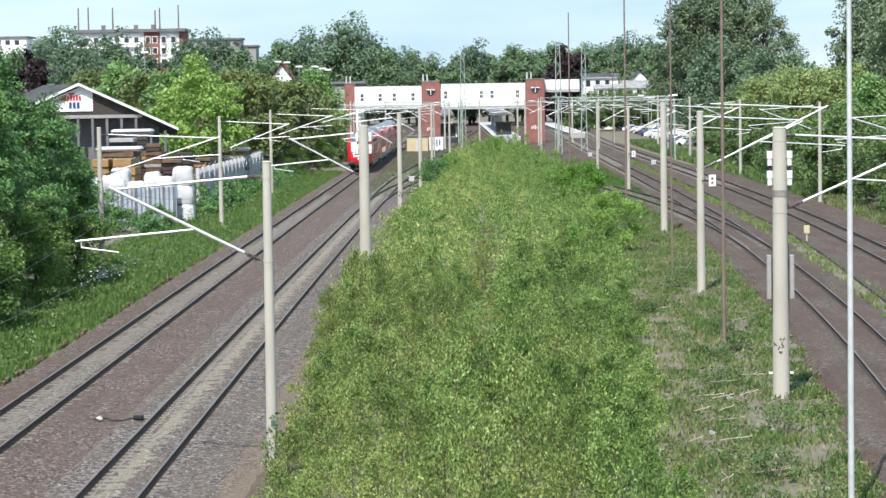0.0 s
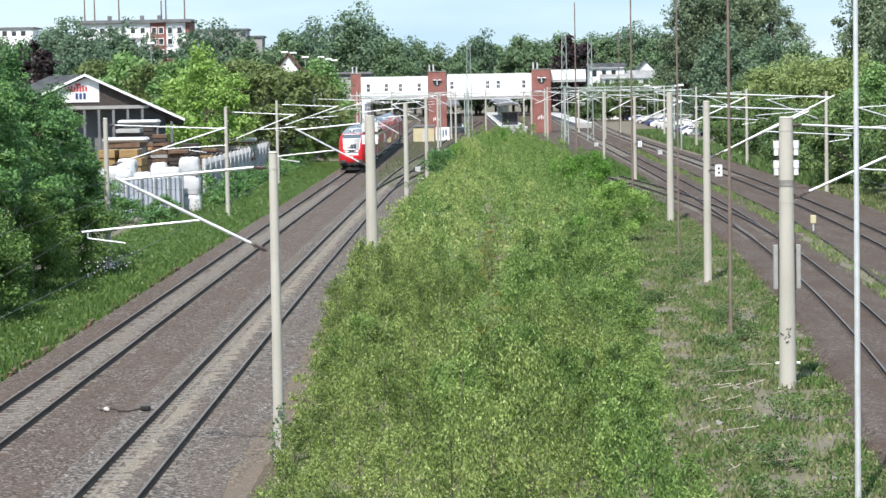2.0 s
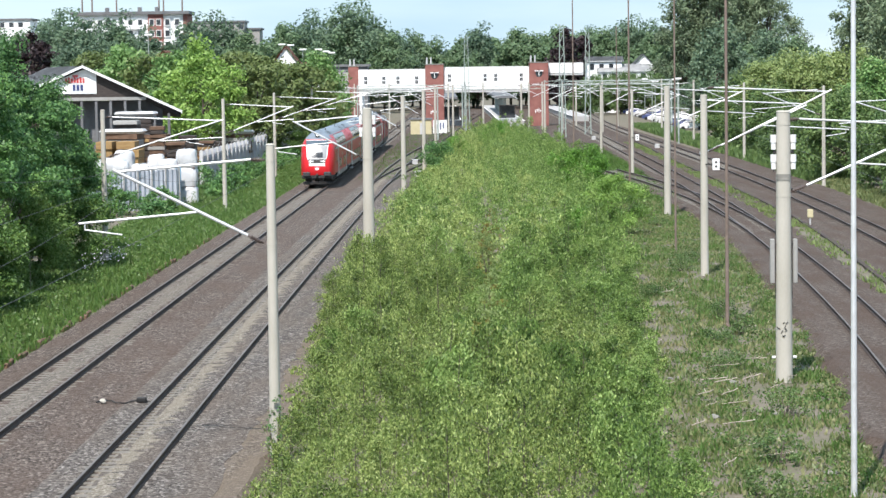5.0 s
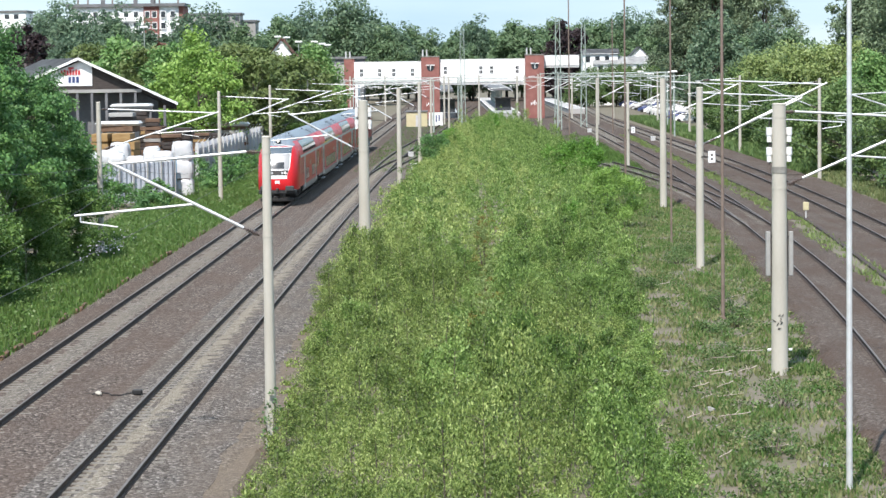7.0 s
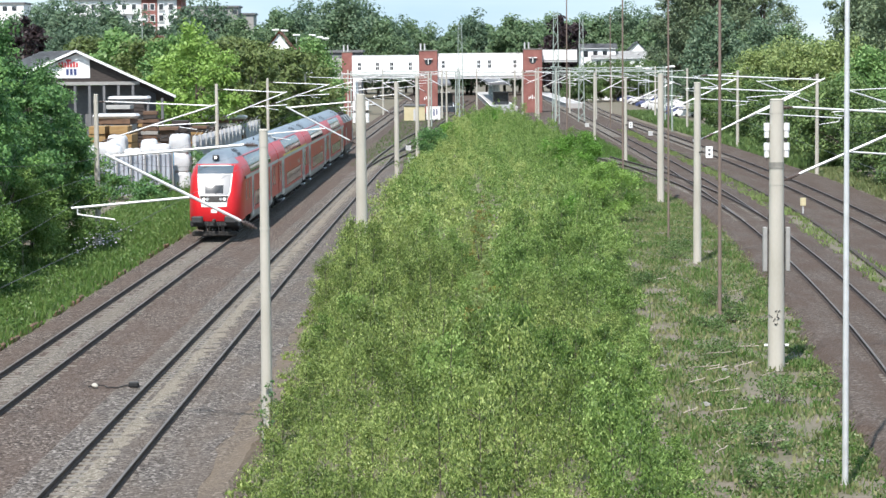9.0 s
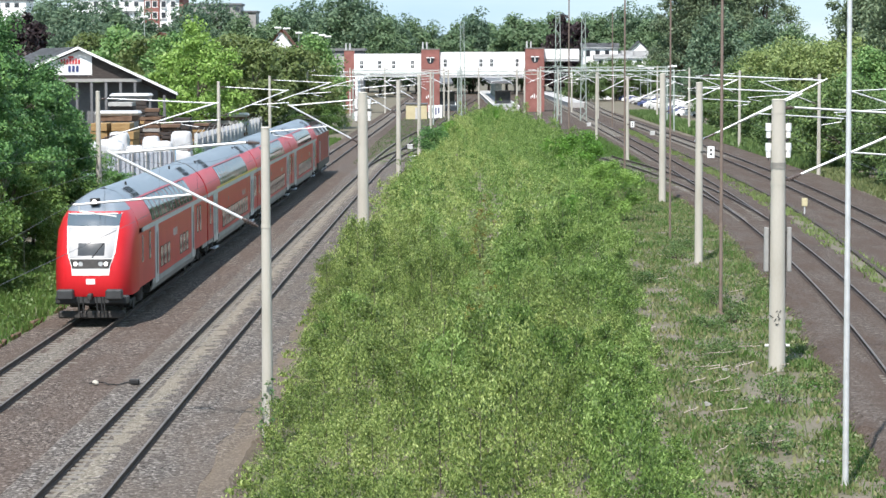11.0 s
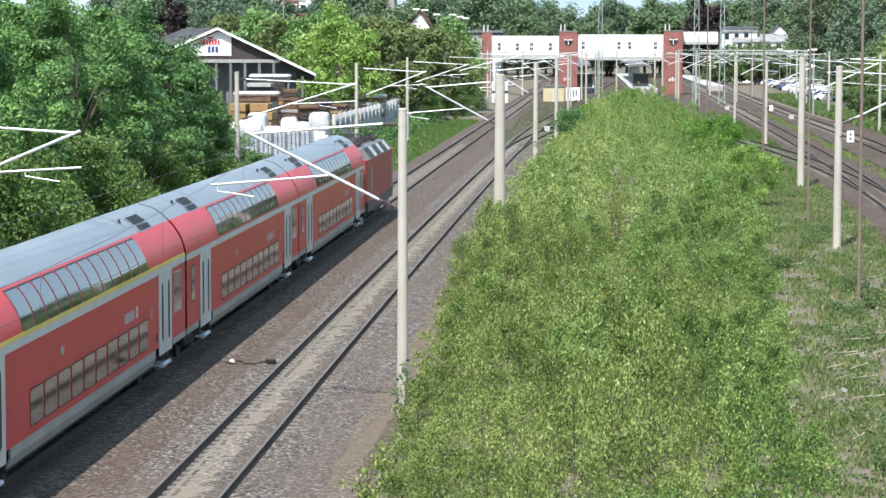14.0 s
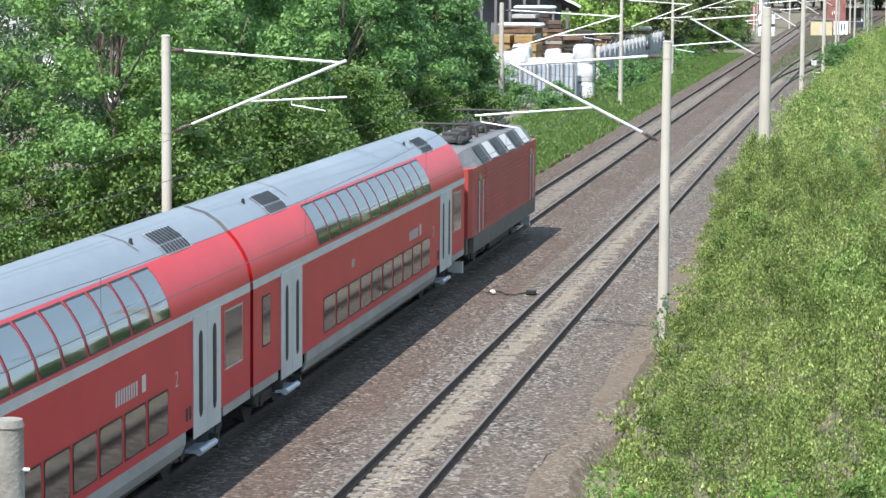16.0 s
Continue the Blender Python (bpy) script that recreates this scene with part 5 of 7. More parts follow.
# driving coach: rounded, raked nose
NOSE_Z = (0.95, 1.20, 1.55, 1.95, 2.35, 2.8, 3.25, 3.7, 4.02, 4.25, 4.45, 4.58, 4.66)
NOSE_Y = (-13.0, -13.1, -13.12, -13.08, -12.96, -12.74, -12.48, -12.2, -11.95, -11.6, -11.1, -10.5, -9.8)


def nose_front(x, z, w=None):
    w = w or max(prof_x(z), 0.3)
    yf = float(np.interp(z, NOSE_Z, NOSE_Y))
    t = min(1.0, abs(x) / w)
    return yf + 0.16 * t ** 2 + 0.75 * max(0.0, (t - 0.62) / 0.38) ** 2.4


def nose_patch(name, xs, zs, material, parent, lift=0.006, label=""):
    bm = bmesh.new()
    strip(bm, [[(x(z) if callable(x) else x, nose_front(x(z) if callable(x) else x, z) - lift, z) for x in xs] for z in zs], smooth=True)
    return part(name, bm, material, parent, label)


def driving_coach():
    v = thing("driving_coach", "red double-deck driving coach with a white raked nose", "train coach", "coaches of the train")
    h = 12.85
    ua, ub = -h + 6.2, h - 5.6
    y0 = -10.4
    side_band("lower_side", y0, h, 1.02, 3.02, M_RED, v)
    side_band("skirt", -h + 6.3, h - 4.75, 0.58, 1.02, M_SKIRT, v)
    side_band("end_skirt", h - 2.1, h, 0.84, 1.02, M_SKIRT, v)
    side_band("grey_stripe", y0 + 1.2, h, 3.02, 3.20, M_LGREY, v, lift=0.004)
    side_band("upper_side", ua, ub, 3.20, 4.215, M_RED, v)
    side_band("shoulder", y0, ua, 3.20, 4.215, M_REDTOP, v, lift=0.003)
    side_band("shoulder", ub, h, 3.20, 4.215, M_REDTOP, v, lift=0.003)
    roof_shell(-9.75, h, v)
    part("underfloor", mk(-1.25, 1.25, -6.6, h - 4.9, 0.5, 1.0), M_DARK, v)
    part("floor", mk(-1.3, 1.3, -12.2, h - 0.05, 1.0, 1.1), M_DARK, v)
    end_wall(h, 1, v)
    fr = np.linspace(-1, 1, 33)
    shell = {"nose": (M_REDTOP, 0.95, 3.95, "rounded red nose in a sunlit paint tone"), "nose_roof": (M_ROOF, 3.95, 4.66, "grey sloping front roof")}
    for name, (m, za, zb, words) in shell.items():
        bm = bmesh.new()
        zs = [za] + [z for z in NOSE_Z if za < z < zb] + [zb]
        rows = []
        for z in zs:
            w = prof_x(z)
            back = -10.35 if z < 4.2 else -9.7
            rows.append([(-w, back, z)] + [(f * w, nose_front(f * w, z), z) for f in fr] + [(w, back, z)])
        strip(bm, rows, smooth=True)
        bmesh.ops.recalc_face_normals(bm, faces=bm.faces)
        part(name, bm, m, v, words)
    xl = lambda f: (lambda z: f * float(np.interp(z, (1.62, 2.05, 2.5, 3.9), (0.66, 0.70, 0.86, 0.98))))
    grid = [xl(f) for f in np.linspace(-1, 1, 13)]
    nose_patch("white_face", grid, np.linspace(1.72, 3.9, 23), M_WHITE, v, 0.014, "white front panel")
    nose_patch("destination_glass", [xl(f) for f in np.linspace(-1, 1, 13)], np.linspace(3.46, 3.86, 7), M_GLASS, v, 0.035, "reflecting destination window")
    nose_patch("windscreen", [xl(f * 0.94) for f in np.linspace(-1, 1, 11)], np.linspace(2.34, 3.42, 12), mat("front_windscreen", (0.17, 0.18, 0.19), (0.22, 0.23, 0.24), 1, 0.36, ior=1.5), v, 0.026, "large glossy windscreen")
    # Dark patch laid on the glass in place of a reflection.
    nose_patch("windscreen_shadow_desk", [-0.48, -0.2, 0.1, 0.48], np.linspace(2.42, 2.86, 4), M_PANE, v, 0.034, "dark reflection painted as a patch on the windscreen")
    wp = bmesh.new()
    tube(wp, (0.05, nose_front(0.05, 2.36) - 0.05, 2.36), (0.42, nose_front(0.42, 2.85) - 0.05, 2.85), 0.015)
    part("wiper", wp, M_BLACK, v)
    nose_patch("lamp_band", [xl(f * 0.97) for f in np.linspace(-1, 1, 9)], np.linspace(1.97, 2.30, 5), M_DARK, v, 0.026, "dark lamp band")
    for s in (-1, 1):
        for x, r, m in ((0.55, 0.075, M_LAMPGLASS), (0.36, 0.085, M_GALV)):
            yb = nose_front(x, 2.13)
            lamp = part("headlamp", tube(bmesh.new(), (s * x, yb, 2.13), (s * x, yb - 0.05, 2.13), r, seg=14), m, v, "round front lamp")
            part("lamp_rim", tube(bmesh.new(), (s * x, yb, 2.13), (s * x, yb - 0.03, 2.13), r + 0.03, seg=14), M_BLACK, lamp)
    top = part("top_lamp_housing", mk(-0.16, 0.16, -11.95, -11.55, 4.18, 4.42, bevel=0.02), M_BLACK, v)
    part("top_lamp", tube(bmesh.new(), (0, -11.95, 4.30), (0, -11.98, 4.30), 0.08, seg=12), M_LAMPGLASS, top)
    nose_patch("front_logo_plate", [-0.16, 0.0, 0.16], (1.40, 1.6), M_WHITE, v, 0.012, "small white plate")
    part("bumper", mk(-1.3, 1.3, -12.98, -12.4, 0.66, 0.98, bevel=0.06), M_BUMPER, v, "dark grey bumper beam")
    for x in (-0.875, 0.875):
        part("buffer", mk(x - 0.3, x + 0.3, -13.5, -13.1, 0.88, 1.24, bevel=0.05), M_BUMPER, v, "square grey buffer")
    part("snow_plough", mk(-1.2, 1.2, -13.0, -12.7, 0.16, 0.42, bevel=0.05), M_DARK, v)
    part("coupling_hook", mk(-0.08, 0.08, -13.5, -13.0, 0.86, 1.08, bevel=0.03), M_DARK, v)
    for x in (-0.42, -0.26, 0.24, 0.4, 0.5):
        part("brake_hose", tube(bmesh.new(), (x, -13.25, 0.95), (x + 0.03, -13.3, 0.4), 0.03, seg=6), M_BLACK, v)
    for x in (-0.5, 0.0, 0.5):
        part("plough_plate", mk(x - 0.1, x + 0.1, -13.06, -12.98, 0.2, 0.42), M_DARK, v)
    n = 12
    w = (ub - ua) / n
    for s in (-1, 1):
        for k in range(n):
            window(ua + k * w + 0.07, ua + (k + 1) * w - 0.07, 3.30, 4.13, s, v, M_GLASS)
        door_leaf(-5.9, -4.9, s, v)
        door_leaf(6.5, 7.4, s, v)
        part("cab_window", mk(min(s * 1.39, s * 1.398), max(s * 1.39, s * 1.398), -9.6, -9.2, 1.9, 2.9), M_PANE, v)
        window(-7.6, -7.1, 1.9, 2.9, s, v, M_GLASSLOW)
        for y in (-4.2, -3.1, -2.0, 2.2, 3.3, 4.4):
            window(y, y + 0.85, 1.3, 2.05, s, v, M_GLASSLOW)
        window(8.6, 9.2, 1.75, 2.85, s, v, M_GLASSLOW)
        window(9.7, 10.3, 1.75, 2.85, s, v, M_GLASSLOW)
        bars(0.0, 1.4, 2.2, 2.5, 5, s, v, M_LGREY)
        grille(h - 3.4, s, v)
        grille(-7.2, s, v)
    for y in (-6.0, h - 5.2):
        part("roof_aerial", tube(bmesh.new(), (0.3, y, 4.6), (0.3, y, 4.74), 0.05, 0.03, seg=8), M_BLACK, v)
    bogie(-h + 3.6, v)
    bogie(h - 2.9, v)
    return v


M_LOCO = mat("dusty_faded_red_paint", (0.30, 0.036, 0.034), (0.40, 0.062, 0.052), 0.9, 0.5, bscale=7, stretch=(1, 1, 0.4), fine=0.4)
M_GRIME = mat("brown_grimy_grey", (0.085, 0.073, 0.062), (0.16, 0.14, 0.12), 1.4, 0.8, bscale=9, fine=0.4)


def locomotive():
    v = thing("electric_locomotive", "red electric locomotive with ribbed sides and roof gear", "locomotive")
    h = 7.45
    prof = [(1.45, 1.22), (1.45, 3.36), (1.02, 3.92), (0.0, 4.0)]
    bm = bmesh.new()
    ring = [(1.45, 1.22), (1.45, 3.36), (-1.45, 3.36), (-1.45, 1.22)]
    vr = strip(bm, [[(x * c, y, z) for x, z in ring] for y, c in ((-h, 0.93), (-h + 0.3, 0.99), (-h + 0.8, 1), (h - 0.8, 1), (h - 0.3, 0.99), (h, 0.93))], close=True)
    bm.faces.new(vr[0])
    bm.faces.new(vr[-1][::-1])
    bmesh.ops.recalc_face_normals(bm, faces=bm.faces)
    part("body", bm, M_LOCO, v)
    bm = bmesh.new()
    ring = [(1.44, 3.36), (1.02, 3.90), (0.0, 3.98), (-1.02, 3.90), (-1.44, 3.36)]
    vr = strip(bm, [[(x * c, y, z if c > 0.9 else z - 0.18) for x, z in ring] for y, c in ((-h + 0.2, 0.82), (-h + 1.2, 1), (h - 1.2, 1), (h - 0.2, 0.82))])
    bm.faces.new(vr[0][::-1])
    bm.faces.new(vr[-1])
    bmesh.ops.recalc_face_normals(bm, faces=bm.faces)
    part("roof", bm, M_SLATE, v, "grey locomotive roof")
    for s in (-1, 1):
        part("skirt", mk(min(s * 1.3, s * 1.455), max(s * 1.3, s * 1.455), -h + 0.5, h - 0.5, 0.72, 1.24), M_GRIME, v, "grey lower side")
        for k in range(13):
            z = 1.42 + k * 0.145
            part("side_rib", mk(min(s * 1.45, s * 1.475), max(s * 1.45, s * 1.475), -h + 2.7, h - 2.2, z, z + 0.07), M_LOCO, v)
        for y in (-h + 1.35, h - 2.05):
            part("cab_door", mk(min(s * 1.45, s * 1.462), max(s * 1.45, s * 1.462), y, y + 0.62, 1.3, 3.2), M_LOCO, v)
            part("door_glass", mk(min(s * 1.45, s * 1.468), max(s * 1.45, s * 1.468), y + 0.1, y + 0.52, 2.45, 3.1), M_PANE, v)
            for yy in (y - 0.08, y + 0.7):
                part("handrail", tube(bmesh.new(), (s * 1.5, yy, 1.3), (s * 1.5, yy, 2.9), 0.02), M_LGREY, v)
        for k in range(6):
            a = -h + 2.3 + k * 1.85
            bm = bmesh.new()
            strip(bm, [[(s * 1.43, a, 3.40), (s * 1.43, a + 1.35, 3.40)], [(s * 1.06, a, 3.88), (s * 1.06, a + 1.35, 3.88)]])
            o = part("roof_panel", bm, M_BLACK if k % 2 == 0 else M_LGREY, v, "dark vent panel" if k % 2 == 0 else "pale panel")
            o.location = (s * 0.012, 0, 0.012)
    for y, s in ((-h, -1), (h, 1)):
        part("front_window", mk(-1.0, 1.0, min(y, y + s * 0.02), max(y, y + s * 0.02), 2.35, 3.15, bevel=0.0), M_PANE, v)
        for x in (-0.875, 0.875):
            bf = tube(bmesh.new(), (x, y, 1.05), (x, y + s * 0.45, 1.05), 0.1, seg=10)
            tube(bf, (x, y + s * 0.42, 1.05), (x, y + s * 0.48, 1.05), 0.22, seg=14)
            part("buffer", bf, M_DARK, v)
        part("buffer_beam", mk(-1.3, 1.3, min(y, y - s * 0.4), max(y, y - s * 0.4), 0.7, 1.25), M_GRIME, v)
        part("rail_guard", mk(-1.2, 1.2, y - 0.1, y + 0.1, 0.15, 0.5), M_GALV, v)
    # roof gear and lowered current collectors
    for yc in (-h + 3.4, h - 3.4):
        pg = part("collector_base", mk(-0.75, 0.75, yc - 1.0, yc + 1.0, 4.02, 4.10), M_DARK, v)
        for s in (-1, 1):
            a = bmesh.new()
            tube(a, (s * 0.5, yc - 1.3, 4.2), (s * 0.75, yc + 1.2, 4.42), 0.025, seg=6)
            tube(a, (s * 0.75, yc + 1.2, 4.42), (s * 0.45, yc - 1.1, 4.58), 0.02, seg=6)
            part("collector_arm", a, M_DARK, pg)
        for d in (-0.18, 0.18):
            part("collector_shoe", tube(bmesh.new(), (-0.95, yc - 1.1 + d, 4.62), (0.95, yc - 1.1 + d, 4.62), 0.03, seg=6), M_DARK, pg)
        for s in (-1, 1):
            for d in (-0.8, 0.8):
                part("roof_insulator", tube(bmesh.new(), (s * 0.6, yc + d, 3.95), (s * 0.6, yc + d, 4.22), 0.09, 0.06, seg=8), M_INSUL, pg)
    for k in range(5):
        part("roof_box", mk(-0.4 + 0.1 * k, 0.3 + 0.06 * k, -2.2 + k * 0.95, -1.6 + k * 0.95, 3.97, 4.15 + 0.05 * (k % 3), bevel=0.03), M_DARK, v)
    for x in (-0.55, 0.55):
        part("roof_conductor", tube(bmesh.new(), (x, -4.4, 4.3), (x, 4.4, 4.3), 0.02, seg=6), M_DARK, v)
        for y in (-3, -1, 1, 3):
            part("roof_insulator", tube(bmesh.new(), (x, y, 3.95), (x, y, 4.3), 0.06, 0.04, seg=8), M_INSUL, v)
    bogie(-4.2, v)
    bogie(4.2, v)
    part("transformer", mk(-1.2, 1.2, -2.2, 2.2, 0.35, 1.2), M_DARK, v)
    return v


VEHICLES = [(driving_coach(), 13.1, 13.0)]
COACH_A = coach("red double-deck coach with a grey roof and yellow stripe", yellow=True)
COACH_B = coach("red double-deck coach with a grey roof and grey doors")
VEHICLES += [(COACH_A, 39.3, 13.0), (COACH_B, 65.5, 13.0), (copy_thing(COACH_B, pose(0, 0, 0)), 91.7, 13.0), (locomotive(), 104.8 + 8.25, 7.45)]


# ---- the station ----
def brick_tower(x0, x1, y0, z1, label, openings=True):
    t = thing("lift_tower", label, "tower", "brick lift towers", at=pose(0, 0, 0))
    part("shaft", mk(x0, x1, y0, y0 + 3.4, -0.46, z1, bevel=0.04), M_BRICK, t)
    part("parapet", mk(x0 - 0.08, x1 + 0.08, y0 - 0.08, y0 + 3.48, z1, z1 + 0.16), M_CONCRETE_OLD, t, "thin grey coping")
    for dx in (0.3, 1.0):
        part("vent_pipe", tube(bmesh.new(), (x0 + dx, y0 + 1.6, z1), (x0 + dx, y0 + 1.6, z1 + 1.3), 0.14, seg=8), M_LGREY, t)
    if openings:
        c = (x0 + x1) / 2
        part("window", tube(bmesh.new(), (c, y0 - 0.03, z1 - 1.9), (c, y0 + 0.05, z1 - 1.9), 0.62, seg=20), M_PANE, t, "round dark window")
        for s in (-0.45, 0.45):
            part("floodlight", mk(c + s - 0.3, c + s + 0.3, y0 - 0.35, y0 + 0.02, z1 - 1.5, z1 - 1.34), M_WHITE, t)
        part("lamp_arm", mk(c - 0.06, c + 0.06, y0 - 0.16, y0 - 0.04, z1 - 2.3, z1 - 1.34), M_WHITE, t)
        bm = bmesh.new()
        for k in range(5):
            box(bm, c - 0.75 + k * 0.3, c - 0.6 + k * 0.3, y0 - 0.03, y0 + 0.02, 2.1 + 0.15 * (k % 2), 2.6 + 0.15 * (k % 3))
        part("spray_paint", bm, M_WHITE, t, "white scrawl on the brick")


brick_tower(-3.35, -0.1, 440, 10.75, "slim red brick lift tower of the footbridge")
brick_tower(15.0, 18.3, 438, 10.85, "slim red brick lift tower of the footbridge")
brick_tower(-17.0, -15.2, 441, 10.6, "red brick end tower of the footbridge", openings=False)


def footbridge(x0, x1, z0, z1, wins, y=440.6, d=2.6):
    t = thing("footbridge", "white clad covered footbridge across the platforms", "footbridge", "footbridge spans")
    part("cladding", mk(x0, x1, y, y + d, z0 + 0.35, z1, bevel=0.05), M_CLAD, t)
    part("roof_sheet", mk(x0, x1, y - 0.02, y + d + 0.02, z1, z1 + 0.1), M_CLAD, t)
    part("girder", mk(x0, x1, y + 0.1, y + d - 0.1, z0, z0 + 0.35), M_LGREY, t)
    for x in wins:
        for dz in (0.0, -0.72):
            w = part("window", mk(x - 0.26, x + 0.26, y - 0.03, y + 0.02, z1 - 1.75 + dz, z1 - 1.2 + dz), M_PANE, t)
            part("window_frame", mk(x - 0.02, x + 0.02, y - 0.05, y - 0.03, z1 - 1.75 + dz, z1 - 1.2 + dz), M_WHITE, w)
    n = int((x1 - x0) / 1.2)
    for k in range(1, n):
        xx = x0 + (x1 - x0) * k / n
        part("panel_joint", mk(xx - 0.015, xx + 0.015, y - 0.012, y + 0.02, z0 + 0.4, z1 - 0.05), M_LGREY, t)


footbridge(-15.2, -3.35, 6.0, 9.95, (-13.9, -10.7, -8.2, -4.9))
footbridge(-0.1, 15.0, 5.8, 10.2, (0.9, 7.2, 9.1, 13.6))
footbridge(18.3, 24.6, 8.6, 10.7, ())


def station_building():
    t = thing("station_hall", "long low pale station building with flat roofs", "building")
    part("wall", mk(-34, -15.0, 452, 466, -0.46, 9.0), M_CLAD, t)
    part("roof", mk(-34.3, -14.8, 451.7, 466.3, 9.0, 10.1), M_SLATE, t)
    part("chimney", mk(-26, -24.8, 456, 458, 10.1, 11.6), M_BRICK, t)
    part("annex", mk(-19.5, -17.0, 446, 452, -0.46, 9.6), M_PLATFORM, t)


station_building()


def platform(x0, x1, y0, y1):
    t = thing("platform", "long paved station platform with a pale edge", "platform", "platforms", kind="structure")
    part("slab", mk(x0, x1, y0, y1, -0.46, 0.76), M_PLATFORM, t)
    for x in (x0, x1):
        part("edge", mk(x - 0.12, x + 0.12, y0, y1, 0.76, 0.80), M_WHITE, t)


platform(-2.6, 2.8, 446, 640)
platform(9.6, 13.9, 436, 640)
platform(24.2, 27.2, 470, 620)


def platform_roof(x, y0, y1, w):
    t = thing("platform_canopy", "dark platform canopy on steel columns", "canopy", "platform canopies")
    part("roof", mk(x - w, x + w, y0, y1, 4.3, 4.7), M_SLATE, t)
    for y in np.arange(y0 + 3, y1, 12):
        part("column", tube(bmesh.new(), (x, y, 0.76), (x, y, 4.3), 0.12, seg=8), M_LATTICE, t)


platform_roof(0.2, 470, 560, 2.2)
platform_roof(11.8, 480, 590, 2.0)


def shelter(x, y, label):
    t = thing("platform_shelter", label, "shelter", "platform shelters", at=pose(x, y, 0.76))
    part("back", mk(-1.4, 1.4, 0.9, 1.0, 0, 2.3), M_PANE, t)
    part("roof", mk(-1.6, 1.6, -0.3, 1.1, 2.3, 2.45), M_DARK, t)
    for x2 in (-1.4, 1.4):
        part("post", mk(x2 - 0.06, x2 + 0.06, -0.1, 0.0, 0, 2.3), M_DARK, t)


shelter(1.2, 452, "dark glazed shelter on the platform")
shelter(11.6, 462, "dark glazed shelter on the platform")


def hut():
    t = thing("relay_hut", "small yellow rendered relay hut with a flat grey roof", "hut", at=pose(-3.5, 387, 0))
    part("wall", mk(-1.85, 1.4, 0, 3, -0.46, 2.1, bevel=0.03), M_HUT, t)
    part("roof", mk(-2.0, 1.55, -0.15, 3.15, 2.1, 2.3), M_SLATE, t)
    part("door", mk(-0.4, 0.4, -0.03, 0.02, -0.4, 1.6), M_LGREY, t)
    t = thing("painted_wall", "short wall with white and black graffiti", "wall", at=pose(-1.0, 392, 0))
    part("wall", mk(-0.9, 1.3, 0, 0.3, -0.46, 1.9), M_WHITE, t)
    for k in range(4):
        part("graffiti", mk(-0.7 + 0.45 * k, -0.5 + 0.45 * k, -0.02, 0.01, 0.4 + 0.2 * (k % 2), 1.5), M_SIGNBLUE, t)


hut()


# ---- the timber yard ----
def timber_hall():
    t = thing("timber_hall", "dark timber hall with white gable and grey roof", "building")
    gy = 232.0
    ridge, e1, e2 = (-33.6, 10.5), (-36.6, 9.2), (-24.4, 6.2)
    low = 7.4
    bm = bmesh.new()
    pts = [(-39, 7.2), (-39, 8.2), (ridge[0], ridge[1] - 0.3), (-24.6, 6.1), (-24.6, 5.6), (-28, low)]
    a = [bm.verts.new((x, gy, z)) for x, z in pts]
    b = [bm.verts.new((x - 7.5, gy + 26, z)) for x, z in pts]
    bm.faces.new(a)
    bm.faces.new(b[::-1])
    for i in range(len(pts)):
        bm.faces.new((a[i], a[(i + 1) % 6], b[(i + 1) % 6], b[i]))
    bmesh.ops.recalc_face_normals(bm, faces=bm.faces)
    part("gable", bm, M_TIMBER, t, "dark boarded gable")
    for p, q in ((ridge, (-39.2, 8.1)), (ridge, e2)):
        bm = bmesh.new()
        strip(bm, [[(p[0], gy - 0.6, p[1]), (q[0], gy - 0.6, q[1])], [(p[0] - 7.7, gy + 27, p[1]), (q[0] - 7.7, gy + 27, q[1])]])
        bmesh.ops.solidify(bm, geom=list(bm.faces), thickness=0.14)
        part("roof", bm, M_SLATE, t, "grey sheet roof")
        bm = bmesh.new()
        strip(bm, [[(p[0], gy - 0.65, p[1] + 0.05), (p[0], gy - 0.65, p[1] - 0.2)], [(q[0], gy - 0.65, q[1] + 0.05), (q[0], gy - 0.65, q[1] - 0.2)]])
        part("bargeboard", bm, M_WHITE, t, "white bargeboard")
    bm = bmesh.new()
    f = [bm.verts.new((x, gy - 0.08, z)) for x, z in ((-36.3, 7.9), (-32.4, 7.9), (-32.4, 9.75), (-33.6, 10.15), (-36.3, 9.05))]
    bm.faces.new(f)
    part("white_panel", bm, M_WHITE, t, "white gable panel")
    for k in range(7):
        part("sign_bar", mk(-35.3 + k * 0.27, -35.12 + k * 0.27, gy - 0.14, gy - 0.09, 8.92, 9.35 + 0.08 * (k % 2)), M_SIGNRED, t, "red sign letters as bars")
    for k in range(3):
        part("sign_bar", mk(-34.6 + k * 0.36, -34.36 + k * 0.36, gy - 0.14, gy - 0.09, 8.2, 8.75), M_SIGNBLUE, t, "dark blue sign letters as bars")
    part("sign_mark", mk(-34.6, -34.1, gy - 0.14, gy - 0.09, 9.45, 9.65), M_SIGNRED, t)
    part("back_wall", mk(-39, -26.5, gy + 1.6, gy + 1.8, -0.46, 7.2), M_SLATE, t)
    part("eaves_beam", mk(-37, -27.8, gy - 0.3, gy, 7.25, 7.55), M_SKIRT, t)
    for x in np.arange(-36.5, -25, 1.35):
        part("post", mk(x - 0.12, x + 0.12, gy - 0.25, gy, -0.46, 7.3 if x < -28 else 6.0), M_SLATE, t)
    part("side_wall", mk(-39.2, -39, gy, gy + 3, -0.46, 8.0), M_TIMBER, t)


timber_hall()


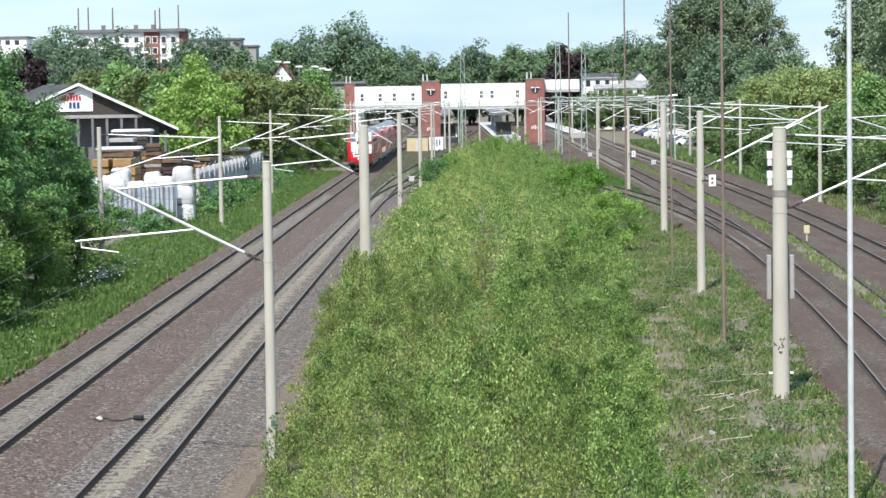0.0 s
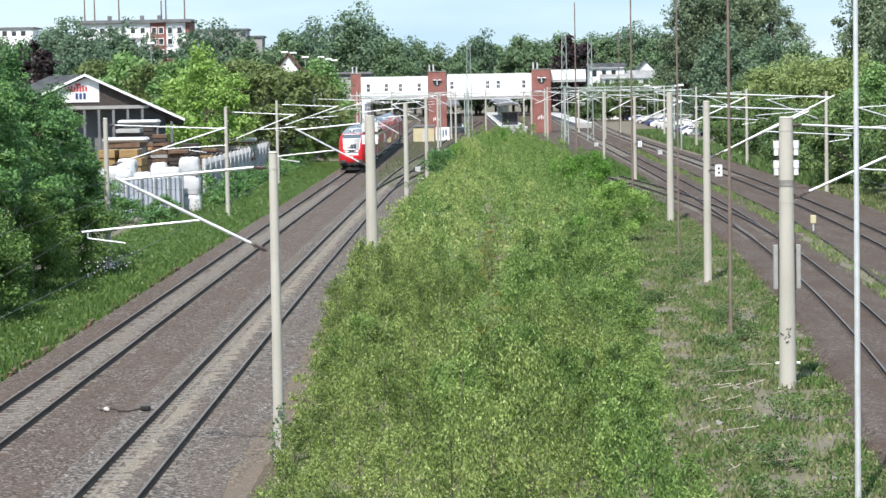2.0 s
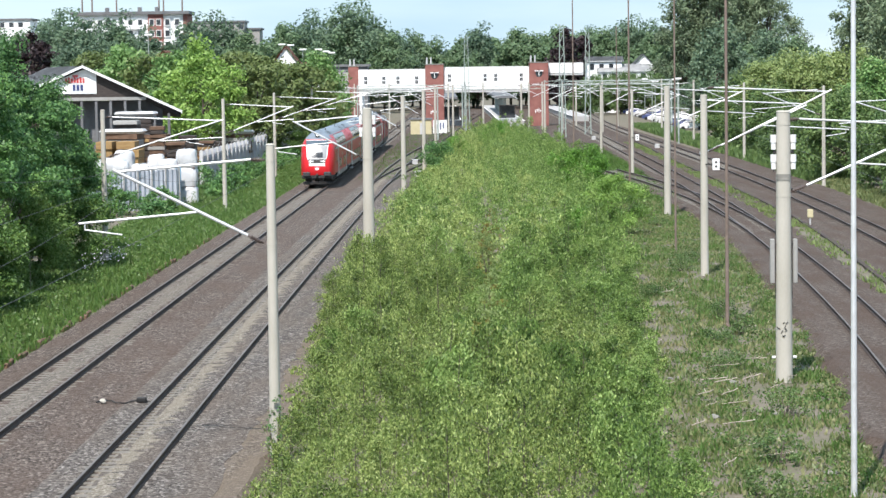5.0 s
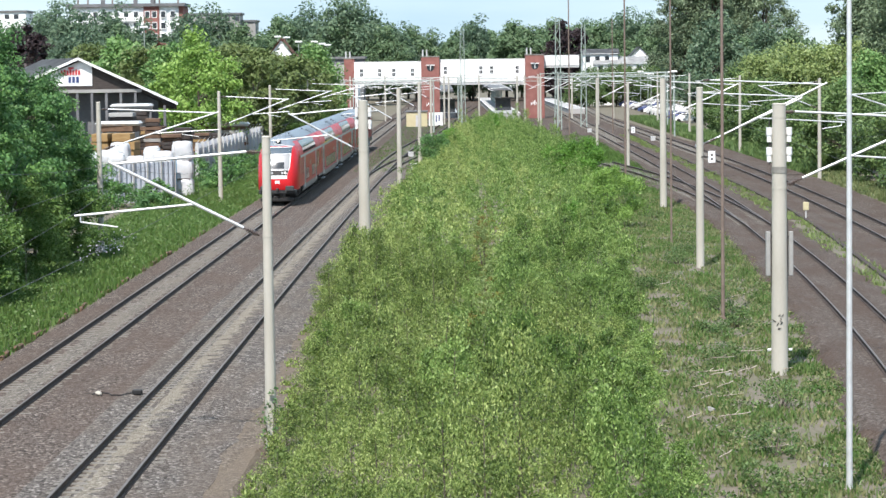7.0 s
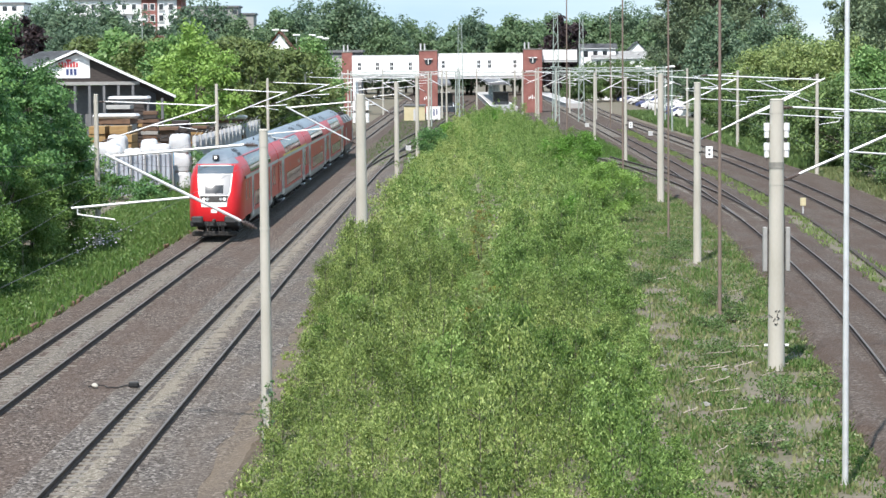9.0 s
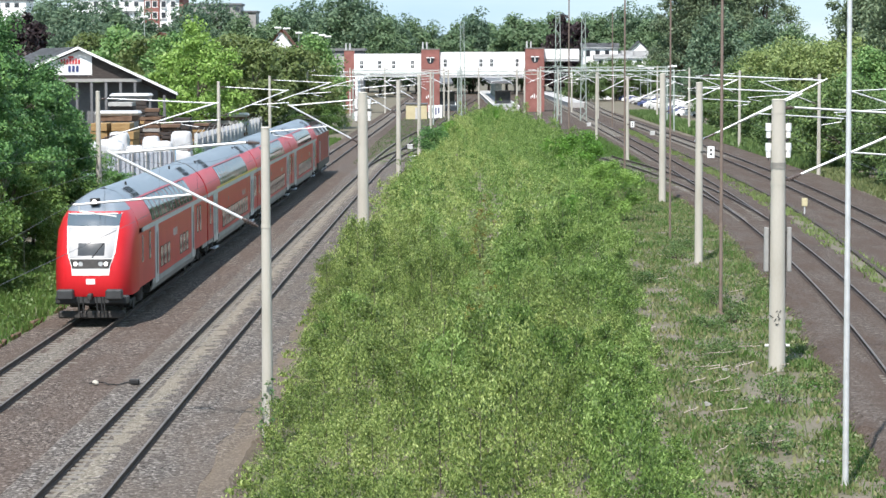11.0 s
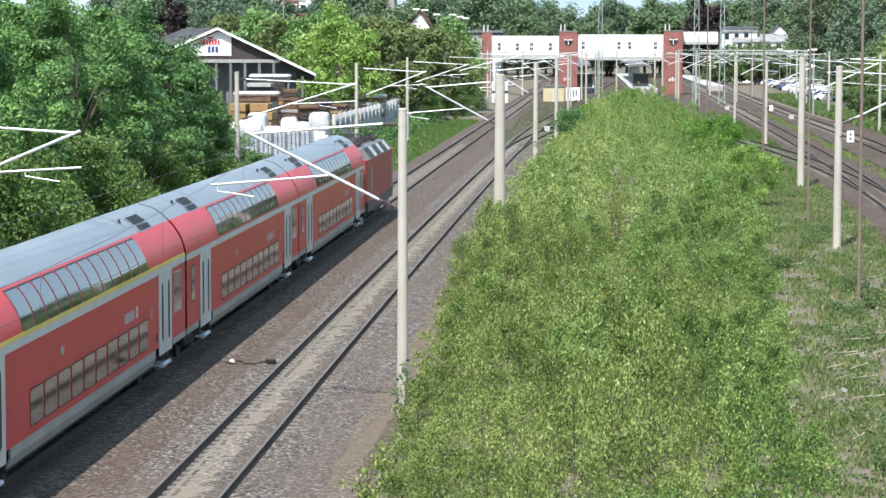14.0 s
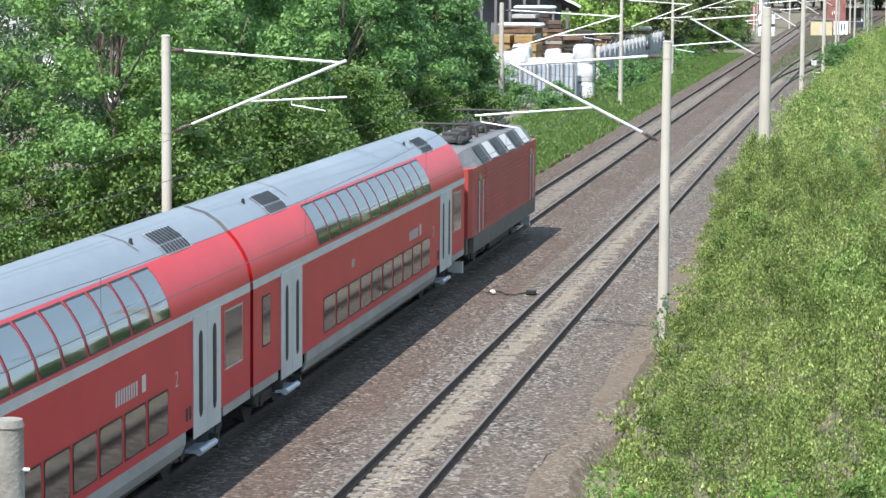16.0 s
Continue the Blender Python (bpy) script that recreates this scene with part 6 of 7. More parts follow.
def lumpy_pack(r, w, d, z0, z1):
    """A load under loose film: uneven rings with a sagging top."""
    bm = bmesh.new()
    rows, n = [], 16
    seed = r.uniform(0, 50)
    for j, u in enumerate((0.0, 0.15, 0.4, 0.65, 0.86, 0.97, 1.0)):
        k = (0.96, 1.0, 1.03, 1.0, 0.95, 0.8, 0.35)[j]
        row = []
        for i in range(n):
            a = 2 * math.pi * i / n
            c, q = math.cos(a), math.sin(a)
            f = 1 / max(abs(c), abs(q)) ** 0.8 * k * (1 + 0.16 * noise.noise(Vector((c * 1.6, q * 1.6, u * 2.2 + seed))))
            row.append((w / 2 * c * f, d / 2 + d / 2 * q * f, z0 + (z1 - z0) * u + 0.12 * u * noise.noise(Vector((c * 2, q * 2, seed)))))
        rows.append(row)
    vr = strip(bm, rows, close=True, smooth=True)
    bm.faces.new(vr[-1])
    return bm


def stack(x, y, w, d, h, layers, material, label, cat="timber stack", cap=None, seed=0):
    t = thing("timber_stack", label, cat, "stacks in the yard", at=pose(x, y, -0.46))
    r = random.Random(seed)
    film = material is M_FILM
    layers = layers if film else layers * 3
    for k in range(layers):
        z0 = h * k / layers
        m = material if film or material is M_WOOD or r.random() < 0.6 else r.choice((M_TIMBER, M_WOOD, M_BROWNWOOD, M_SKIRT))
        slack = 0.12 if film else 0.28
        if r.random() < 0.25 and not film:
            slack = 0.5
        if film:
            o = part("wrapped_load", lumpy_pack(r, w, d, z0 + 0.05, z0 + h / layers + 0.04), m, t, "loose folds of white film")
        else:
            o = part("timber_pack", mk(-w / 2 + r.uniform(-0.5, 0.8) * slack, w / 2 + r.uniform(-0.8, 0.5) * slack, r.uniform(-0.2, 0.1), d, z0 + 0.05, z0 + h / layers, bevel=0.02), m, t)
        o.matrix_basis = pose(0, 0, 0, 0, 0, r.uniform(-4, 4))
        for q in (-0.35, 0.35):
            part("batten", mk(w * q - 0.05, w * q + 0.05, -0.02, d, z0, z0 + 0.05), M_BROWNWOOD, t)
    if cap:
        part("cover", mk(-w / 2 - 0.25, w / 2 + 0.3, -0.25, d + 0.1, h, h + 0.4, bevel=0.19), cap, t, "pale cover sheet")


stack(-27.5, 215, 1.6, 3, 4.3, 2, M_WOOD, "yellow sawn timber packs in the yard", seed=1)
stack(-29.6, 215, 1.5, 3, 4.3, 2, M_WOOD, "yellow sawn timber packs in the yard", seed=4)
stack(-28.4, 218.3, 3.4, 2.4, 4.9, 3, M_BROWNWOOD, "brown boards under a white cover sheet", cap=M_FILM, seed=14)
stack(-28.3, 221.2, 2.3, 2.0, 6.0, 5, M_BROWNWOOD, "high loose pile of brown boards", seed=15)
stack(-25.9, 223.5, 1.6, 2, 5.4, 5, M_BROWNWOOD, "orange-brown timber in a rack", seed=2)
stack(-24.2, 222, 1.8, 3, 4.0, 4, M_BROWNWOOD, "brown stacked boards in a rack", seed=3)
stack(-24.4, 198, 1.4, 1.5, 2.9, 2, M_FILM, "white film-wrapped pallets behind the fence", "pallet stack", seed=5)
stack(-22.0, 196.5, 1.5, 1.5, 3.3, 3, M_FILM, "white film-wrapped pallets behind the fence", "pallet stack", seed=6)
stack(-27.0, 200, 2.2, 2, 3.3, 3, M_FILM, "white film-wrapped pallets behind the fence", "pallet stack", seed=7)
stack(-29.5, 202, 2.4, 2, 3.0, 3, M_FILM, "pale wrapped pallets in the yard", "pallet stack", seed=8)
stack(-19.8, 190, 1.5, 1.5, 4.3, 3, M_FILM, "tall wrapped pallet stack in white film", "pallet stack", seed=9)
stack(-28.3, 227, 3.2, 2.5, 6.3, 6, M_TIMBER, "racks of dark boards under the hall", cap=M_FILM, seed=10)
stack(-22.6, 262, 4.2, 2, 3.7, 3, M_BROWNWOOD, "stacked boards with a white cover", cap=M_FILM, seed=11)
stack(-21.6, 300, 2.2, 2, 4.6, 4, M_LGREY, "pale grey sheet packs above the fence", "sheet stack", seed=12)
stack(-31.6, 214, 1.6, 3, 4.0, 4, M_BROWNWOOD, "brown boards stacked in the yard", seed=13)
for k, (x, y, w, h) in enumerate(((-23.2, 199, 1.3, 3.6), (-25.8, 197, 1.3, 3.2), (-26.6, 205, 1.6, 3.8), (-28.6, 196, 1.4, 2.6), (-21.2, 201, 1.3, 3.9), (-24.8, 190, 1.2, 2.0), (-22.6, 191, 1.3, 2.7))):
    stack(x, y, w, 1.3, h, 2 + k % 2, M_FILM, "white film-wrapped pallet of goods", "pallet stack", seed=20 + k)
for k, (x, y, w, h) in enumerate(((-23.6, 240, 2.4, 3.6), (-23.4, 252, 2.6, 3.2), (-29.2, 222, 1.6, 4.2), (-22.8, 276, 2.6, 3.4), (-24.0, 229, 1.8, 4.4))):
    stack(x, y, w, 2.2, h, 4, (M_BROWNWOOD, M_TIMBER, M_WOOD)[k % 3], "stack of boards on battens in the yard", seed=40 + k)
for x, y, r, h, sd in ((-23.0, 178, 1.4, 1.9, 61), (-20.9, 182, 1.2, 1.7, 62), (-25.5, 176, 1.6, 2.2, 63), (-18.6, 205, 1.3, 1.6, 64), (-19.2, 222, 1.5, 1.9, 65), (-18.2, 246, 1.4, 1.5, 66), (-17.6, 270, 1.6, 1.8, 67), (-21.0, 210, 1.5, 2.6, 68), (-18.4, 199, 1.0, 1.2, 69), (-17.9, 213, 1.2, 1.4, 70), (-18.3, 229, 1.3, 1.7, 71), (-18.9, 238, 1.2, 1.9, 72), (-17.8, 255, 1.2, 1.3, 73), (-18.4, 263, 1.4, 1.9, 74), (-17.4, 280, 1.3, 1.6, 75), (-17.2, 290, 1.5, 2.0, 76), (-20.0, 172, 1.2, 1.1, 77)):
    bush(x, y, r, h, 1800, 0.2, L_NEAR, "low green bramble bush beside the fence", sd)
tt = thing("tarpaulin", "blue plastic sheet hanging on a pallet stack", "tarpaulin", at=pose(-20.35, 189.3, 0))
part("sheet", mk(-0.22, 0.2, -0.06, 0.0, 0.6, 2.5, bevel=0.02), M_BLUE, tt)
part("fold", mk(-0.1, 0.12, -0.12, -0.06, 0.8, 2.0, bevel=0.02), M_BLUE, tt)


def metal_fence():
    t = thing("metal_fence", "tall grey corrugated metal fence with spikes", "fence")
    pts = [(-29.0, 176), (-25.6, 181), (-20.0, 186), (-20.6, 190)]
    run2 = [(-21.9, 222), (-21.2, 240), (-20.8, 258), (-20.6, 274), (-20.2, 297), (-19.8, 320)]
    for run in (pts,):
        for (xa, ya), (xb, yb) in zip(run, run[1:]):
            L = math.hypot(xb - xa, yb - ya)
            n = max(1, int(L / 1.1))
            for k in range(n):
                u0, u1 = k / n, (k + 1) / n - 0.03 / L
                bm = bmesh.new()
                rows = []
                m = 7
                for i in range(m):
                    u = u0 + (u1 - u0) * i / (m - 1)
                    o = 0.05 * (1 if i % 2 else -1)
                    rows.append([(xa + (xb - xa) * u + o * 0.6, ya + (yb - ya) * u - o, -0.46), (xa + (xb - xa) * u + o * 0.6, ya + (yb - ya) * u - o, 2.45 + 0.08 * (i % 2))])
                strip(bm, rows)
                part("panel", bm, M_FENCE, t)
                px, py = xa + (xb - xa) * u0, ya + (yb - ya) * u0
                part("post", mk(px + 0.05, px + 0.13, py - 0.1, py - 0.02, -0.46, 2.7), M_SKIRT, t)
                part("spike", tube(bmesh.new(), (px + 0.09, py - 0.06, 2.7), (px + 0.3, py - 0.2, 2.95), 0.02, 0.008, seg=4), M_GALV, t)
    pale = bmesh.new()
    for x, w in ((-0.05, 0.04), (0.0, 0.05), (0.05, 0.04)):
        box(pale, x - w / 2, x + w / 2, -0.03 if x else -0.045, 0.02, -0.46, 2.55 + (0.14 if not x else 0.0))
    me = bpy.data.meshes.new("pale")
    pale.to_mesh(me)
    pale.free()
    me.materials.append(M_FENCE)
    for (xa, ya), (xb, yb) in zip(run2, run2[1:]):
        n = int(math.hypot(xb - xa, yb - ya) / 0.36)
        for k in range(n):
            o = new("pale", me)
            o.parent = t
            o.matrix_basis = pose(xa + (xb - xa) * k / n, ya + (yb - ya) * k / n, random.uniform(-0.04, 0.04), 0, 0, random.uniform(-8, 8))
        for k in range(max(1, round(math.hypot(xb - xa, yb - ya) / 3.6))):
            u = k / max(1, round(math.hypot(xb - xa, yb - ya) / 3.6))
            qx, qy = xa + (xb - xa) * u, ya + (yb - ya) * u
            part("post", mk(qx - 0.05, qx + 0.26, qy - 0.09, qy + 0.05, -0.46, 2.75, bevel=0.02), M_LGREY, t)
            part("spike", tube(bmesh.new(), (qx + 0.1, qy, 2.75), (qx + 0.4, qy - 0.1, 3.15), 0.03, 0.012, seg=4), M_GALV, t)
        for z in (0.3, 1.9):
            part("fence_rail", tube(bmesh.new(), (xa - 0.06, ya, z), (xb - 0.06, yb, z), 0.035, seg=4), M_GALV, t)


metal_fence()


# ---- houses in the distance ----
def apartment_block():
    t = thing("apartment_building", "white and brick-red apartment block with roof aerials", "building")
    y = 650.0
    for x0, x1, m, d in ((-96, -85.5, M_CLAD, 0.0), (-85.5, -77, M_CLAD, 0.0), (-77, -73, M_BRICK, -0.3), (-73, -67.9, M_CLAD, 0.2), (-67.9, -66.8, M_BRICK, 0.4)):
        part("wall", mk(x0, x1, y + d, y + 14, -0.46, 25.4), m, t)
    part("roof", mk(-97, -66.2, y - 1.0, y + 15, 25.4, 26.2), M_SLATE, t)
    for f in range(5):
        z = 22.6 - f * 2.9
        for x in (-94.5, -92, -89.5, -87, -84, -81.5, -79, -76, -74.2, -71.9, -69.4):
            w = part("window", mk(x - 0.55, x + 0.55, y - 0.36, y + 0.25, z, z + 1.5), M_PANE, t)
            part("window_frame", mk(x - 0.7, x + 0.7, y - 0.34, y + 0.2, z - 0.15, z + 1.65), M_WHITE, w)
        if f < 4:
            part("balcony", mk(-84.8, -78, y - 1.2, y, z - 1.0, z + 0.1), M_WHITE, t)
    for x, h in ((-94.6, 5.8), (-92, 6.0), (-85.6, 5.8), (-74.5, 5.0), (-73.3, 5.6), (-68.4, 6.2)):
        part("aerial", tube(bmesh.new(), (x, y + 4, 26.2), (x, y + 4, 26.2 + h), 0.24, 0.17, seg=6), M_RUST, t)
    for x in (-88, -79.5, -75):
        part("chimney", mk(x - 0.5, x + 0.5, y + 3, y + 4, 26.2, 27.4), M_SLATE, t)


apartment_block()


def flat_block(x0, x1, y, z, material, label, wins=True):
    t = thing("distant_block", label, "building", "distant buildings")
    part("wall", mk(x0, x1, y, y + 12, -0.46, z - 0.5), material, t)
    part("roof", mk(x0 - 0.4, x1 + 0.4, y - 0.4, y + 12.4, z - 0.5, z), M_SLATE, t)
    if wins:
        for x in np.arange(x0 + 1.5, x1 - 1, 2.6):
            part("window", mk(x, x + 1.3, y - 0.05, y + 0.02, z - 2.4, z - 1.1), M_PANE, t)


flat_block(-72, -56, 700, 24.6, M_SKIRT, "grey flat roofed block on the rise")
flat_block(-56, -52, 705, 22.6, M_SKIRT, "grey annex of the flat block", False)
flat_block(-126, -116, 700, 26.0, M_CLAD, "white flat roofed block on the rise")
flat_block(-28, -16, 520, 11.3, M_SLATE, "low grey hall behind the footbridge", False)


def house(x, y, w, d, eave, ridge, wall, roof, label, along=False, gable_win=True):
    t = thing("house", label, "house", "distant houses", at=pose(x, y, -0.46))
    part("wall", mk(-w / 2, w / 2, 0, d, 0, eave), wall, t)
    bm = bmesh.new()
    if along:
        pts = [(-w / 2 - 0.5, -0.4, eave - 0.2), (w / 2 + 0.5, -0.4, eave - 0.2), (w / 2 + 0.5, d / 2, ridge), (-w / 2 - 0.5, d / 2, ridge), (-w / 2 - 0.5, d + 0.4, eave - 0.2), (w / 2 + 0.5, d + 0.4, eave - 0.2)]
        v = [bm.verts.new(p) for p in pts]
        bm.faces.new((v[0], v[1], v[2], v[3]))
        bm.faces.new((v[3], v[2], v[5], v[4]))
        bm.faces.new((v[1], v[5], v[2]))
        bm.faces.new((v[0], v[3], v[4]))
    else:
        g = bmesh.new()
        g.faces.new([g.verts.new(p) for p in ((-w / 2, -0.01, eave), (w / 2, -0.01, eave), (0, -0.01, ridge - 0.3))])
        part("gable", g, wall, t)
        v = [bm.verts.new(p) for p in ((-w / 2 - 0.5, -0.5, eave - 0.3), (0, -0.5, ridge), (w / 2 + 0.5, -0.5, eave - 0.3), (-w / 2 - 0.5, d, eave - 0.3), (0, d, ridge), (w / 2 + 0.5, d, eave - 0.3))]
        bm.faces.new((v[0], v[1], v[4], v[3]))
        bm.faces.new((v[1], v[2], v[5], v[4]))
    bmesh.ops.solidify(bm, geom=list(bm.faces), thickness=0.25)
    part("roof", bm, roof, t)
    for k in range(int(w / 2.2)):
        xx = -w / 2 + 1.1 + k * 2.2
        for z in (eave - 2.0, eave - 4.8):
            if z > 0:
                part("window", mk(xx - 0.5, xx + 0.5, -0.06, 0.02, z, z + 1.4), M_PANE, t)


house(37.0, 575, 8.0, 9, 11.9, 13.0, M_CLAD, M_SLATE, "white house with a grey roof beyond the car park", along=True)
house(41.8, 573, 12.0, 8, 9.6, 11.2, M_CLAD, M_LGREY, "long pale house with a row of windows", along=True)
house(46.3, 578, 5.5, 9, 10.5, 13.4, M_CLAD, M_SLATE, "white gabled house beyond the car park")
house(-40.5, 360, 4.6, 8, 11.2, 13.6, M_BRICK, M_TILE, "brick house with a white dormer")
house(-24.2, 380, 5.0, 9, 10.6, 14.2, M_CLAD, M_TILE, "house with a white glazed gable")
house(-52, 150, 16.0, 10, 5.0, 7.5, M_CLAD, M_LGREY, "pale low building behind the bank trees", along=True)
house(54, 470, 9.0, 9, 6.0, 9.0, M_CLAD, M_TILE, "white house behind the trees")


def street_lamp(x, y, h, label="grey street lamp with a flat head"):
    t = thing("street_lamp", label, "street lamp", "street lamps", at=pose(x, y, -0.46))
    part("pole", tube(bmesh.new(), (0, 0, 0), (0, 0, h), 0.09, 0.06, seg=6), M_LATTICE, t)
    part("lamp_head", mk(-0.6, 0.6, -0.25, 0.25, h, h + 0.3, bevel=0.08), M_WHITE, t)


for x, y, h in ((-45.0, 380, 16.0), (-25.8, 420, 14.6), (-27.6, 425, 14.8), (-21.6, 430, 13.9), (-20.6, 436, 13.6), (-19.8, 440, 13.4), (-23.5, 415, 13.8), (52.5, 300, 8.6), (46, 372, 8.0), (50, 400, 7.8), (36.5, 390, 8.2), (38.5, 415, 8.0), (37.2, 440, 7.6), (39.0, 468, 7.6), (40.2, 500, 7.8)):
    street_lamp(x, y, h)


# ---- cars on the station car park ----
def car(x, y, turn, paint, label):
    t = thing("parked_car", label, "car", "parked cars", at=pose(x, y, -0.46, 0, 0, turn))
    bm = bmesh.new()
    prof = [(-2.1, 0.3), (-2.1, 0.75), (-1.9, 0.92), (-1.1, 1.0), (-0.5, 1.42), (0.9, 1.45), (1.6, 1.0), (2.1, 0.85), (2.15, 0.3)]
    vr = strip(bm, [[(s * (0.86 if z < 1.05 else 0.68), yy, z) for yy, z in prof] for s in (-1, -0.98, 0.98, 1)])
    bm.faces.new(vr[0][::-1])
    bm.faces.new(vr[-1])
    bmesh.ops.recalc_face_normals(bm, faces=bm.faces)
    part("body", bm, paint, t)
    bm = bmesh.new()
    strip(bm, [[(-0.66, -1.06, 1.03), (0.66, -1.06, 1.03)], [(-0.62, -0.53, 1.41), (0.62, -0.53, 1.41)]])
    o = part("windscreen", bm, M_PANE, t)
    o.location = (0, -0.02, 0.015)
    for s in (-1, 1):
        part("side_window", mk(min(s * 0.70, s * 0.79), max(s * 0.70, s * 0.79), -0.7, 1.0, 1.02, 1.34), M_PANE, t)
        for yy in (-1.35, 1.35):
            part("wheel", tube(bmesh.new(), (s * 0.72, yy, 0.31), (s * 0.9, yy, 0.31), 0.31, seg=12), M_BLACK, t)


PAINTS = [(M_WHITE, "white"), (M_LGREY, "silver"), (M_WHITE, "white"), (M_WHITE, "white"), (M_LGREY, "light grey"), (M_DARK, "black"), (M_SIGNBLUE, "dark blue"), (M_WHITE, "white")]
rc = random.Random(8)
for i in range(40):
    y = 400 + i * 5.2
    p, w = PAINTS[rc.randrange(len(PAINTS))]
    car(40.0 + 0.012 * (y - 400) + rc.uniform(-0.3, 0.3) + (0 if i % 2 else 5.2), y, 82 + rc.uniform(-4, 4), p, f"{w} car parked beside the station fence")

# ---- small trackside things ----
def track_debris():
    t = thing("cable_remnant", "loose black cable with a pale stone on the ballast", "cable", at=pose(-9.7, 73.2, -0.16))
    bm = bmesh.new()
    pts = [(-0.75 + 0.15 * k, 0.35 * math.sin(k * 0.9), 0.02 + 0.02 * (k % 2)) for k in range(11)]
    for p, q in zip(pts, pts[1:]):
        tube(bm, p, q, 0.02, seg=5)
    part("cable", bm, M_BLACK, t)
    st = bmesh.new()
    bmesh.ops.create_icosphere(st, subdivisions=2, radius=0.13)
    for vv in st.verts:
        vv.co *= 0.8 + 0.35 * noise.noise(vv.co * 9)
        vv.co.z = vv.co.z * 0.7 + 0.06
        vv.co.x -= 0.55
    part("stone", st, M_CONCRETE, t)
    part("bracket", mk(0.45, 0.75, -0.08, 0.1, 0.0, 0.16, bevel=0.03), M_BLACK, t)


track_debris()


def dwarf_signal(x, y):
    t = thing("dwarf_signal", "small yellow dwarf signal on a short post", "signal", at=pose(x, y, -0.3))
    part("post", tube(bmesh.new(), (0, 0, 0), (0, 0, 0.7), 0.05, seg=8), M_LGREY, t)
    part("head", mk(-0.17, 0.17, -0.1, 0.1, 0.7, 1.2, bevel=0.03), M_HUT, t)
    part("base", mk(-0.35, 0.35, -0.25, 0.25, 0.0, 0.12), M_RUST, t)


dwarf_signal(22.0, 150)


def plate_sign(x, y, z):
    t = thing("mast_sign", "white plate sign with dark marks on a mast", "sign", at=pose(x, y, z))
    part("plate", mk(-0.17, 0.17, -0.02, 0.02, -0.28, 0.28, bevel=0.01), M_WHITE, t)
    for k in (-1, 1):
        part("mark", mk(-0.05, 0.05, -0.03, -0.02, k * 0.1 - 0.05, k * 0.1 + 0.05), M_DARK, t)
    part("arm", mk(-0.5, -0.1, 0.0, 0.03, -0.03, 0.03), M_DARK, t)


plate_sign(12.95, 119, 4.9)
for x, y, z in ((17.75, 229.8, 3.2),):
    plate_sign(x, y, z)


def junction_box(x, y, label, s=1.0):
    t = thing("trackside_cabinet", label, "cabinet", "trackside boxes", at=pose(x, y, -0.46))
    part("body", mk(-0.35 * s, 0.35 * s, -0.2, 0.2, 0.1, 0.9 * s, bevel=0.03), M_LGREY, t)
    part("lid", mk(-0.38 * s, 0.38 * s, -0.23, 0.23, 0.9 * s, 0.96 * s), M_WHITE, t)
    part("foot", mk(-0.3 * s, 0.3 * s, -0.15, 0.15, 0.0, 0.1), M_DARK, t)


for x, y in ((-3.2, 262), (-2.6, 232), (20.6, 345), (26, 305)):
    junction_box(x, y, "small pale trackside cabinet", 0.8)


def stick(x, y, L, turn, r=0.02):
    t = thing("dead_branch", "bleached dead branch lying in the weeds", "branch", "dead branches", at=pose(x, y, -0.28, 0, 0, turn))
    bm = bmesh.new()
    pts = [(-L / 2, 0, 0), (-L / 6, 0.01, 0.04), (L / 5, 0.0, 0.06), (L / 2, 0.03, 0.1)]
    for a, b in zip(pts, pts[1:]):
        tube(bm, a, b, r, r * 0.8, seg=5)
    part("limb", bm, M_DEADWOOD, t)
    part("twig", tube(bmesh.new(), (0, 0, 0.05), (L * 0.2, 0.25, 0.15), r * 0.6, r * 0.3, seg=4), M_DEADWOOD, t)


rs = random.Random(3)
for i in range(22):
    y = rs.choice((rs.uniform(62, 74), rs.uniform(74, 84), rs.uniform(58, 110)))
    x = rs.uniform(thicket_edge(y)[1] + 0.3, line_r1(y) - 3.6)
    stick(x, y, rs.uniform(0.4, 1.0), rs.uniform(-50, 60), rs.uniform(0.01, 0.02))


def stone_block(x, y, s, turn):
    t = thing("concrete_lump", "broken lump of pale concrete among weeds", "rubble", "rubble", at=pose(x, y, -0.4, 0, 0, turn))
    bm = bmesh.new()
    bmesh.ops.create_icosphere(bm, subdivisions=2, radius=s)
    for vv in bm.verts:
        vv.co *= 0.75 + 0.5 * noise.noise(vv.co * 4 / s * 0.3 + Vector((x, y, 0)))
        vv.co.z = abs(vv.co.z) * 0.5
    part("lump", bm, M_CONCRETE_OLD, t)


for i in range(7):
    y = rs.uniform(60, 84)
    stone_block(rs.uniform(6.2, 9.5), y, rs.uniform(0.08, 0.22), rs.uniform(0, 360))
for x, y in ((-15.3, 100), (-15.1, 112), (-10.6, 118), (-15.6, 84)):
    stone_block(x, y, 0.16, 30)


def bank_edging():
    """A broken row of dark edging stones between ballast and grass."""
    t = thing("edging_stones", "broken row of dark edging stones beside the ballast", "edging", kind="structure")
    q = random.Random(12)
    y = 78.0
    while y < 150:
        L = q.uniform(0.5, 1.1)
        if q.random() < 0.5:
            o = part("edging_stone", mk(-0.07, 0.07, -L / 2, L / 2, -0.1, 0.10, bevel=0.03), M_BROWNWOOD, t)
            o.matrix_basis = pose(line_left(y) - 2.62 + q.uniform(-0.08, 0.08), y, -0.37 + q.uniform(-0.06, 0.04), 0, q.uniform(-8, 8), q.uniform(-6, 6))
        y += L + q.uniform(0.03, 0.5)


bank_edging()


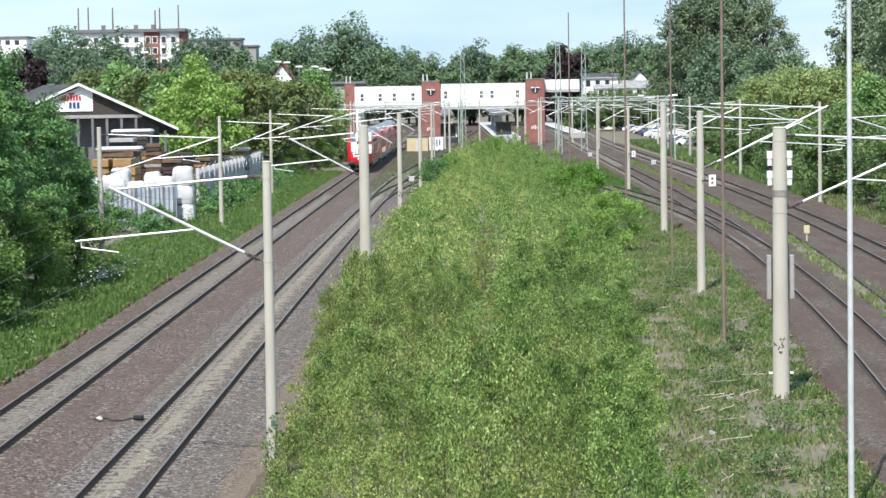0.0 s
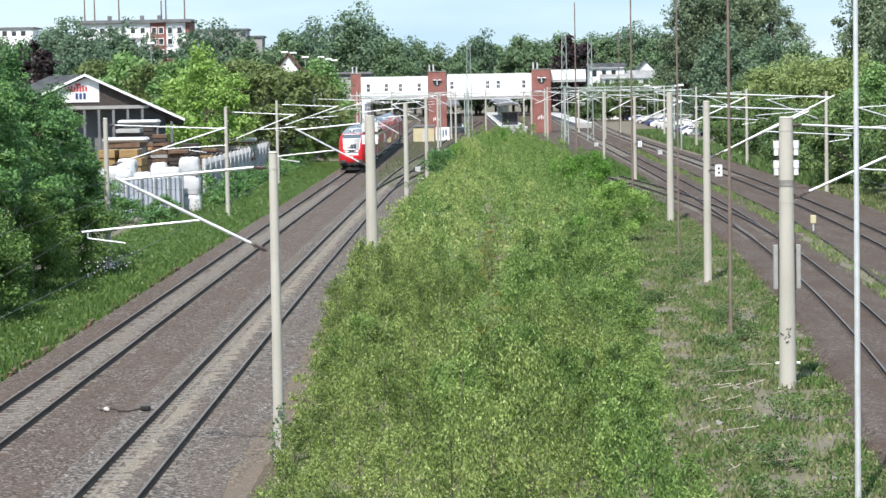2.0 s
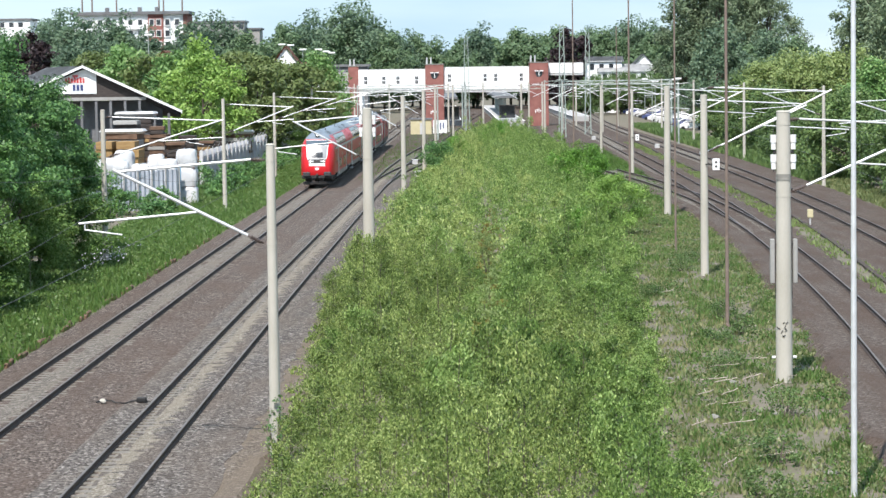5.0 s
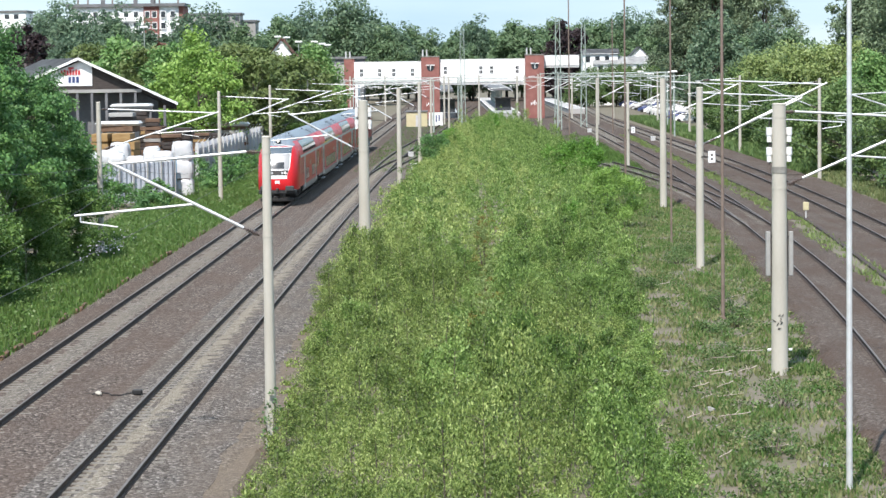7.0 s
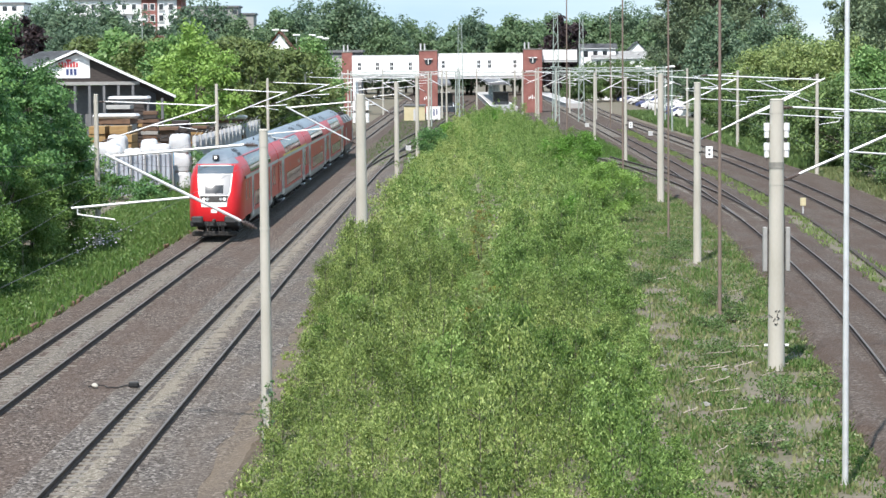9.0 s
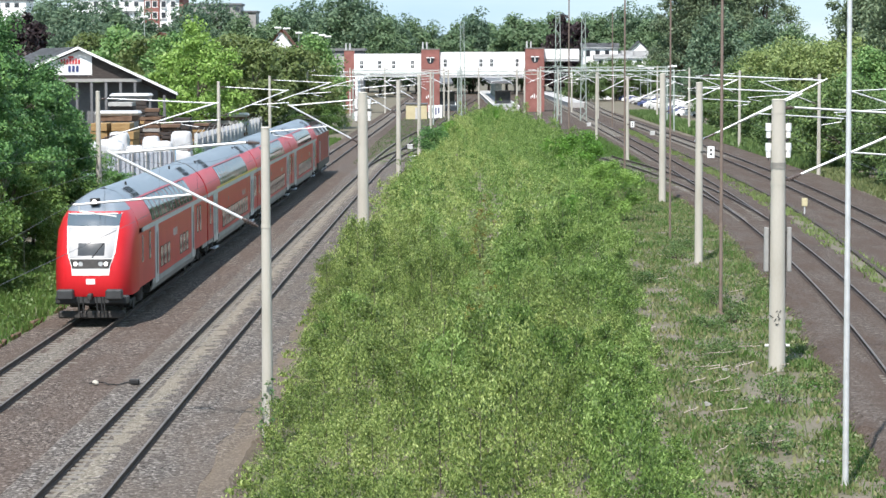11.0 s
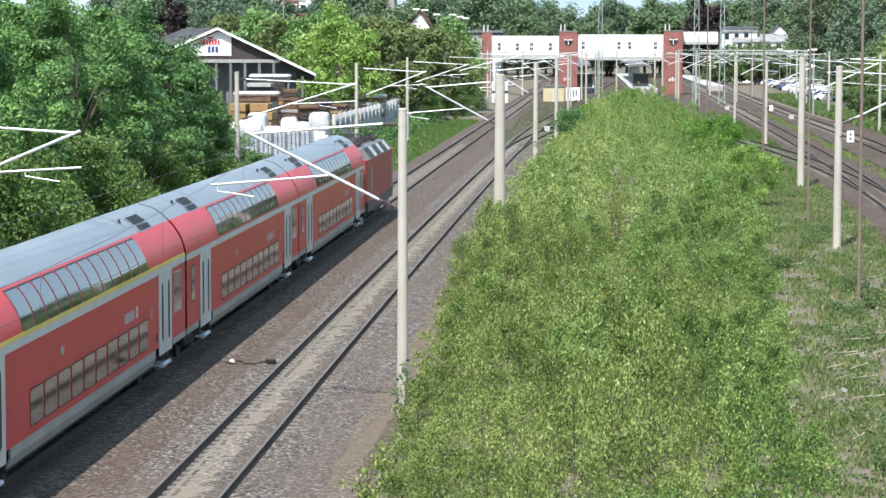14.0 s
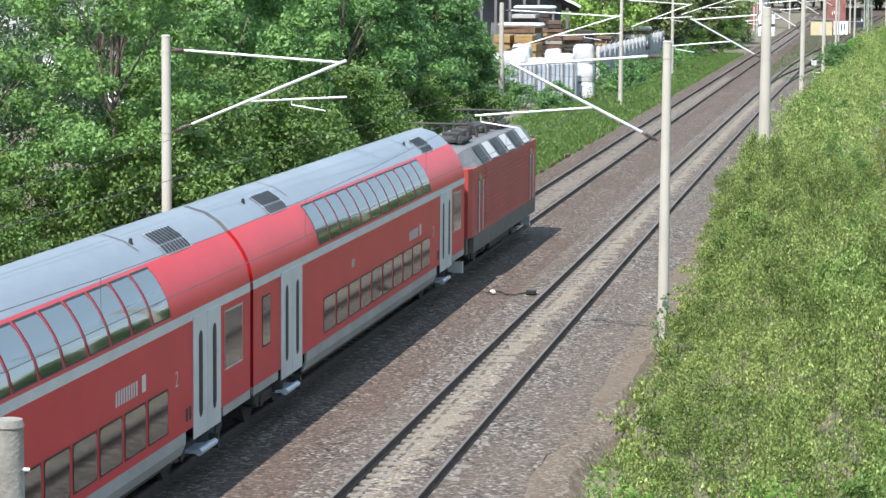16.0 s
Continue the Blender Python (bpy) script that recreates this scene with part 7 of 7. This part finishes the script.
M_TWIG = mat("grey_dead_twigs", (0.19, 0.17, 0.15), (0.32, 0.29, 0.26), 4, 0.9)


def dead_shrub(x, y, h):
    t = thing("bare_shrub", "leafless grey-brown shrub on the bank", "shrub", at=pose(x, y, -0.46))
    g = random.Random(4)
    for k in range(26):
        bm = bmesh.new()
        a = g.uniform(0, 6.28)
        r = g.uniform(0.05, 0.3) * h
        hh = h * g.uniform(0.6, 1.0)
        m = Vector((r * 0.4 * math.cos(a), r * 0.4 * math.sin(a), hh * 0.5))
        e = Vector((r * math.cos(a), r * math.sin(a), hh))
        tube(bm, (0, 0, 0), m, 0.03, 0.02, seg=4, caps=False)
        tube(bm, m, e, 0.02, 0.006, seg=4, caps=False)
        for j in range(4):
            f = m.lerp(e, 0.2 + 0.2 * j)
            tube(bm, f, f + Vector((g.uniform(-0.4, 0.4), g.uniform(-0.4, 0.4), g.uniform(0.2, 0.7))), 0.01, 0.003, seg=3, caps=False)
        part("stem", bm, M_TWIG, t)


dead_shrub(-21.2, 114, 6.3)
g5 = np.random.default_rng(50)
fp = np.stack([g5.normal(-17.4, 0.5, 140), g5.normal(128, 4.0, 140), g5.uniform(0.2, 1.1, 140) - 0.3], 1)
stuff("bank_blossom", quads_mesh("bank_blossom", leaves(g5, fp, 0.095, up=0.3, aspect=0.9)), L_FLOWER, "pale lilac blossom heads in the bank grass", "flowers")


def feeder_insulator():
    t = thing("line_weight", "round grey weight on the overhead wire", "weight", at=pose(-20.0, 118.0, 0.9))
    part("disc", tube(bmesh.new(), (0, -0.06, 0), (0, 0.06, 0), 0.13, seg=16), M_LGREY, t)
    part("wire", tube(bmesh.new(), (0, 0, 0), (1.8, 14.0, 3.4), 0.012, seg=4), M_WIRE, t)


feeder_insulator()


def motions():
    for veh, back, half in VEHICLES:
        rows = []
        for k in range(0, 33):
            t = k * 0.5
            f = train_front(t)
            a, b = f + back - half * 0.7, f + back + half * 0.7
            xa, xb = line_left(a), line_left(b)
            rows.append((t, pose((xa + xb) / 2, f + back, 0, 0, 0, -math.degrees(math.atan2(xb - xa, b - a)))))
        walk(veh, rows)


motions()
